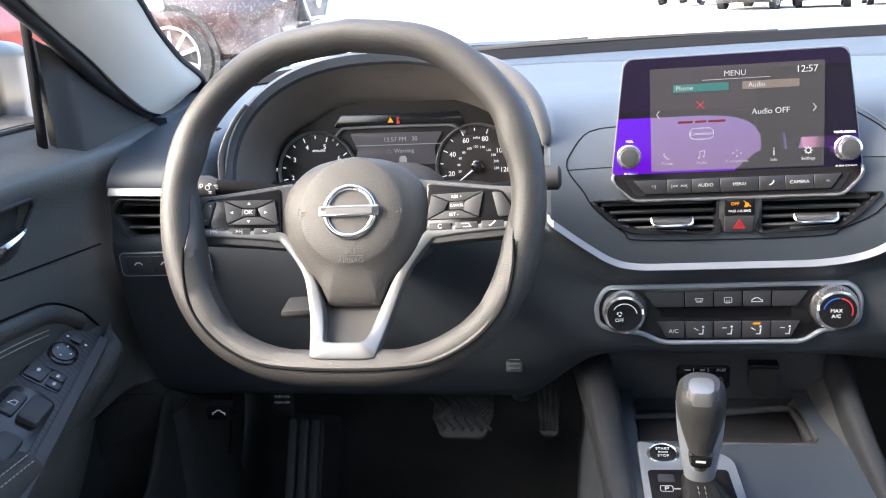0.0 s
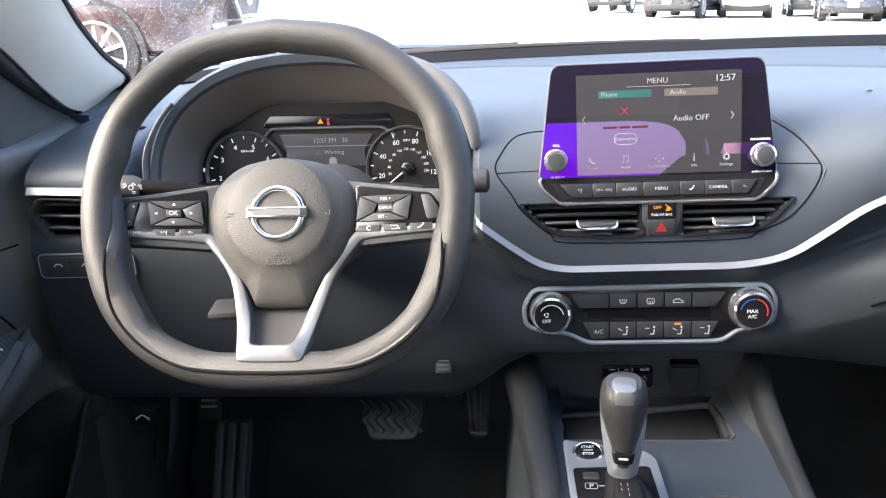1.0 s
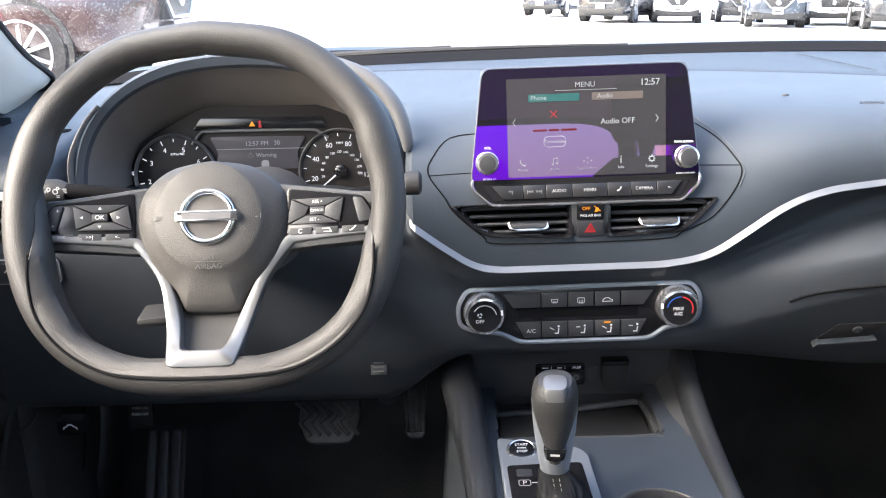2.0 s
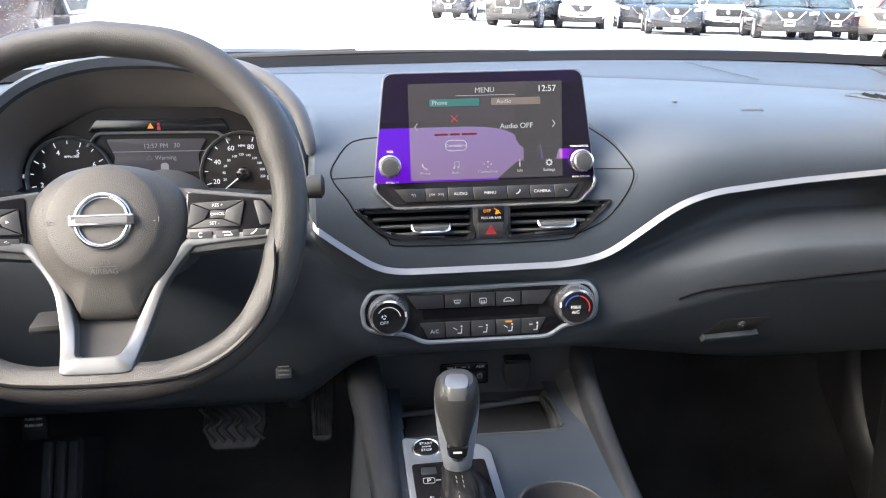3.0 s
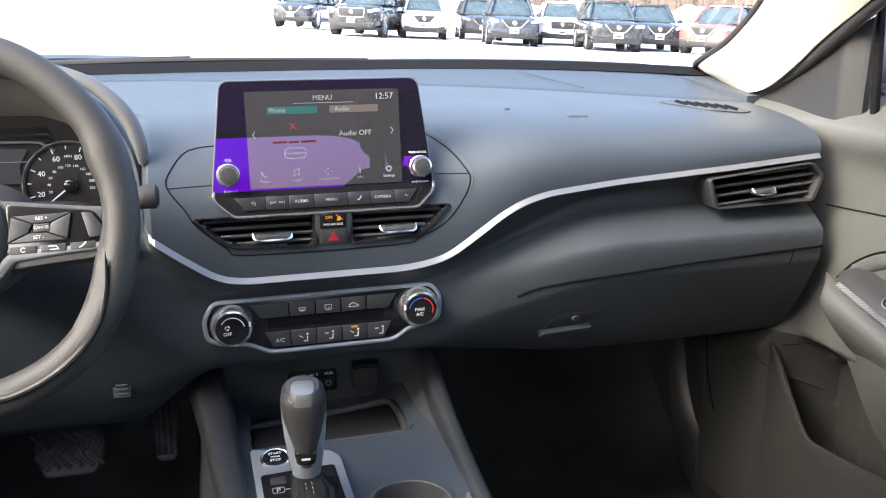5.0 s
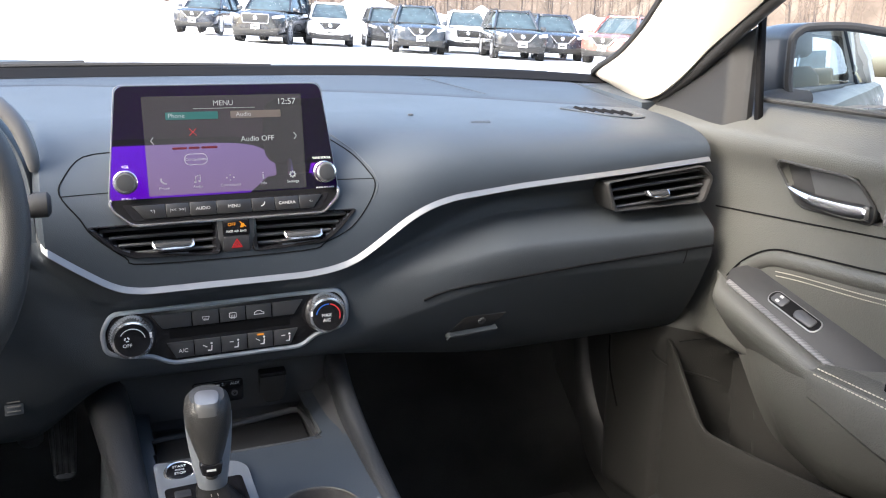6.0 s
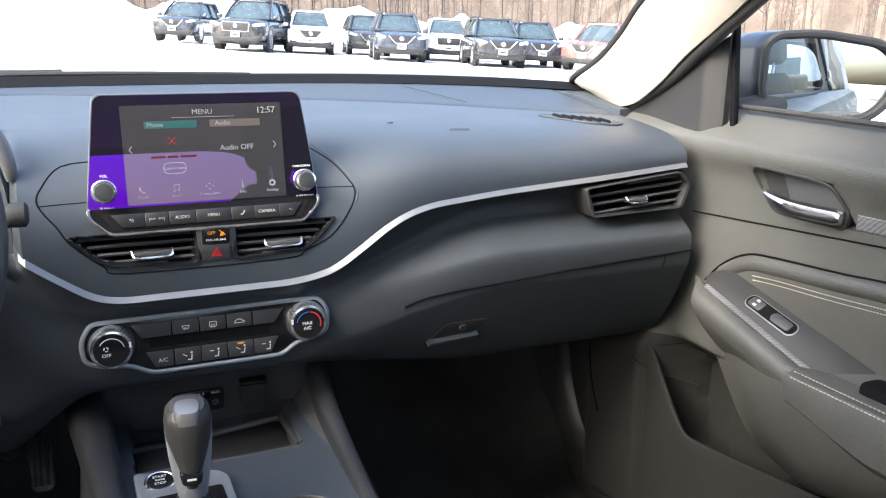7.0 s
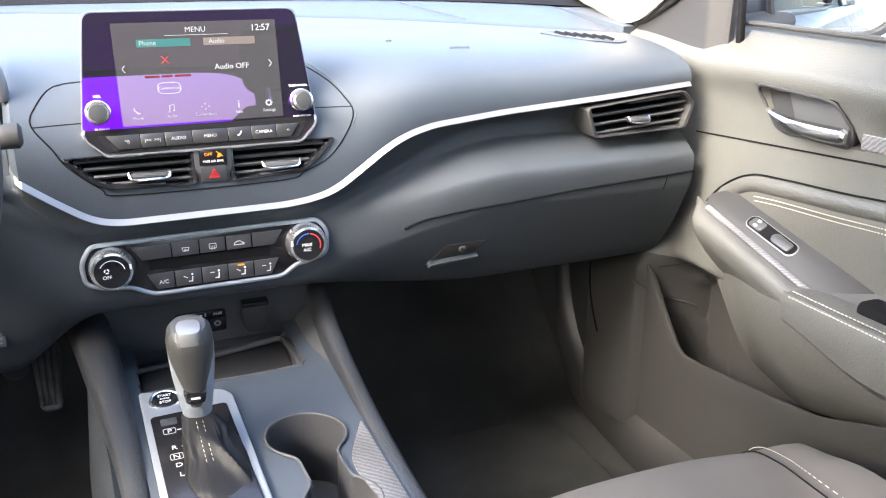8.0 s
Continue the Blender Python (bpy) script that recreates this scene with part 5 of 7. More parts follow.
for k in range(29):
    u = k / 28
    c = BASE + (TOP - BASE) * u
    rx, ry = 0.018 * (1 - u) ** 0.8 + 0.0135, 0.042 * (1 - u) ** 1.1 + 0.0135
    ring = []
    for j in range(80):
        a = 2 * math.pi * j / 80
        ca, sa = math.cos(a), math.sin(a)
        crease = 1 - 2 * abs(noise.noise(Vector((ca * 1.1, sa * 1.1, u * 1.4 + 4.0))))
        crease += 0.10 * (1 - 2 * abs(noise.noise(Vector((ca * 3.1, sa * 3.1, u * 5.0)))))
        fold = 1 + 0.32 * math.sin(u * math.pi) ** 0.6 * (crease - 0.75)
        ring.append(c + Vector((rx * math.copysign(abs(ca) ** 0.7, ca) * fold, ry * math.copysign(abs(sa) ** 0.7, sa) * fold, 0.004 * math.sin(u * math.pi) * (crease - 0.75))))
    rings.append(ring)
part("boot", loft(rings), BOOTL, gear, "creased black leather boot")
for dx in (-0.0032, 0.0032):
    for k in range(9):
        u = 0.45 + 0.5 * k / 9
        c = BASE + (TOP - BASE) * u
        p = c + Vector((dx - 0.006 * (1 - u), -(0.042 * (1 - u) ** 1.1 + 0.0135) * 1.04, 0))
        part("stitch", tube([p, p + (TOP - BASE) * 0.03 + Vector((0, 0.0012, 0))], 0.00036, 5), THREAD, gear)
# knob: collar, grip and cap along a leaning axis
AX = Vector((-0.002, -0.022, 0.115)).normalized()
QM = Matrix.Translation((-0.0505, 0.688, 0.658)) @ AX.to_track_quat("Z", "Y").to_matrix().to_4x4()
def grip(outline, n=32, sq=0.85):
    rings = []
    for h, w, d, off in outline:
        rings.append([QM @ Vector((w * math.copysign(abs(math.cos(q)) ** sq, math.cos(q)), off + d * math.copysign(abs(math.sin(q)) ** sq, math.sin(q)), h)) for q in [2 * math.pi * j / n for j in range(n)]])
    return loft(rings)
part("collar", grip([(0.0, 0.0145, 0.0145, 0), (0.012, 0.0155, 0.016, 0), (0.016, 0.0165, 0.017, 0), (0.030, 0.0180, 0.0185, 0), (0.055, 0.0212, 0.017, 0.001), (0.074, 0.0226, 0.014, 0.003), (0.090, 0.0231, 0.010, 0.005)]), SILVERP, gear, "satin silver collar")
part("grip", grip([(0.026, 0.0090, 0.0200, -0.0005), (0.042, 0.0120, 0.0215, -0.001), (0.065, 0.0178, 0.0225, -0.001), (0.085, 0.0222, 0.024, -0.001), (0.100, 0.0228, 0.0245, -0.001), (0.110, 0.0212, 0.0228, -0.001), (0.1165, 0.0165, 0.0170, -0.001), (0.118, 0.009, 0.010, -0.001)]), GRIPL, gear, "grained black grip")
part("cap", grip([(0.1065, 0.0132, 0.0150, -0.0095), (0.1150, 0.0126, 0.0140, -0.009), (0.1190, 0.0112, 0.0120, -0.0085), (0.1203, 0.007, 0.006, -0.0085)], 24, 0.6), SILVER, gear, "polished silver cap")
AXM = QM @ pose(0, 0, 0, 90, 0, 0)
part("release_button", slab(fillet([(-0.0115, 0.048), (0.0115, 0.048), (0.0095, 0.034), (0.0, 0.031), (-0.0095, 0.034)], 0.003, 4), 0.0235, AXM, 0.002, back=-0.01), GLOSSY, gear)
part("button_mark", box((0.009, 0.0022, 0.001), AXM @ Matrix.Translation((0, 0.041, 0.0237))), PRINT, gear)
st = thing("start_button", (-0.078, 0.792, 0.63), "round black engine start button with a chrome ring", "button")
SB = Matrix.Translation((-0.0785, 0.777, ZC + 0.0095)) @ pose(0, 0, 0, 12, 0, 0)
part("ring", turned([(0.0175, -0.002), (0.0175, 0.002), (0.0155, 0.0035), (0.0140, 0.0025)], SB, 36), KNURL, st)
part("cap", turned([(0.0142, 0.0), (0.0138, 0.0035), (0.010, 0.0042), (0, 0.0044)], SB, 32), GLOSSY, st)
part("words", merge(words("START", 0.0036, spot(SB, 0, 0.0055, 0.0044)), words("ENGINE", 0.002, spot(SB, 0, 0.0, 0.0046)), words("STOP", 0.0036, spot(SB, 0, -0.0055, 0.0044))), PRINT, st)

# ---- doors, pillars and mirrors, one set for each side ----
MID = -0.028


def mirror_x(right):
    return Matrix.Identity(4) if right else Matrix(((-1, 0, 0, 2 * MID), (0, 1, 0, 0), (0, 0, 1, 0), (0, 0, 0, 1)))


def sided(bm, m):
    bm.transform(m)
    bmesh.ops.recalc_face_normals(bm, faces=bm.faces)
    return bm


def door_x(y, z):
    """Depth of the right door's inner skin; smaller is further into the cabin."""
    x = 0.725
    x += 0.045 * smooth(0.975, 1.022, z)
    x -= 0.016 * math.exp(-((z - 0.965) / 0.03) ** 2)
    x -= 0.010 * smooth(0.88, 0.78, z)
    # hollow of the map pocket, and the flush stretch ahead of it
    x += 0.05 * smooth(0.665, 0.625, z) * smooth(0.905, 0.87, y) * smooth(0.36, 0.50, y)
    x -= 0.038 * smooth(0.70, 0.62, z) * smooth(0.885, 0.93, y) * smooth(0.28, 0.34, z) * smooth(1.10, 1.03, y)
    # towards the hinge the skin draws in to meet the dash
    x -= 0.02 * smooth(0.88, 1.04, y)
    # upright hollow for a bottle
    oval = math.hypot((y - 0.840 - 0.10 * (z - 0.57)) / 0.036, max(abs(z - 0.535) - 0.055, 0) / 0.035)
    x += 0.016 * smooth(1.06, 0.86, oval)
    # hollow behind the pull handle
    edge = max(y - 0.727 - 0.68 * (z - 0.900), 0.600 + 0.73 * (z - 0.915) - y, z - 0.950, 0.897 - z)
    x += 0.022 * smooth(0.001, -0.006, edge)
    return x


def build_door(right):
    m = mirror_x(right)
    sidew = "passenger" if right else "driver"
    d = thing("front_door", m @ Vector((0.74, 0.65, 0.30)), "%s front door trim in charcoal plastic, closed" % sidew, "car door", "front doors")
    ys = [-0.30 + 0.60 * k / 30 for k in range(30)] + [0.30 + 0.80 * k / 150 for k in range(151)]
    zs = [0.655 + 0.370 * k / 95 for k in range(96)]
    rings = [[(door_x(y, z), y, z) for z in zs] + [(0.79, y, 1.022), (0.79, y, 0.655)] for y in ys]
    part("panel", sided(loft(rings), m), DOORP, d)
    zs = [0.28 + 0.375 * k / 96 for k in range(97)]
    rings = [[(door_x(y, z), y, z) for z in zs] + [(0.85, y, 0.655), (0.85, y, 0.28)] for y in ys]
    part("lower_panel", sided(loft(rings), m), DOORSHADE, d, "matte dark lower door panel")
    # upper and lower seams
    part("panel_seam", sided(tube([(door_x(y, z) - 0.0003, y, z) for y, z in [(0.882 - 0.0165 * k, 0.861 + 0.0013 * k) for k in range(60)]], 0.0013, 6), m), SEAM, d)
    # arch over the armrest, with stitched insert
    arch = [(0.835, 0.762), (0.80, 0.800), (0.755, 0.826), (0.70, 0.834), (0.60, 0.842), (0.50, 0.852), (0.30, 0.865), (0.0, 0.87)]
    part("arch_seam", sided(tube([(door_x(p.x, p.y) - 0.0005, p.x, p.y) for p in [spline(arch, k / 60) for k in range(61)]], 0.0014, 6), m), SEAM, d)
    part("padded_roll", sided(tube([(door_x(p.x, p.y) + 0.006, p.x, p.y) for p in [spline([(0.80, 0.785), (0.755, 0.812), (0.70, 0.820), (0.60, 0.828), (0.50, 0.837), (0.30, 0.849), (0.0, 0.854)], k / 60) for k in range(61)]], 0.0125, 10), m), VINYL, d)
    for off in (0.0, 0.0065):
        line = [spline([(0.735, 0.801 - off), (0.69, 0.806 - off), (0.60, 0.8125 - off), (0.50, 0.821 - off), (0.30, 0.832 - off), (0.0, 0.838 - off)], k / 240) for k in range(241)]
        bms = []
        for p, q in zip(line[::2], line[1::2]):
            bms.append(tube([(door_x(p.x, p.y) - 0.004 + off * 0.4, p.x, p.y), (door_x(q.x, q.y) - 0.004 + off * 0.4, q.x, q.y)], 0.0008, 5))
        part("stitching", sided(merge(*bms), m), THREAD, d, "pale stitching")
    # armrest with switch panel
    rings = []
    for k in range(41):
        y = 0.862 - 1.0 * (k / 40) ** 1.25
        t = smooth(0.862, 0.80, y)
        za = float(np.interp(y, (0.0, 0.40, 0.60, 0.70, 0.80, 0.87), (0.725, 0.718, 0.716, 0.738, 0.765, 0.772)))
        xi = 0.715 - 0.055 * smooth(0.87, 0.62, y)
        xi -= 0.008 * smooth(0.64, 0.58, y)
        hang = 0.115 * smooth(0.87, 0.70, y) + 0.045 - 0.05 * smooth(0.64, 0.40, y)
        rings.append([(0.745, y, za + 0.030), (0.722, y, za + 0.022 * t + 0.004), (xi + 0.010, y, za + 0.003), (xi + 0.003, y, za), (xi, y, za - 0.006), (xi + 0.002, y, za - 0.02 - 0.2 * hang), (xi + 0.016, y, za - 0.55 * hang - 0.02), (0.722, y, za - hang - 0.02), (0.745, y, za - hang - 0.03)])
    arm = part("armrest", sided(loft(rings), m), DOORP, d)
    # switch panel as a sloping plate on the armrest
    up = Vector((0.03, 0, 0.022)).normalized()
    back_way = Vector((0, -0.2, -0.045)).normalized()
    side_way = (up - back_way * up.dot(back_way)).normalized()
    nrm = side_way.cross(back_way).normalized()
    if nrm.z < 0:
        nrm = -nrm
    shift = 0.0 if right else 0.012
    sm = Matrix((( -back_way.x, side_way.x, nrm.x, 0.690), (-back_way.y, side_way.y, nrm.y, 0.705 + shift), (-back_way.z, side_way.z, nrm.z, 0.758 + 0.225 * shift), (0, 0, 0, 1)))
    part("switch_plate", sided(slab(fillet([(-0.185, -0.012), (-0.125, -0.018), (0.088, -0.011), (0.102, 0.008), (0.084, 0.033), (-0.185, 0.035)] if right else [(-0.190, -0.050), (0.062, -0.013), (0.068, 0.002), (0.050, 0.027), (-0.190, 0.042)], 0.008, 4), 0.004, sm, 0.001, back=0.02), m), SWITCHP if right else DARKWEAVE, arm)
    part("edge_inlay", sided(slab(fillet([(-0.132, -0.0195), (0.086, -0.0137), (0.086, -0.0057), (-0.132, -0.0115)] if right else [(-0.190, -0.060), (0.066, -0.0195), (0.066, -0.0080), (-0.190, -0.044)], 0.003, 3), 0.0056, sm, 0.0015, back=0.004), m), WEAVE if right else HARD, arm, "patterned silver-grey edge inlay" if right else "satin dark edge strip")
    rings = []
    for k in range(25):
        u = 0.125 - 0.265 * k / 24
        e = sm @ Vector((u, -0.0175 - 0.02 * (0.11 - u) * (u < 0.11) - 0.0005, 0.003))
        if not right:
            e += Vector((0.010, 0, -0.012))
        tip = smooth(0.125, 0.085, u)
        rings.append([e + Vector((a * tip + (1 - tip) * 0.02, 0, c * (0.3 + 0.7 * tip))) for a, c in ((0.012, 0.0005), (0.001, 0.0005), (-0.006, -0.002), (-0.013, -0.009), (-0.0145, -0.020), (-0.007, -0.038), (0.010, -0.060), (0.032, -0.084), (0.052, -0.104), (0.06, -0.05))])
    part("arm_front", sided(loft(rings), m), DOORP, arm)
    if right:
        part("switch_bezel", sided(slab(rounded(0.092, 0.022, 0.010, cx=-0.024, cy=0.0135), 0.0052, sm, 0.001), m), SILVER, arm, "thin satin switch surround")
        # near-black sheet paints the shade of the hollow round the switches
        part("switch_hollow", sided(slab(rounded(0.0885, 0.0188, 0.009, cx=-0.024, cy=0.0135), 0.0004, spot(sm, 0, 0, 0.0052)), m), DARK, arm)
        part("window_switch", sided(slab(fillet([(-0.061, 0.0065), (-0.030, 0.0055), (-0.024, 0.0135), (-0.030, 0.0215), (-0.061, 0.0205)], 0.005, 4), 0.0072, sm, 0.002), m), BUTTON, arm, "rocker window switch")
        part("lock_switch", sided(slab(rounded(0.024, 0.015, 0.004, cx=0.003, cy=0.0135), 0.0075, sm, 0.001), m), BUTTON, arm)
        for dy in (-0.0035, 0.0045):
            part("switch_mark", sided(slab(rounded(0.006, 0.004, 0.001, cx=0.004, cy=0.0135 + dy), 0.0003, spot(sm, 0, 0, 0.0075)), m), KEYPRINT, arm)
    else:
        part("mirror_dial", sided(turned([(0.0165, 0.004), (0.0165, 0.006), (0.0138, 0.007), (0.0130, 0.0085), (0.006, 0.0095), (0, 0.0095)], spot(sm, 0.0150, 0.0115), 32), m), GLOSSY, arm)
        part("mirror_switch", sided(slab(rounded(0.010, 0.014, 0.002, cx=0.042, cy=0.010), 0.0075, sm, 0.001), m), BUTTON, arm)
        part("mirror_marks", sided(merge(*[slab(rounded(0.0022, 0.0022, 0.0008, cx=0.015 + 0.0080 * math.cos(q), cy=0.0115 + 0.0080 * math.sin(q)), 0.0003, spot(sm, 0, 0, 0.0094)) for q in (0, 1.57, 3.14, 4.71)], slab(rounded(0.003, 0.003, 0.001, cx=0.042, cy=0.021), 0.0003, spot(sm, 0, 0, 0.0042)), slab(rounded(0.003, 0.003, 0.001, cx=0.042, cy=-0.002), 0.0003, spot(sm, 0, 0, 0.0042))), m), PRINT, arm)
        part("lock_bezel", sided(slab(fillet([(-0.040, -0.014), (-0.014, -0.010), (-0.011, 0.004), (-0.014, 0.024), (-0.022, 0.033), (-0.040, 0.033)], 0.006, 4), 0.0052, sm, 0.001), m), GLOSSY, arm)
        for cx, cy, w, h in ((-0.0265, 0.0190, 0.022, 0.022), (-0.0200, -0.002, 0.011, 0.017), (-0.0320, -0.004, 0.011, 0.017)):
            part("lock_key", sided(slab(rounded(w, h, 0.003, cx=cx, cy=cy), 0.0078, sm, 0.0015), m), BUTTON, arm)
        part("key_marks", sided(merge(*[slab(rounded(0.0045, 0.0035, 0.001, cx=cx, cy=cy), 0.0003, spot(sm, 0, 0, 0.0078)) for cx, cy in ((-0.024, 0.019), (-0.020, -0.002), (-0.032, -0.004))], band([(-0.074, 0.0125), (-0.080, 0.0125), (-0.080, 0.0205), (-0.074, 0.0165)], 0.0008, 0.0003, spot(sm, 0, 0, 0.0078), True)), m), PRINT, arm)
        part("window_bezel", sided(slab(fillet([(-0.165, -0.034), (-0.052, -0.020), (-0.047, 0.006), (-0.052, 0.026), (-0.062, 0.033), (-0.165, 0.036)], 0.008, 4), 0.0048, sm, 0.001), m), GLOSSY, arm)
        for cx in (-0.077, -0.133):
            part("lock_key" if cx > -0.1 else "window_switch", sided(slab(rounded(0.032, 0.018, 0.004, cx=cx, cy=0.0165), 0.0075 if cx > -0.1 else 0.012, sm, 0.002), m), BUTTON, arm)
            part("window_switch", sided(slab(rounded(0.036, 0.024, 0.005, cx=cx + 0.002, cy=-0.0075), 0.0125, sm, 0.004), m), HARD, arm, "rocker window switch")
    # stitched pad at the rear of the armrest
    pad = []
    for k in range(25):
        y = 0.594 - 0.50 * k / 24
        za = float(np.interp(y, (0.0, 0.40, 0.62), (0.730, 0.722, 0.7165)))
        h = 0.026 + 0.03 * smooth(0.62, 0.45, y)
        pad.append([(0.722, y, za + 0.012), (0.69, y, za + 0.011), (0.664, y, za + 0.010), (0.650, y, za + 0.005), (0.645, y, za - 0.004), (0.647, y, za - h), (0.668, y, za - h - 0.02), (0.722, y, za - h - 0.03)])
    part("arm_pad", sided(loft(pad), m), VINYL, arm, "stitched padded armrest")
    for dz, dx in ((0.0095, 0.0040), (0.0030, 0.0006)):
        bms = []
        for k in range(78):
            y = 0.588 - 0.0057 * k
            za = float(np.interp(y, (0.0, 0.40, 0.62), (0.730, 0.722, 0.7165)))
            bms.append(tube([(0.6475 + dx * 1.6, y, za + dz), (0.6475 + dx * 1.6, y - 0.0036, za + dz)], 0.0008, 5))
        part("arm_stitching", sided(merge(*bms), m), THREAD, arm, "pale stitching")
    # hollow drawn as a near-black block, its shade in the colour
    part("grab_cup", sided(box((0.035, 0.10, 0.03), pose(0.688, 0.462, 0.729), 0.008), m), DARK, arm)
    # pull handle
    bez = fillet([(0.757, 0.944), (0.750, 0.9525), (0.637, 0.950), (0.622, 0.945), (0.600, 0.915), (0.604, 0.8965), (0.71, 0.8945), (0.727, 0.900), (0.745, 0.922)], 0.007, 4)
    # dark plate puts the shade at the recess's edges into colour
    part("handle_recess", sided(slab(bez, 0.001, Matrix(((0, 0, -1, door_x(0.55, 0.93) + 0.010), (1, 0, 0, 0), (0, 1, 0, 0), (0, 0, 0, 1))), back=0.004), m), RUBBER, d)
    inner = fillet([(0.716, 0.949), (0.640, 0.947), (0.627, 0.942), (0.610, 0.915), (0.697, 0.912)], 0.004, 4)
    part("recess_lip", sided(slab(fillet([(0.738, 0.917), (0.700, 0.910), (0.640, 0.905), (0.610, 0.8985), (0.708, 0.8970), (0.724, 0.902)], 0.003, 3), 0.004, Matrix(((0, 0, -1, door_x(0.55, 0.93) + 0.002), (1, 0, 0, 0), (0, 1, 0, 0), (0, 0, 0, 1))), 0.001), m), SWITCHP, d)
    part("recess_panel", sided(slab(inner, 0.0035, Matrix(((0, 0, -1, door_x(0.55, 0.93) + 0.0095), (1, 0, 0, 0), (0, 1, 0, 0), (0, 0, 0, 1))), 0.001), m), HARD, d)
    hd = part("handle_bezel", sided(tube([(door_x(0.55, z) - 0.001, y, z) for y, z in bez], 0.0022, 8, True), m), RUBBER, d)
    grab = [(0.720, 0.742, 0.9205), (0.713, 0.720, 0.9165), (0.709, 0.685, 0.911), (0.708, 0.645, 0.9095), (0.711, 0.602, 0.911)]
    rings = []
    for k in range(21):
        p = spline([Vector(q) for q in grab], k / 20)
        h = 0.0022 + 0.0082 * smooth(0.0, 0.75, k / 20) - 0.004 * smooth(0.93, 1.0, k / 20)
        rings.append([p + Vector((0.004, 0, h)), p + Vector((-0.002, 0, h * 0.7)), p + Vector((-0.004, 0, 0)), p + Vector((-0.002, 0, -h * 0.7)), p + Vector((0.004, 0, -h))])
    part("pull_lever", sided(loft(rings), m), CHROME, hd, "polished chrome pull lever")
    part("lock_knob", sided(box((0.01, 0.012, 0.022), pose(0.735, 0.628, 0.937), 0.003), m), HARD, hd)
    # patterned strip behind the handle
    rings = []
    for k in range(41):
        y = 0.602 - 0.60 * k / 40
        z0 = 0.9085 + 0.03 * (0.602 - y)
        x0 = door_x(y, z0) - 0.001
        rings.append([(x0 + 0.006, y, z0 + 0.0105), (x0, y, z0 + 0.0095), (x0 - 0.0012, y, z0 + 0.008), (x0 - 0.0012, y, z0 - 0.008), (x0, y, z0 - 0.0095), (x0 + 0.006, y, z0 - 0.0105)])
    part("inlay_strip", sided(loft(rings), m), WEAVE, d, "patterned grey inlay strip")
    # map pocket: dark hollow with a bottle shape, thin bright edge
    rings = []
    for k in range(121):
        y = 0.93 - 0.70 * k / 120
        zt = float(np.mean([np.interp(y + e, (0.20, 0.36, 0.47, 0.545, 0.65, 0.76, 0.815, 0.86, 0.905, 0.95), (0.66, 0.645, 0.598, 0.566, 0.547, 0.530, 0.525, 0.575, 0.632, 0.655)) for e in (-0.012, -0.006, 0, 0.006, 0.012)]))
        xw = 0.684 + 0.012 * smooth(0.42, 0.25, y)
        rings.append([(xw + 0.008, y, zt - 0.006), (xw + 0.0065, y, zt - 0.0012), (xw + 0.0035, y, zt), (xw + 0.0008, y, zt - 0.0012), (xw, y, zt - 0.004), (xw + 0.001, y, zt - 0.03), (xw + 0.003, y, 0.44), (xw + 0.004, y, 0.34), (xw + 0.006, y, 0.285), (0.76, y, 0.29), (0.76, y, 0.31), (xw + 0.010, y, 0.40)])
    part("pocket_wall", sided(loft(rings), m), DOORSHADE, d, "lower map pocket wall with a rounded lip")
    part("speaker_seam", sided(tube([(door_x(y, z) - 0.001, y, z) for y, z in ((1.043, 0.60), (1.038, 0.57), (1.030, 0.541), (1.018, 0.51), (1.005, 0.482))], 0.0016, 6), m), SEAM, d)
    part("pocket_seam", sided(tube([(door_x(y, z) - 0.001, y, z) for y, z in ((0.905, 0.635), (0.85, 0.660), (0.79, 0.655), (0.76, 0.648))], 0.0006, 6), m), SEAM, d)
    part("pocket_rib", sided(tube([(door_x(y, z) - 0.002, y, z) for y, z in [(0.935 - 0.0045 * k, 0.612 - 0.0034 * k) for k in range(14)]], 0.0022, 8), m), DOORSHADE, d)
    # outer skin, seen in the mirror
    rings = []
    for k in range(41):
        y = -1.9 + 3.0 * k / 40
        rings.append([(0.80, y, 1.015), (0.86, y, 0.99), (0.905, y, 0.90), (0.915, y, 0.75), (0.91, y, 0.55), (0.88, y, 0.35), (0.80, y, 0.30)])
    part("outer_skin", sided(loft(rings), m), PAINT_OWN, d, "dark blue painted outer skin")
    # sail trim, window frame and pane
    rings = []
    for k in range(49):
        y = 1.045 - 0.197 * k / 48
        top = float(np.interp(y, (0.847, 0.867, 0.937, 1.01, 1.05), (1.126, 1.112, 1.062, 1.020, 1.010)))
        x = 0.717 + 0.016 * smooth(0.882, 0.848, y)
        rings.append([(x, y, 0.966), (x, y, top - 0.003), (x + 0.004, y, top), (0.742, y, top), (0.742, y, 0.966)])
    part("corner_trim", sided(loft(rings), m), SWITCHP, d, "dark grey corner trim")
    part("window_post", sided(box((0.010, 0.010, 0.20), pose(0.742, 0.842, 1.070, -6), 0.003), m), DARK, d)
    part("window_seal", sided(tube([(0.757, y, 1.022) for y in (0.86, 0.5, 0.2, -0.1, -0.3)], 0.0035, 8), m), RUBBER, d)
    head = [Vector((0.722, 1.05, 1.006)), Vector((0.714, 0.945, 1.058)), Vector((0.704, 0.80, 1.150)), Vector((0.69, 0.60, 1.26)), Vector((0.665, 0.35, 1.345)), Vector((0.65, 0.0, 1.375)), Vector((0.66, -0.35, 1.37))]
    part("window_frame", sided(tube([spline(head, k / 40) for k in range(41)], 0.0105, 10), m), RUBBER, d, "black door frame and seal")
    pane = bmesh.new()
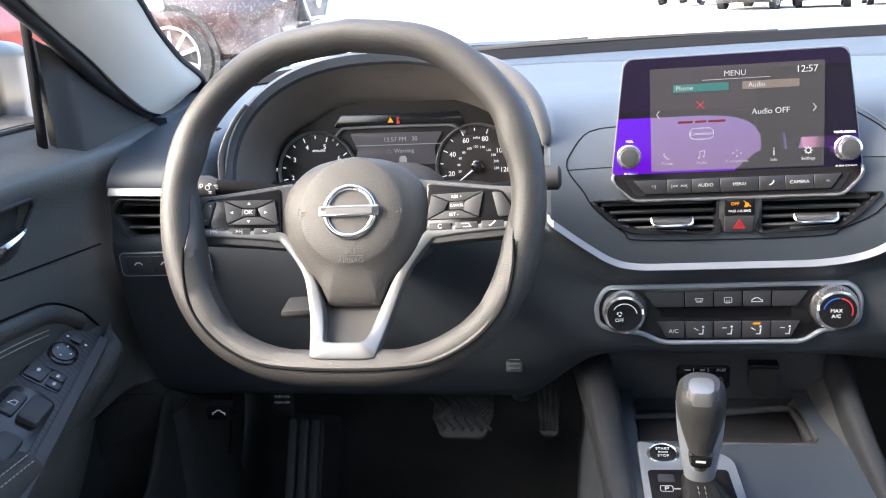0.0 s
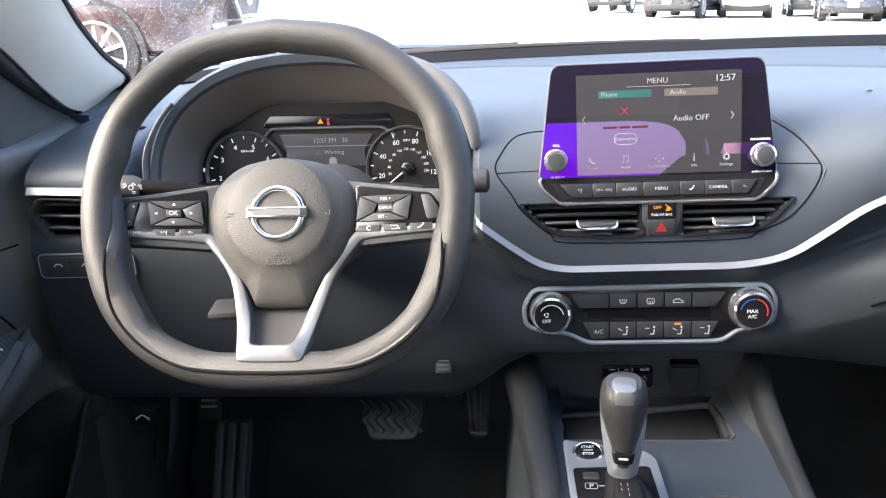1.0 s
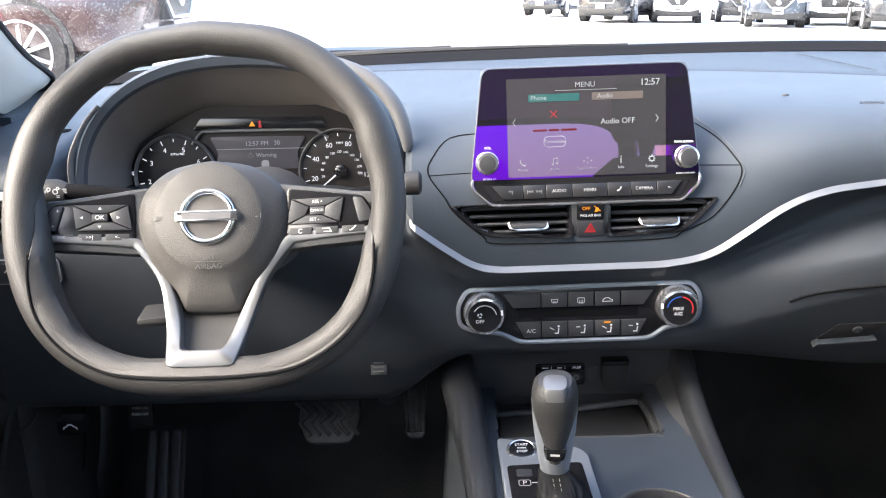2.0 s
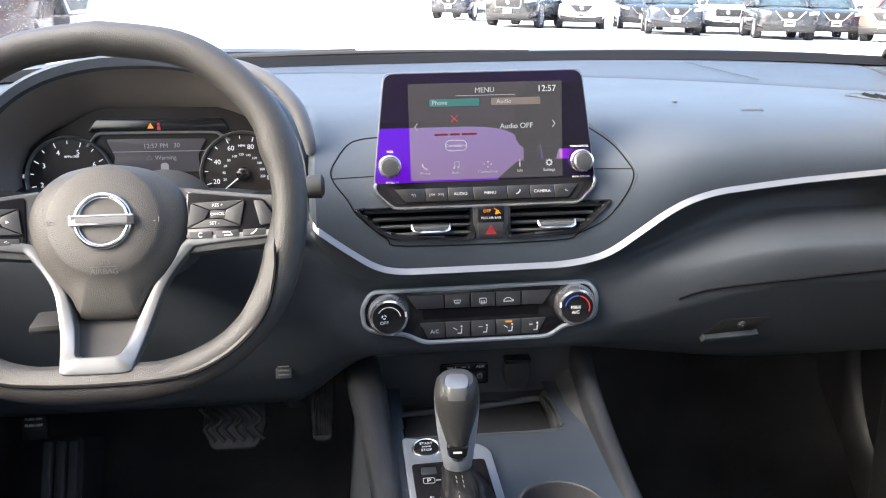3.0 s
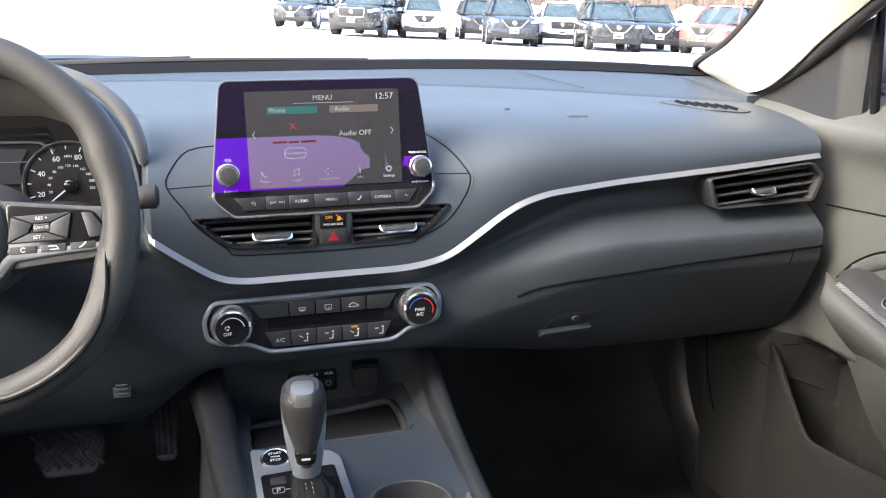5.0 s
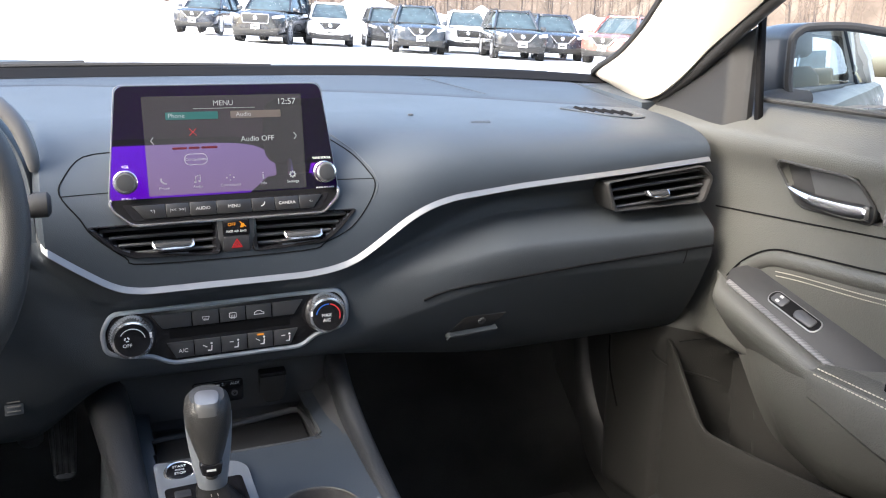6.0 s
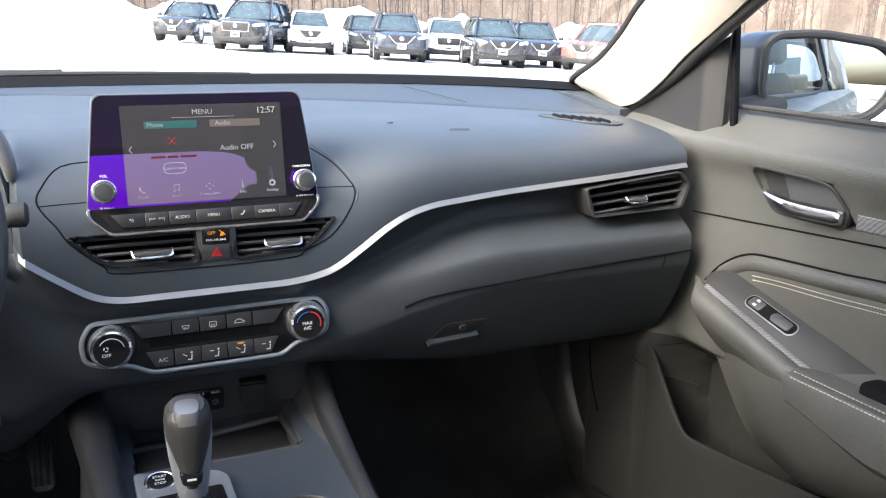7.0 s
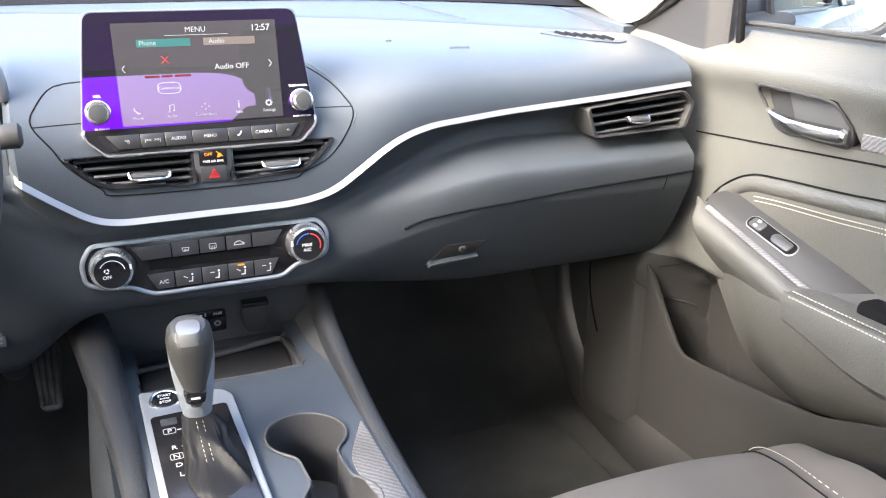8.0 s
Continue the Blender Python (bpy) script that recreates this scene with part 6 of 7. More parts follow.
    up_line = [spline(head, k / 20) for k in range(21)]
    lo = [pane.verts.new((0.757, p.y, 1.02)) for p in up_line]
    hi = [pane.verts.new(p + Vector((0.012, 0, 0))) for p in up_line]
    for i in range(20):
        pane.faces.new((lo[i], lo[i + 1], hi[i + 1], hi[i]))
    g = part("window_pane", sided(pane, m), SIDEGLASS, d, "clear side window")
    g.visible_shadow = False
    return d


def build_pillar(right):
    m = mirror_x(right)
    inner = [Vector((0.800, 1.34, 1.015)), Vector((0.735, 1.27, 1.033)), Vector((0.700, 1.13, 1.076)), Vector((0.682, 1.04, 1.122)), Vector((0.662, 0.95, 1.178)), Vector((0.62, 0.72, 1.285)), Vector((0.57, 0.45, 1.38))]
    outer = [Vector((0.716, 1.085, 1.000)), Vector((0.705, 1.02, 1.014)), Vector((0.702, 0.955, 1.051)), Vector((0.699, 0.895, 1.094)), Vector((0.692, 0.80, 1.150)), Vector((0.66, 0.60, 1.265)), Vector((0.62, 0.35, 1.35))]
    rings = []
    for k in range(31):
        a, b = spline(inner, k / 30), spline(outer, k / 30)
        mid = (a + b) / 2
        flare = 0.03 * smooth(0.25, 0.0, k / 30)
        rings.append([a, a + (mid - a) * 0.35 + Vector((-0.012, -0.012, 0.0)), mid + Vector((-0.018 - flare * 0.2, -0.018, 0.004)), b + (mid - b) * 0.3 + Vector((-0.010, -0.006, 0)), b + Vector((-0.003, 0, 0)), b + Vector((0.04, 0.02, 0)), a + Vector((0.04, 0.03, 0))])
    setting("trim_pillar_%d" % (2 if right else 1), sided(loft(rings), m), PILLAR, "pale beige fabric windscreen pillar trim", "pillar")
    band_pts = [spline(inner, k / 30) + Vector((0.002, 0.006, 0.001)) for k in range(31)]
    setting("trim_seal_%d" % (2 if right else 1), sided(tube(band_pts, 0.006, 8), m), RUBBER, "black windscreen edge band", "trim")


def build_mirror(right):
    m = mirror_x(right)
    d = thing("side_mirror", m @ Vector((0.95, 0.78, 1.0)), "dark blue wing mirror with a black rim on the door", "wing mirror", "wing mirrors")
    C = Vector((0.914, 0.842, 1.058))
    turn = pose(0, 0, 0, 88, 0, -27)
    f = Matrix.Translation(C) @ turn
    shape = fillet([(-0.094, 0.050), (-0.078, 0.064), (-0.02, 0.068), (0.075, 0.054), (0.103, 0.030), (0.098, -0.025), (0.065, -0.058), (-0.045, -0.066), (-0.078, -0.058), (-0.094, -0.02)], 0.03, 5)
    rings = []
    for g, z, dx in ((0.93, -0.004, 0), (1.0, 0.010, 0), (1.06, 0.004, 0), (1.09, -0.02, -0.002), (1.10, -0.06, -0.012), (1.04, -0.11, -0.030), (0.80, -0.15, -0.042), (0.3, -0.172, -0.05)):
        rings.append([f @ Vector((x * g + dx, y * g, z)) for x, y in shape])
    part("housing", sided(loft(rings), m), PAINT_OWN, d, "dark blue mirror housing")
    part("rim", sided(tube([f @ Vector((x * 1.0, y * 1.0, 0.010)) for x, y in shape], 0.0065, 8, True), m), RUBBER, d)
    rings = [[f @ Vector((x * g, y * g, 0.004 + 0.0036 - ((x * g) ** 2 + (y * g) ** 2) / 2.8)) for x, y in shape] for g in (0.965, 0.8, 0.6, 0.4, 0.2, 0.02)]
    part("glass", sided(loft(rings, True, False), m), MIRROR, d, "convex mirror glass")
    bm = band([(-0.06, -0.050), (0.055, -0.048)], 0.004, 0.0003, f @ Matrix.Translation((0, 0, 0.0062)))
    part("caption_bar", sided(bm, m), GREYPRINT, d)
    part("foot", sided(loft([[Vector((x, 0.885 + 0.030 * math.cos(q), 1.012 + (x - 0.80) * 0.12 + 0.018 * math.sin(q))) for q in [2 * math.pi * j / 16 for j in range(16)]] for x in (0.77, 0.80, 0.83, 0.86)]), m), RUBBER, d)


PAINT_OWN = material("own_paint", (0.010, 0.012, 0.018), 0.32, coat=0.05, vary=0.05)
for right in (True, False):
    # corner of the dash top under the pillar
    rings = []
    for k in range(9):
        x = 0.690 + 0.11 * k / 8
        rings.append([(x, 1.045 + 0.02 * k / 8, 0.96), (x, 1.045 + 0.02 * k / 8, 1.0), (x, 1.10, 1.004), (x, 1.20, 1.012), (x, 1.33, 1.018), (x, 1.33, 0.97)])
    part("corner", sided(loft(rings), mirror_x(right)), SOFT, dash)
    build_door(right)
    build_pillar(right)
    build_mirror(right)

# switch bank beside the column
sw = thing("switch_bank", (-0.68, 0.86, 0.84), "row of small black dash switches beside the steering column", "switch")
S2 = frame_at((-0.678, face_y(-0.678, 0.840, True) - 0.0005, 0.840), -2)
part("bezel", slab(rounded(0.124, 0.032, 0.006), 0.003, S2, 0.001, back=0.01), HARD, sw)
part("bezel_edge", tube([S2 @ Vector((x, y, 0.003)) for x, y in rounded(0.122, 0.030, 0.006)], 0.0007, 6, True), SILVERP, sw, "thin raised outline")
for k in range(3):
    key = part("key", slab(rounded(0.033, 0.022, 0.002, cx=-0.036 + 0.036 * k), 0.005, S2, 0.001), BUTTON, sw)
    if k < 2:
        part("key_mark", merge(band([(-0.041 + 0.036 * k, 0), (-0.038 + 0.036 * k, 0.003), (-0.033 + 0.036 * k, 0.003), (-0.030 + 0.036 * k, 0)], 0.0016, 0.0003, spot(S2, 0, 0, 0.005))), PRINT, key)
part("dash_vent_slot", slab(rounded(0.06, 0.014, 0.006), 0.002, Matrix.Translation(top_at(-0.66, 0.965, 0.001)) @ pose(0, 0, 0, 12, 0, 20), 0.0005), DARK, dash)

lever = bpy.data.objects["column_stalk"]
SM = frame_at((-0.571, 0.7855, 0.9480), 0)
part("stalk_mark", band(ring_path(0.0026, 10)[:-1], 0.0009, 0.0005, spot(SM, 0, 0.002), True), KEYPRINT, lever)
part("stalk_mark", merge(*[band([(0.008 + 0.001 * k, 0.0045 - 0.002 * k), (0.0125, 0.0045 - 0.002 * k)], 0.0008, 0.0005, SM) for k in range(3)]), KEYPRINT, lever)
part("stalk_mark", words("OFF", 0.003, spot(SM, -0.011, 0.002)), KEYPRINT, lever)

# ---- floor, pedals, foot rest ----
rings = []
for k in range(41):
    x = -0.80 + 1.55 * k / 40
    tun = 0.05 * math.exp(-((x + 0.0) / 0.16) ** 4)
    rings.append([(x, -1.9, 0.27 + tun), (x, 0.3, 0.27 + tun), (x, 0.95, 0.27 + tun), (x, 1.10, 0.29 + tun), (x, 1.28, 0.43), (x, 1.36, 0.60), (x, 1.40, 0.80), (x, 1.44, 0.80), (x, 1.40, 0.22), (x, -1.9, 0.22)])
setting("floor", loft(rings), CARPET, "black carpeted floor rising to the firewall", "floor")
for s, x in ((1, 0.685), (-1, -0.74)):
    pts = [(x + s * 0.024, 1.20, 0.66), (x + s * 0.022, 1.175, 0.54), (x + s * 0.02, 1.145, 0.44), (x + s * 0.02, 1.085, 0.366), (x + s * 0.018, 0.98, 0.343), (x + s * 0.010, 0.78, 0.342), (x, 0.55, 0.342), (x, 0.2, 0.342), (x, -0.3, 0.342)]
    rings = []
    for k in range(41):
        p = spline([Vector(q) for q in pts], k / 40)
        rings.append([p + Vector((s * a, b * 0.4, c)) for a, b, c in ((-0.034, 0.0, -0.06), (-0.032, 0.0, -0.02), (-0.022, -0.01, 0.008), (-0.004, -0.02, 0.028), (0.03, -0.02, 0.042), (0.09, 0.0, 0.05), (0.09, 0.0, -0.06))])
    setting("trim_sill_%d" % (1 if s > 0 else 2), loft(rings), SILLP, "dark scuffed plastic sill trim along the footwell", "trim")
    setting("trim_kick_%d" % (1 if s > 0 else 2), box((0.10, 0.40, 0.68), pose(x + s * 0.058, 1.25, 0.62), 0.02), SILLP, "dark kick panel beside the footwell", "trim")
for k, x in enumerate((-0.372, 0.40)):
    setting("mat_%d" % (k + 1), box((0.42, 0.62, 0.012), pose(x, 0.76, 0.283 + 0.0), 0.005), CARPET, "black carpet floor mat", "floor mat")


PEDAL = material("worn_pedal_rubber", (0.085, 0.082, 0.078), 0.38, grain=0.5, scale=500, vary=0.5, patch=40)


def pedal(at, poly, lean, ridges, slant, name):
    p = thing("pedal", at, name, "pedal", "pedals")
    f = Matrix.Translation(at) @ pose(0, 0, 0, 90 - lean, 0, 0)
    pad = part("pad", slab(fillet(poly, 0.010, 4), 0.012, f, 0.004), PEDAL, p)
    lo, hi = min(q[1] for q in poly), max(q[1] for q in poly)
    w0, w1 = min(q[0] for q in poly), max(q[0] for q in poly)
    for k in range(ridges):
        if slant:
            x = w0 + (w1 - w0) * (k + 0.7) / (ridges + 0.6)
            path = [spline([(x - 0.014, hi - 0.014), (x + 0.004, (hi + lo) / 2 + 0.006), (x - 0.006, (hi + lo) / 2 - 0.008), (x + 0.010, lo + 0.012)], q / 12) for q in range(13)]
        else:
            x = w0 + (w1 - w0) * (k + 0.8) / (ridges + 0.6)
            path = [(x, hi - 0.01), (x * 0.85, lo + 0.008)]
        part("ridge", band(path, 0.0062, 0.006, f @ Matrix.Translation((0, 0, 0.0115)), bevel=0.0018), PEDAL, pad)
    return p, f


bp, bf = pedal((-0.352, 1.075, 0.515), [(-0.044, 0.040), (0.044, 0.040), (0.048, 0.0), (0.034, -0.036), (-0.034, -0.036), (-0.048, 0.0)], 38, 6, True, "wide black rubber brake pedal with wavy ridges")
part("arm", tube([bf @ Vector((0, 0.02, -0.004)), bf @ Vector((0.01, 0.12, -0.05)), bf @ Vector((0.01, 0.26, -0.04))], 0.010, 8), HARD, bp)
ap, af = pedal((-0.222, 1.095, 0.520), [(-0.021, 0.055), (0.021, 0.055), (0.014, -0.045), (-0.014, -0.045)], 35, 4, False, "narrow black ridged accelerator pedal")
part("arm", tube([af @ Vector((0, 0.04, -0.004)), af @ Vector((0.005, 0.14, -0.06)), af @ Vector((0.0, 0.26, -0.05))], 0.009, 8), HARD, ap)
part("stop", tube([(-0.262, 1.07, 0.60), (-0.262, 1.085, 0.56), (-0.262, 1.09, 0.545)], 0.017, 10), HARD, ap)
rest = thing("foot_rest", (-0.60, 1.06, 0.42), "black ribbed foot rest on the footwell wall", "foot rest")
RF = Matrix.Translation((-0.605, 1.03, 0.425)) @ pose(0, 0, 0, 60, 0, 0)
part("plate", slab(rounded(0.062, 0.20, 0.012), 0.012, RF, 0.004, back=0.08), RUBBER, rest)
for x in (-0.020, -0.001, 0.018):
    part("rib", slab(rounded(0.014, 0.185, 0.005, cx=x), 0.007, spot(RF, 0, 0, 0.012), 0.003), HARD, rest)
pb = thing("parking_brake_pedal", (-0.58, 0.98, 0.60), "black parking brake pad with printed push words", "pedal", "pedals")
PF = frame_at((-0.589, 0.955, 0.598), 12)
part("pad", slab(rounded(0.034, 0.036, 0.004), 0.01, PF, 0.002), BOOTL, pb)
part("words", merge(words("PUSH ON", 0.0036, spot(PF, 0, 0.010, 0.0103)), words("PUSH OFF", 0.0036, spot(PF, 0, 0.0015, 0.0103))), PRINT, pb)
part("arm", tube([PF @ Vector((0, 0, 0)), PF @ Vector((0, 0.05, -0.06)), PF @ Vector((0, 0.13, -0.10))], 0.009, 8), HARD, pb)
hl = thing("bonnet_release", (-0.63, 0.90, 0.62), "black bonnet release lever with a white car mark", "lever")
LF2 = frame_at((-0.637, 0.86, 0.636), 0)
part("lever", slab(rounded(0.034, 0.022, 0.005), 0.012, LF2, 0.003, back=0.004), DARK, hl)
part("mark", band([(-0.008, -0.0025), (-0.0075, 0.0005), (-0.0040, 0.0015), (-0.002, 0.0040), (0.003, 0.0040), (0.0055, 0.0012), (0.0085, 0.0004), (0.009, -0.0025)], 0.0015, 0.0004, spot(LF2, 0, 0, 0.012)), PRINT, hl)
kl = thing("knee_sticker", (-0.25, 0.95, 0.64), "small grey label under the dash", "label")
part("paper", box((0.020, 0.001, 0.022), pose(-0.250, 0.888, 0.690, -20), 0.0002), DASHLOW, kl)
part("bars", merge(*[box((0.014, 0.0006, 0.0014), pose(-0.250, 0.8865 - 0.0018 * k, 0.695 - 0.005 * k, -20)) for k in range(3)]), EMBOSS, kl)

# ---- front seats ----
def build_seat(cx, label, drop=0.0):
    seat = thing("front_seat", (cx, 0.25, 0.30), label, "car seat", "front seats")
    rings = []
    for k in range(41):
        x = -0.26 + 0.52 * k / 40
        c = x / 0.26
        bol = smooth(0.62, 0.85, abs(c))
        edge = 1 - smooth(0.86, 1.0, abs(c))
        front = 0.575 - 0.055 * abs(c) ** 2.6
        top = 0.562 + 0.012 * bol
        rings.append([(cx + x, y, z) for y, z in ((-0.05, 0.33), (-0.05, 0.47 + 0.05 * edge), (0.20, top - 0.03 + 0.02 * edge), (front - 0.16, top - 0.035 + 0.035 * edge + 0.02 * bol * edge), (front - 0.07, top - 0.03 + 0.034 * edge), (front - 0.025, top - 0.045 + 0.034 * edge), (front - 0.003, top - 0.075 + 0.02 * edge), (front - 0.01, 0.40), (front - 0.06, 0.33))])
    part("cushion", loft([[spline([Vector(p) for p in ring], q / 40) for q in range(41)] for ring in rings]), SEATC, seat)
    for x in (0.162, -0.162):
        front = 0.575 - 0.055 * abs(x / 0.26) ** 2.6
        path = [Vector((cx + x, 0.10, 0.575)), Vector((cx + x, front - 0.15, 0.5755)), Vector((cx + x * 1.02, front - 0.07, 0.5705)), Vector((cx + x * 1.03, front - 0.025, 0.5525)), Vector((cx + x * 1.03, front + 0.0005, 0.507))]
        part("seat_seam", tube([spline(path, k / 30) for k in range(31)], 0.001, 6), SEAM, seat)
        off = math.copysign(0.012, x)
        pts = [spline(path, k / 130) + Vector((off, 0, 0.0025)) for k in range(131)]
        part("seat_stitching", merge(*[tube([p, q], 0.0006, 5) for p, q in zip(pts[::2], pts[1::2])]), THREAD, seat, "pale stitching")
    part("base", box((0.44, 0.50, 0.08), pose(cx, 0.22, 0.31), 0.02), HARD, seat)
    rings = []
    for k in range(17):
        v = k / 16
        z, y = 0.45 + (0.66 - drop) * v, -0.14 - (0.24 + drop) * v
        w = 0.25 - 0.06 * smooth(0.55, 1.0, v) - 0.05 * smooth(0.93, 1.0, v)
        t = 0.075 - 0.03 * smooth(0.8, 1.0, v)
        rings.append([(cx + w * math.copysign(abs(math.cos(q)) ** 0.5, math.cos(q)), y + t * math.copysign(abs(math.sin(q)) ** 0.6, math.sin(q)), z) for q in [2 * math.pi * j / 28 for j in range(28)]])
    part("backrest", loft(rings), SEATC, seat)
    part("headrest", box((0.26, 0.10, 0.18), pose(cx, -0.42 - drop, 1.24 - drop, -14), 0.045, 4), SEATC, seat)
    for s in (-1, 1):
        part("headrest_post", tube([(cx + s * 0.07, -0.385 - drop, 1.08 - drop), (cx + s * 0.07, -0.41 - drop, 1.18 - drop)], 0.007, 8), CHROME, seat)
    return seat


build_seat(0.395, "dark grey cloth passenger seat with pale stitching")
build_seat(-0.405, "dark grey cloth driver's seat, leaned well back", 0.20)

# ---- windscreen, roof and the rest of the cabin shell ----
def screen_point(u, v):
    """Windscreen surface: u across from 0 to 1, v from its foot to its head."""
    s = 2 * u - 1
    y0, z0 = 1.415 - 0.115 * abs(s) ** 2.5, 1.045 - 0.012 * abs(s) ** 3
    y1, z1 = 0.52 - 0.07 * abs(s) ** 2.5, 1.385 - 0.015 * abs(s) ** 3
    half = 0.765 + (0.60 - 0.765) * v
    return Vector((MID + half * s, y0 + (y1 - y0) * v, z0 + (z1 - z0) * v + 0.02 * math.sin(math.pi * v)))


bm = bmesh.new()
grid = [[bm.verts.new(screen_point(i / 24, j / 16)) for j in range(17)] for i in range(25)]
for i in range(24):
    for j in range(16):
        bm.faces.new((grid[i][j], grid[i + 1][j], grid[i + 1][j + 1], grid[i][j + 1]))
ws = setting("window_windscreen", bm, GLASS, "clear windscreen speckled with dried snow spots", "windscreen")
ws.visible_shadow = False
# dried spots on the outside of the glass
SPOTS = material("dried_spots", (0.75, 0.75, 0.76), 0.6, vary=0.1)
bm = bmesh.new()
rnd = random.Random(4)
for k in range(32000):
    u = rnd.random() ** 1.0
    v = 0.02 + 0.55 * rnd.random()
    if rnd.random() > 0.16 + 0.84 * smooth(0.40, 0.15, u) + 0.10 * smooth(0.6, 0.9, u):
        continue
    p = screen_point(u, v) + Vector((0, 0.002, 0.004))
    r = 0.00019 + 0.00030 * rnd.random() ** 4
    ring = [bm.verts.new(p + Vector((r * math.cos(q), 0.35 * r * math.sin(q) * 0.9, r * math.sin(q)))) for q in (0, 1.26, 2.51, 3.77, 5.03)]
    tip = bm.verts.new(p + Vector((0, r * 0.3, r * 0.5)))
    bm.faces.new(ring)
    for a, b in zip(ring, ring[1:] + ring[:1]):
        bm.faces.new((a, b, tip))
tagged(part("snow_spots", bm, SPOTS, None, "", False), "small white dried snow spots on the windscreen", "spots", kind="stuff")

wip = thing("wiper", (-0.35, 1.42, 1.05), "black wiper blade lying at the foot of the windscreen", "wiper")
part("blade", tube([screen_point(0.20 + 0.42 * k / 20, 0.002 + 0.009 * math.sin(math.pi * (k / 20) * 0.95)) + Vector((0, 0.006, -0.004)) for k in range(21)], lambda u: 0.007 - 0.004 * u, 8), RUBBER, wip)
part("arm", tube([screen_point(0.24 + 0.18 * k / 10, 0.001 + 0.010 * k / 10) + Vector((0, 0.014, -0.001)) for k in range(11)], 0.005, 8), RUBBER, wip)

# the car's own bonnet beyond the glass
BONNET = thing("bonnet", (MID, 1.9, 0.85), "dark wet bonnet beyond the windscreen, its rear edge raised", "bonnet")
rings = []
for k in range(41):
    x = MID - 0.74 + 1.48 * k / 40
    c = abs((x - MID) / 0.74)
    hump = 0.016 * math.exp(-((x + 0.42) / 0.26) ** 2) - 0.012 * c ** 3
    rings.append([(x, y - 0.10 * c ** 2.5, z + hump * smooth(2.6, 1.5, y)) for y, z in ((1.475, 1.00), (1.48, 1.035), (1.52, 1.039), (1.7, 1.025), (2.0, 0.985), (2.3, 0.93), (2.5, 0.86), (2.5, 0.80), (1.475, 0.90))])
part("panel", loft(rings), PAINT_OWN, BONNET)

rings = []
for k in range(25):
    x = MID - 0.66 + 1.32 * k / 24
    c = abs((x - MID) / 0.66)
    dz = -0.045 * c ** 3
    rings.append([(x, 0.50, 1.385 + dz), (x, 0.30, 1.41 + dz), (x, -0.5, 1.425 + dz), (x, -1.35, 1.405 + dz), (x, -1.35, 1.45 + dz), (x, -0.5, 1.46 + dz), (x, 0.30, 1.45 + dz), (x, 0.52, 1.41 + dz)])
setting("ceiling", loft(rings), ROOFM, "pale fabric headliner", "headliner")
BACK = material("rear_trim", (0.05, 0.05, 0.052), 0.8, grain=0.4)
for k, s in enumerate((-1, 1)):
    x = MID + s * 0.765
    setting("wall_rear_side_%d" % (k + 1), box((0.05, 1.75, 0.75), pose(x, -1.18, 0.645), 0.01), BACK, "dark rear door trim", "rear door")
    setting("wall_b_pillar_%d" % (k + 1), loft([[(x + s * (0.02 - 0.09 * v), y, 1.0 + 0.42 * v) for y in (-0.30, -0.44)] + [(x + s * (0.06 - 0.09 * v), y, 1.0 + 0.42 * v) for y in (-0.44, -0.30)] for v in (0, 0.5, 1)]), PILLAR, "pale middle roof pillar", "pillar")
    setting("wall_post_%d" % (k + 1), loft([[(x + s * (0.055 - 0.12 * v), y, 1.0 + 0.40 * v) for y in (-0.28, -0.42)] + [(x + s * (0.07 - 0.12 * v), y, 1.0 + 0.40 * v) for y in (-0.42, -0.28)] for v in (0, 0.5, 1)]), RUBBER, "gloss black outer door post", "door post")
    bm = bmesh.new()
    lo = [bm.verts.new((x + s * 0.03, y, 1.02)) for y in (-0.40, -0.9, -1.42)]
    hi = [bm.verts.new((x - s * 0.075, y, 1.37)) for y in (-0.40, -0.9, -1.15)]
    for a in range(2):
        bm.faces.new((lo[a], lo[a + 1], hi[a + 1], hi[a]))
    pane = setting("window_side_%d" % (k + 1), bm, REARGLASS, "clear rear side window", "side window")
    pane.visible_shadow = False
    setting("wall_c_pillar_%d" % (k + 1), loft([[(x + s * (0.02 - 0.10 * v), y + 0.35 * v, 1.0 + 0.38 * v) for y in (-1.40, -2.0)] + [(x + s * (0.07 - 0.10 * v), y + 0.35 * v, 1.0 + 0.38 * v) for y in (-2.0, -1.40)] for v in (0, 0.5, 1)]), PILLAR, "pale rear roof pillar", "pillar")
    setting("wall_roof_rail_%d" % (k + 1), tube([(x - s * 0.10, 0.45, 1.365), (x - s * 0.085, 0.0, 1.405), (x - s * 0.085, -0.7, 1.405), (x - s * 0.10, -1.45, 1.37)], 0.045, 10), ROOFM, "pale fabric roof rail", "trim")
setting("wall_rear_seatback", box((1.50, 0.18, 0.75), pose(MID, -1.45, 0.62, -14), 0.05), SEATC, "dark cloth rear bench back", "rear seat")
setting("wall_parcel_shelf", box((1.52, 0.62, 0.03), pose(MID, -1.84, 1.0), 0.008), BACK, "dark parcel shelf under the rear window", "parcel shelf")
bm = bmesh.new()
q = [bm.verts.new(p) for p in ((MID - 0.60, -1.36, 1.412), (MID + 0.60, -1.36, 1.412), (MID + 0.68, -2.08, 1.02), (MID - 0.68, -2.08, 1.02))]
bm.faces.new(q)
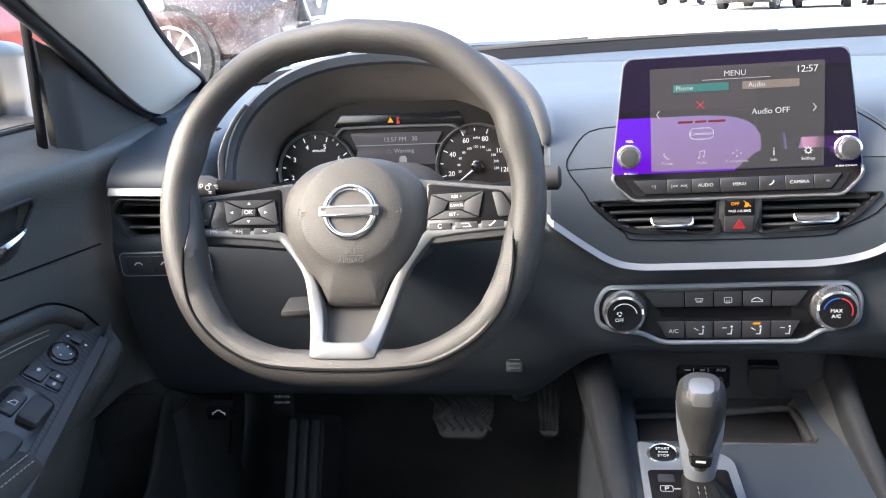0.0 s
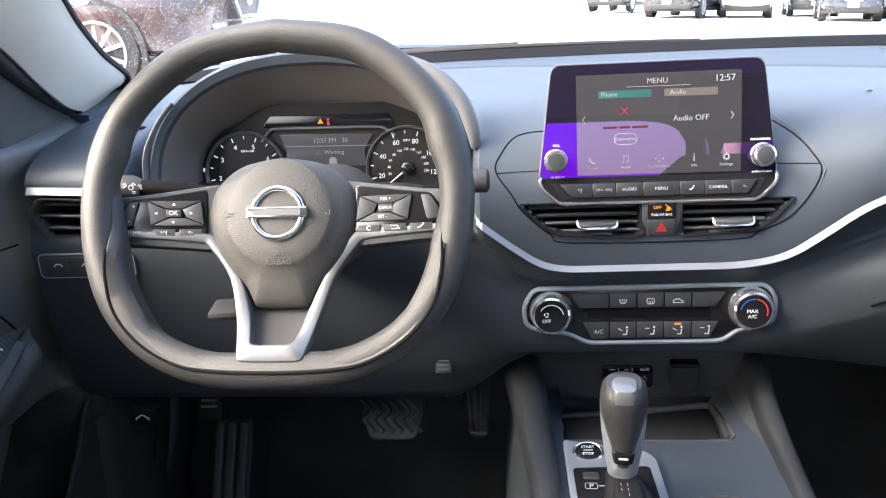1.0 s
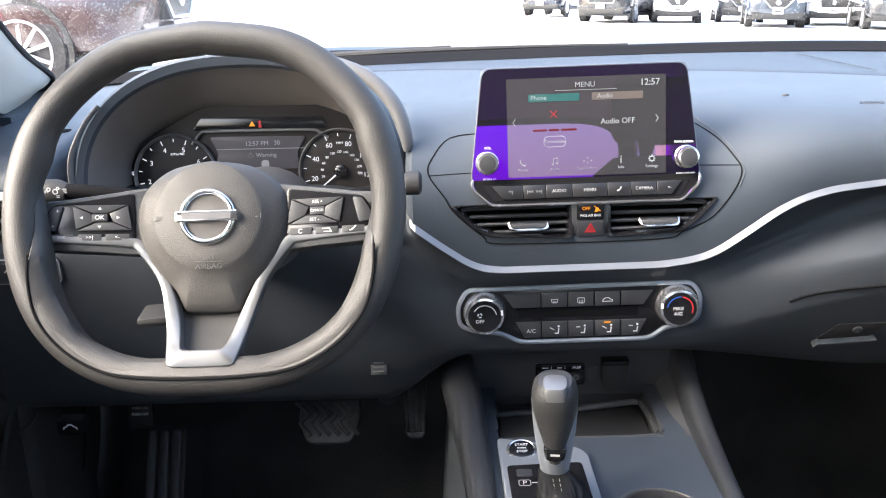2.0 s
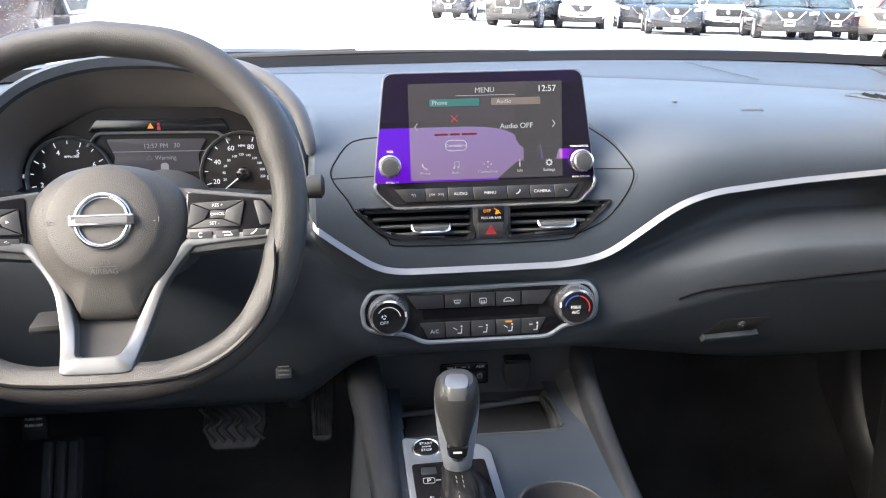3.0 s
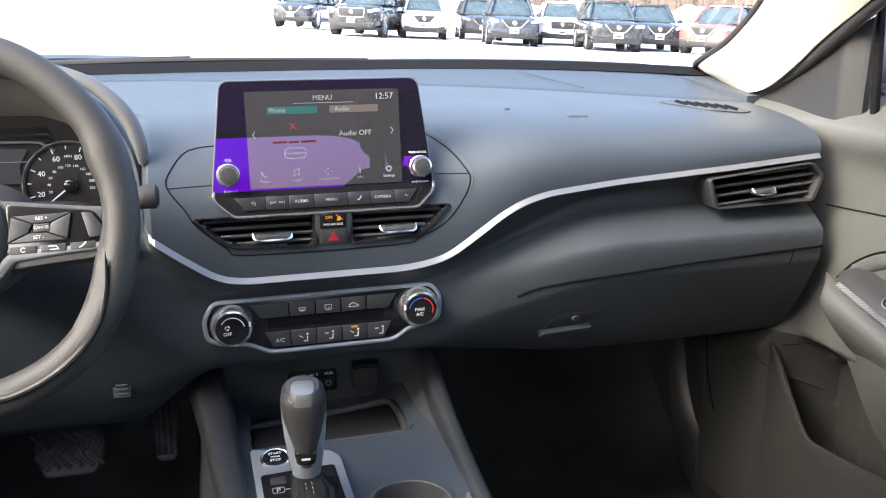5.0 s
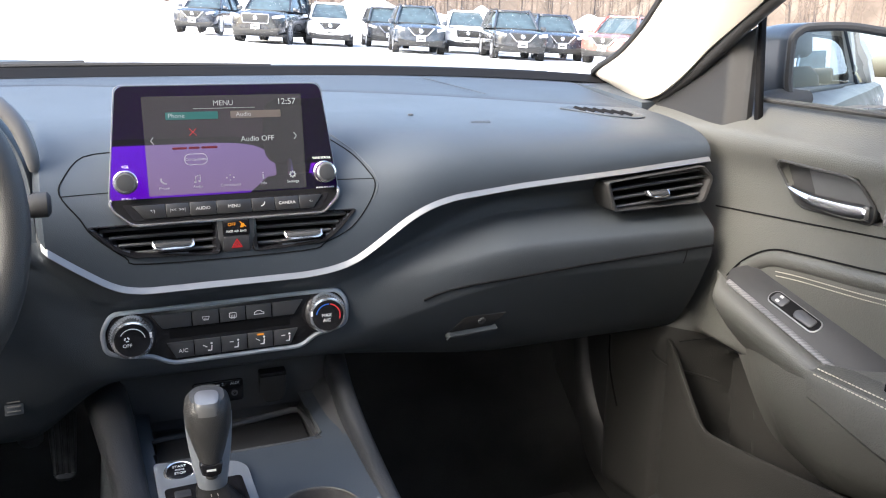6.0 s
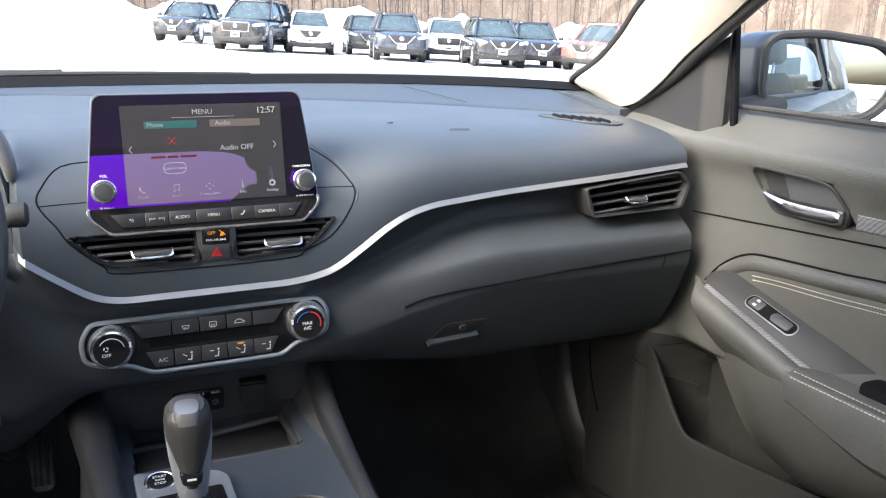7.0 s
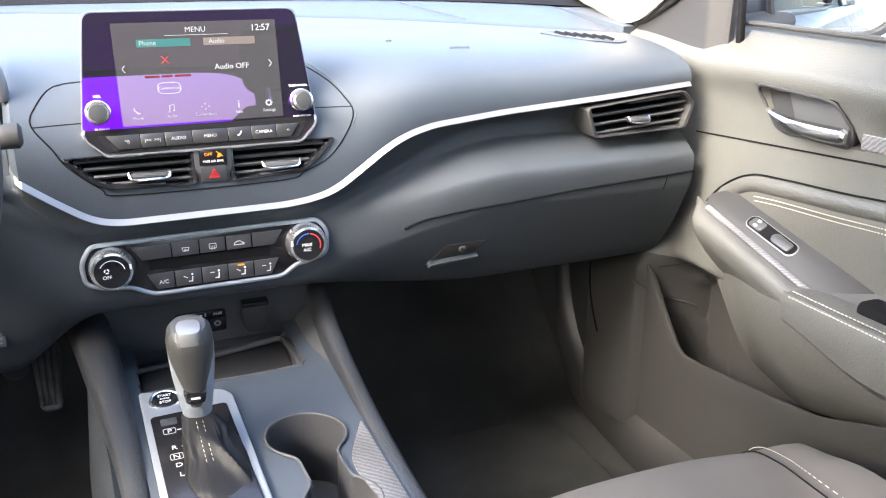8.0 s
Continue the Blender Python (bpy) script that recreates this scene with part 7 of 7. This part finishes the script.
rear_hole = [(MID + x, y, z) for x, y, z in [(0.50 * math.copysign(abs(math.cos(q)) ** 0.3, math.cos(q)) * (1.06 - 0.06 * math.sin(q)), -1.70 + 0.31 * math.copysign(abs(math.sin(q)) ** 0.5, math.sin(q)), 1.222 + 0.166 * math.copysign(abs(math.sin(q)) ** 0.5, math.sin(q))) for q in [2 * math.pi * k / 48 for k in range(48)]]]
rear_edge = [(MID + 0.66 * math.copysign(min(abs(math.cos(q)) * 1.42, 1), math.cos(q)), -1.71 + 0.36 * math.copysign(min(abs(math.sin(q)) * 1.42, 1), math.sin(q)), 1.212 + 0.195 * math.copysign(min(abs(math.sin(q)) * 1.42, 1), math.sin(q))) for q in [2 * math.pi * k / 48 for k in range(48)]]
setting("trim_rear_window", loft([rear_edge, rear_hole, [(x, y - 0.006, z + 0.012) for x, y, z in rear_hole]], True, False), BACK, "dark trim round the rear window", "trim")
for x in (-0.36, 0.36):
    hr = thing("rear_headrest", (MID + x, -1.52, 0.98), "dark cloth rear headrest on the bench back", "headrest", "rear headrests")
    part("cushion", box((0.25, 0.09, 0.15), pose(MID + x, -1.52, 1.06, -12), 0.04, 4), SEATC, hr)
    for d in (-0.05, 0.05):
        part("post", tube([(MID + x + d, -1.515, 0.95), (MID + x + d, -1.52, 1.03)], 0.006, 8), CHROME, hr)
rw = setting("window_rear", bm, GLASS, "clear rear window", "rear window")
rw.visible_shadow = False


# ---- outside ----
def lot(x, y):
    """Height of the sloping car park."""
    return 0.25 - 0.045 * x * (1 if abs(x) < 30 else 30 / abs(x)) + 0.22 * smooth(6, 2, x) * smooth(28, 34, y)


TILT = Matrix.Rotation(math.atan(0.045), 4, "Y")


def snow_material():
    m = material("packed_snow", (0.78, 0.79, 0.82), 0.75, grain=0.5, scale=25, vary=0.06, patch=0.6)
    n, l = m.node_tree.nodes, m.node_tree.links
    b = n["Principled BSDF"]
    old = b.inputs["Base Color"].links[0].from_socket
    co, patch = n.new("ShaderNodeTexCoord"), n.new("ShaderNodeTexNoise")
    patch.inputs["Scale"].default_value, patch.inputs["Detail"].default_value = 0.22, 6
    l.new(co.outputs["Object"], patch.inputs["Vector"])
    cut = n.new("ShaderNodeMapRange")
    cut.inputs["From Min"].default_value, cut.inputs["From Max"].default_value = 0.55, 0.63
    l.new(patch.outputs[0], cut.inputs["Value"])
    mix = n.new("ShaderNodeMix")
    mix.data_type = "RGBA"
    l.new(cut.outputs[0], mix.inputs[0])
    l.new(old, mix.inputs[6])
    mix.inputs[7].default_value = (0.22, 0.19, 0.16, 1)
    l.new(mix.outputs[2], b.inputs["Base Color"])
    return m


SNOW = snow_material()
CLEAN = material("heaped_snow", (0.80, 0.81, 0.84), 0.8, grain=0.6, scale=12, vary=0.05)
bm = bmesh.new()
xs = [-600, -200, -80, -30] + [-24 + 4 * k for k in range(19)] + [60, 120, 250, 600]
ys = [-600, -200, -80, -30, -15, -6, 0, 6, 12, 18, 24, 30, 36, 42, 60, 100, 200, 600]
grid = [[bm.verts.new((x, y, lot(x, y))) for y in ys] for x in xs]
for i in range(len(xs) - 1):
    for j in range(len(ys) - 1):
        bm.faces.new((grid[i][j], grid[i + 1][j], grid[i + 1][j + 1], grid[i][j + 1]))
setting("ground", bm, SNOW, "snow-covered car park with bare wet patches", "ground")


def heap(x0, x1, y, high, deep, seed, name):
    bm = bmesh.new()
    nx, ny = 60, 14
    rows = []
    for i in range(nx + 1):
        x = x0 + (x1 - x0) * i / nx
        row = []
        for j in range(ny + 1):
            v = 2 * j / ny - 1
            bump = 0.55 + 0.6 * noise.noise(Vector((x * 0.25 + seed, v * 0.6, 0))) + 0.25 * noise.noise(Vector((x * 0.9 + seed, v * 2.0, 3)))
            ends = smooth(0, 0.12, i / nx) * smooth(1, 0.88, i / nx)
            row.append(bm.verts.new((x, y + deep * v, lot(x, y) - 0.05 + high * max(bump, 0.1) * (1 - v * v) * ends)))
        rows.append(row)
    for i in range(nx):
        for j in range(ny):
            bm.faces.new((rows[i][j], rows[i + 1][j], rows[i + 1][j + 1], rows[i][j + 1]))
    tagged(part(name, bm, CLEAN), "heaped white snow bank behind the parked cars", "snow bank", kind="stuff")


heap(-8, 46, 46, 3.0, 4.0, 2.0, "snow_bank")
heap(-16, 2, 50, 5.2, 4.0, 8.0, "snow_bank")

TYRE = material("tyre_rubber", (0.02, 0.02, 0.021), 0.8, grain=0.3, scale=60)
ALLOY = material("alloy_rim", (0.6, 0.6, 0.62), 0.35, metal=1.0, vary=0.1)
CARGLASS = material("car_glass", (0.055, 0.08, 0.095), 0.05, vary=0.3, patch=3)
LENS = material("headlamp_lens", (0.75, 0.76, 0.78), 0.1, vary=0.1)
PLATE = material("plate_white", (0.7, 0.7, 0.72), 0.5)
BLACKTRIM = material("car_black_trim", (0.02, 0.02, 0.02), 0.5)


def car_wheel(car, x, y, r, wide, spokes=10):
    m = Matrix.Translation((x, y, r)) @ pose(0, 0, 0, 0, 90 if x > 0 else -90, 0)
    w = part("wheel", turned([(r * 0.66, -wide), (r * 0.95, -wide), (r, -wide * 0.6), (r, -0.02), (r * 0.95, 0.0), (r * 0.70, 0.004), (r * 0.66, -0.02)], m, 36), TYRE, car)
    arms = [box((r * 0.60, r * 0.085, 0.02), m @ pose(0, 0, 0, 0, 0, 360 * k / spokes) @ Matrix.Translation((r * 0.36, 0, -0.005)), 0.004, 1) for k in range(spokes)]
    part("rim", merge(turned([(r * 0.70, -0.03), (r * 0.70, 0.008), (r * 0.64, 0.008), (r * 0.62, -0.05)], m, 36), turned([(r * 0.14, -0.03), (r * 0.14, 0.012), (0, 0.016)], m, 16), *arms), ALLOY, w, "silver spoked rim")
    part("brake", turned([(r * 0.62, -0.06), (r * 0.62, -0.05), (0, -0.05)], m, 24), BLACKTRIM, w)


def build_car(paint, label, category="suv", length=4.6, width=1.84, height=1.69, style="v", snow=False, group="parked cars"):
    """A parked car whose nose points to -y, standing at the origin."""
    car = thing("parked_car", (0, 0, 0), label, category, group)
    hw, L, H = width / 2, length, height
    belt, hoodz = H * 0.63, H * 0.60
    rows = [(0.0, 0.72, 0.35, 0.45), (0.03, 0.86, 0.26, 0.52), (0.12, 0.95, 0.22, 0.575), (0.40, 0.99, 0.20, 0.595), (0.95, 1.0, 0.18, 0.615), (1.30, 1.0, 0.18, 0.63), (2.5, 1.0, 0.18, 0.635), (3.9, 0.995, 0.18, 0.65), (4.35, 0.97, 0.22, 0.64), (4.55, 0.92, 0.28, 0.60), (4.6, 0.84, 0.36, 0.50)]
    rings = []
    for y, w, zb, zt in rows:
        y, w, zb, zt = y * L / 4.6, w * hw, zb + 0.10, zt * H
        ring = []
        for k in range(28):
            a = 2 * math.pi * k / 28
            c, s = math.cos(a), math.sin(a)
            mid, half = (zb + zt) / 2, (zt - zb) / 2
            ring.append((w * math.copysign(abs(c) ** (0.42 + 0.16 * (s > 0)), c), y - 0.10 * (1 - (c * c)) * (y < 0.1), mid + half * math.copysign(abs(s) ** 0.45, s)))
        rings.append(ring)
    body = part("body", loft(rings), paint, car)
    # glasshouse
    gl = []
    for v in (0, 0.35, 0.7, 1.0):
        z = belt * 0.98 + (H * 0.965 - belt * 0.98) * v
        w = hw * (0.90 - 0.25 * v ** 1.15 - 0.03 * (v == 1.0))
        y0, y1 = (1.22 + 0.85 * v) * L / 4.6, (4.42 - 0.28 * v) * L / 4.6
        gl.append([(x, y, z) for x, y in fillet([(-w, y0 + 0.12), (-w * 0.75, y0), (w * 0.75, y0), (w, y0 + 0.12), (w, y1 - 0.1), (w * 0.8, y1), (-w * 0.8, y1), (-w, y1 - 0.1)], 0.12, 3)])
    part("windows", loft(gl), CARGLASS, car, "dark glazed cabin")
    w = hw * 0.69
    y0, y1 = 2.02 * L / 4.6, 4.16 * L / 4.6
    roof = fillet([(-w, y0 + 0.1), (-w * 0.75, y0), (w * 0.75, y0), (w, y0 + 0.1), (w, y1 - 0.1), (w * 0.8, y1), (-w * 0.8, y1), (-w, y1 - 0.1)], 0.15, 4)
    part("roof", slab(roof, 0.07, Matrix.Translation((0, 0, H * 0.955)), 0.05, 3), CLEAN if snow else paint, car)
    for s in (-1, 1):
        part("pillar", tube([(s * hw * 0.85, 1.27 * L / 4.6, belt * 0.98), (s * hw * 0.76, 1.66 * L / 4.6, belt + (H - belt) * 0.5), (s * hw * 0.65, 2.08 * L / 4.6, H * 0.965)], 0.05, 6), paint, car)
        part("pillar", tube([(s * hw * 0.93, 2.75 * L / 4.6, belt * 0.98), (s * hw * 0.69, 2.8 * L / 4.6, H * 0.965)], 0.04, 6), BLACKTRIM, car)
        part("pillar", tube([(s * hw * 0.92, 4.0 * L / 4.6, belt * 0.98), (s * hw * 0.68, 3.9 * L / 4.6, H * 0.965)], 0.09, 6), paint, car)
        part("roof_rail", tube([(s * hw * 0.66, 2.0 * L / 4.6, H * 0.99), (s * hw * 0.66, 2.2 * L / 4.6, H * 1.015), (s * hw * 0.66, 3.8 * L / 4.6, H * 1.015), (s * hw * 0.66, 4.0 * L / 4.6, H * 0.985)], 0.018, 6), BLACKTRIM, car)
        part("mirror", box((0.20, 0.12, 0.14), pose(s * hw * 1.06, 1.30 * L / 4.6, belt * 1.03), 0.04), paint, car)
        lamp = [(s * x, z) for x, z in ((0.52 * hw, 0.50 * H), (0.93 * hw, 0.545 * H), (0.95 * hw, 0.49 * H), (0.60 * hw, 0.455 * H))]
        m = Matrix(((1, 0, 0, 0), (0, 0, -1, 0.10), (0, 1, 0, 0), (0, 0, 0, 1)))
        part("headlight", slab(fillet(lamp, 0.03, 3), 0.14, m, 0.02, back=0.25), LENS, car, "clear headlight")
        part("fog_light", slab(fillet([(s * x, z) for x, z in ((0.55 * hw, 0.28 * H), (0.88 * hw, 0.30 * H), (0.86 * hw, 0.22 * H), (0.58 * hw, 0.22 * H))], 0.03, 3), 0.17, m, 0.01, back=0.2), BLACKTRIM, car)
    m = Matrix(((1, 0, 0, 0), (0, 0, -1, -0.075), (0, 1, 0, 0), (0, 0, 0, 1)))
    if style == "v":
        gr = [(-0.52 * hw, 0.53 * H), (0.52 * hw, 0.53 * H), (0.30 * hw, 0.36 * H), (-0.30 * hw, 0.36 * H)]
        part("grille", slab(fillet(gr, 0.04, 3), 0.045, m, 0.01, back=0.2), BLACKTRIM, car)
        part("grille_trim", band([(-0.50 * hw, 0.525 * H), (-0.24 * hw, 0.375 * H), (0.24 * hw, 0.375 * H), (0.50 * hw, 0.525 * H)], 0.035, 0.06, m, bevel=0.01), CHROME, car, "chrome V trim")
    else:
        gr = [(-0.50 * hw, 0.535 * H), (0.50 * hw, 0.535 * H), (0.46 * hw, 0.37 * H), (-0.46 * hw, 0.37 * H)]
        part("grille", slab(fillet(gr, 0.05, 3), 0.045, m, 0.01, back=0.2), BLACKTRIM, car)
        part("grille_trim", band(fillet(gr, 0.05, 3), 0.03, 0.06, m, True, 0.008), CHROME, car, "chrome grille frame")
    part("badge", turned([(0.075, 0), (0.075, 0.02), (0.06, 0.03)], m @ Matrix.Translation((0, 0.465 * H, 0.045)), 20), CHROME, car)
    part("bumper_grille", slab(fillet([(-0.86 * hw, 0.265 * H), (0.86 * hw, 0.265 * H), (0.78 * hw, 0.175 * H), (-0.78 * hw, 0.175 * H)], 0.03, 3), 0.05, m, 0.01, back=0.2), BLACKTRIM, car)
    part("number_plate", box((0.32, 0.02, 0.16), pose(0, -0.150, 0.305 * H), 0.004), PLATE, car, "white plate")
    part("plate_bar", box((0.22, 0.006, 0.05), pose(0, -0.163, 0.305 * H), 0.001), BLACKTRIM, car)
    part("skirt", box((width * 0.96, L * 0.9, 0.12), pose(0, L / 2, 0.31), 0.03), BLACKTRIM, car)
    part("wiper_cowl", box((width * 0.75, 0.10, 0.03), pose(0, 1.10 * L / 4.6, belt * 0.985), 0.01), BLACKTRIM, car)
    r = 0.215 * H
    for s in (-1, 1):
        for y in (0.88 * L / 4.6, 3.62 * L / 4.6):
            car_wheel(car, s * (hw - 0.01), y, r, 0.22)
            part("wheel_arch", turned([(r * 1.16, -0.02), (r * 1.16, 0.012), (r * 1.04, 0.014), (r * 1.03, -0.12)], Matrix.Translation((s * (hw - 0.012), y, r)) @ pose(0, 0, 0, 0, 90 if s > 0 else -90, 0), 32), BLACKTRIM, car)
    if snow:
        part("bonnet_snow", slab(fillet([(-0.8 * hw, 0.3), (0.8 * hw, 0.3), (0.75 * hw, 1.0), (-0.75 * hw, 1.0)], 0.1, 4), 0.05, Matrix.Translation((0, 0, 0.60 * H)), 0.03), CLEAN, car)
    return car


def stand(car, x, y, turn):
    m = Matrix.Translation((x, y, lot(x, y))) @ TILT @ pose(0, 0, 0, 0, 0, turn)
    car.matrix_basis = m
    return car


def paint(name, c, rough=0.25, metal=0.0):
    return material(name, c, rough, metal, coat=1.0, vary=0.12, patch=2)


NAVY, BLACKP, WHITEP, BLUEGREY, GREYP, REDP, BROWN = paint("navy_paint", (0.02, 0.025, 0.04)), paint("black_paint", (0.012, 0.012, 0.014)), paint("white_paint", (0.75, 0.75, 0.76)), paint("blue_grey_paint", (0.035, 0.045, 0.062)), paint("grey_paint", (0.03, 0.031, 0.034)), paint("red_paint", (0.35, 0.05, 0.04)), paint("brown_paint", (0.05, 0.03, 0.028))
# Red made paler: the glare over the pickup is put into the colour.
GLARE_RED = paint("glare_pale_red_paint", (0.30, 0.10, 0.085))
PARKED = [
    ("dark navy parked suv facing the cabin", NAVY, 3.3, 37.0, -24, {"snow": False}),
    ("large black parked suv with chrome grille frame", BLACKP, 5.0, 31.6, -26, {"length": 5.3, "width": 2.03, "height": 1.93, "style": "box"}),
    ("white parked suv with snow on its roof", WHITEP, 8.0, 32.6, -13, {"snow": True}),
    ("dark parked suv half hidden by its neighbour", GREYP, 11.0, 34.4, -12, {}),
    ("blue-grey parked suv with chrome V grille", BLUEGREY, 10.1, 28.1, -15, {}),
    ("white parked suv with dark grille", WHITEP, 13.0, 30.7, -20, {"style": "box", "snow": True}),
    ("charcoal parked suv facing the cabin", GREYP, 13.1, 26.2, -16, {}),
    ("dark parked car half hidden behind another", NAVY, 15.6, 27.9, -18, {}),
    ("red parked pickup, its colour paled for glare", GLARE_RED, 16.2, 26.0, -50, {"height": 1.75}),
]
for label, colour, x, y, turn, extra in PARKED:
    stand(build_car(colour, label, **extra), x, y, turn)
stand(build_car(BROWN, "dark brown suv parked side-on beyond the windscreen", length=5.0, width=2.0, height=1.86, group=""), -2.93, 8.1, 90)
stand(build_car(REDP, "maroon suv parked alongside the driver's window", length=4.7, group=""), -4.0, 5.6, 180)
stand(build_car(WHITEP, "white suv parked behind on the passenger side", length=4.7, group=""), 2.9, -11.5, 180)

# building behind, seen in the wing mirror
HALLX = -7.2
hall = thing("dealership_building", (HALLX, -22, lot(HALLX, -22)), "white low building with a dark slatted gable and red sign", "building")
SIDING = material("white_siding", (0.7, 0.7, 0.68), 0.7, grain=0.3, scale=8)
ROOFD = material("dark_shingle", (0.06, 0.07, 0.07), 0.8, grain=0.4, scale=30)
SIGNR = material("red_sign_face", (0.6, 0.03, 0.03), 0.5)
part("wall", box((8, 8, 5.5), pose(HALLX, -24, lot(HALLX, -24) + 2.6), 0.02), SIDING, hall)
part("gable", slab([(-4.8, 0), (4.8, 0), (0, 2.6)], 8.4, Matrix(((1, 0, 0, HALLX), (0, 0, 1, -28.2), (0, 1, 0, lot(HALLX, -24) + 5.35), (0, 0, 0, 1)))), SIDING, hall)
for k in range(9):
    part("slat", box((9.4 * (1 - k / 9.5), 0.08, 0.15), pose(HALLX, -19.75, lot(HALLX, -24) + 5.5 + 0.27 * k), 0.01), ROOFD, hall)
part("sign", box((1.6, 0.2, 1.0), pose(HALLX - 1.4, -19.8, lot(HALLX, -24) + 4.3), 0.03), SIGNR, hall, "plain red sign")
for k in range(3):
    win = part("window", box((1.8, 0.1, 1.6), pose(HALLX - 2.8 + 2.8 * k, -19.95, lot(HALLX, -24) + 1.4), 0.02), CARGLASS, hall)

# bare woods
BARK = material("bare_bark", (0.10, 0.078, 0.063), 0.9, grain=0.4, scale=6, vary=0.35)
bm = bmesh.new()
rnd = random.Random(11)


def stem(p, q, r0, r1, sides=5):
    d = (q - p).normalized()
    a = d.orthogonal().normalized()
    b = d.cross(a)
    lo = [bm.verts.new(p + r0 * (a * math.cos(2 * math.pi * k / sides) + b * math.sin(2 * math.pi * k / sides))) for k in range(sides)]
    hi = [bm.verts.new(q + r1 * (a * math.cos(2 * math.pi * k / sides) + b * math.sin(2 * math.pi * k / sides))) for k in range(sides)]
    for k in range(sides):
        bm.faces.new((lo[k], lo[(k + 1) % sides], hi[(k + 1) % sides], hi[k]))


for k in range(520):
    ang = radians(-25 + 125 * rnd.random())
    dist = 50 + 40 * rnd.random()
    x, y = dist * math.sin(ang), dist * math.cos(ang)
    h = 7 + 7 * rnd.random()
    foot = Vector((x, y, lot(x, y) - 0.2))
    top = foot + Vector((rnd.uniform(-0.8, 0.8), rnd.uniform(-0.8, 0.8), h))
    r = 0.05 + 0.14 * rnd.random() ** 2
    mid = foot.lerp(top, 0.5) + Vector((rnd.uniform(-0.2, 0.2), 0, 0))
    stem(foot, mid, r, r * 0.7)
    stem(mid, top, r * 0.7, r * 0.2)
    for j in range(9):
        u = 0.08 + 0.85 * rnd.random()
        p = foot.lerp(top, u)
        a = rnd.uniform(0, 2 * math.pi)
        w = Vector((math.cos(a), math.sin(a), rnd.uniform(0.5, 1.5))).normalized() * (0.8 + 1.8 * rnd.random())
        stem(p, p + w, r * 0.3, 0.012, 3)
        stem(p + w * 0.6, p + w * 0.6 + Vector((w.y, -w.x, w.z)) * 0.45, r * 0.16, 0.008, 3)
tagged(part("woods", bm, BARK, None, "", False), "bare brown winter woods behind the car park", "trees", kind="stuff")
bm = bmesh.new()
col = []
for k in range(41):
    ang = radians(-100 + 225 * k / 40)
    col.append([bm.verts.new((100 * math.sin(ang), 100 * math.cos(ang), z)) for z in (-6, 5, 11 + 1.5 * math.sin(k * 1.7))])
for a, b in zip(col, col[1:]):
    for j in range(2):
        bm.faces.new((a[j], b[j], b[j + 1], a[j + 1]))
setting("backdrop", bm, material("distant_woods", (0.135, 0.108, 0.090), 1.0, vary=0.35, patch=0.35, scale=3), "far brown band of winter woods", "woods")
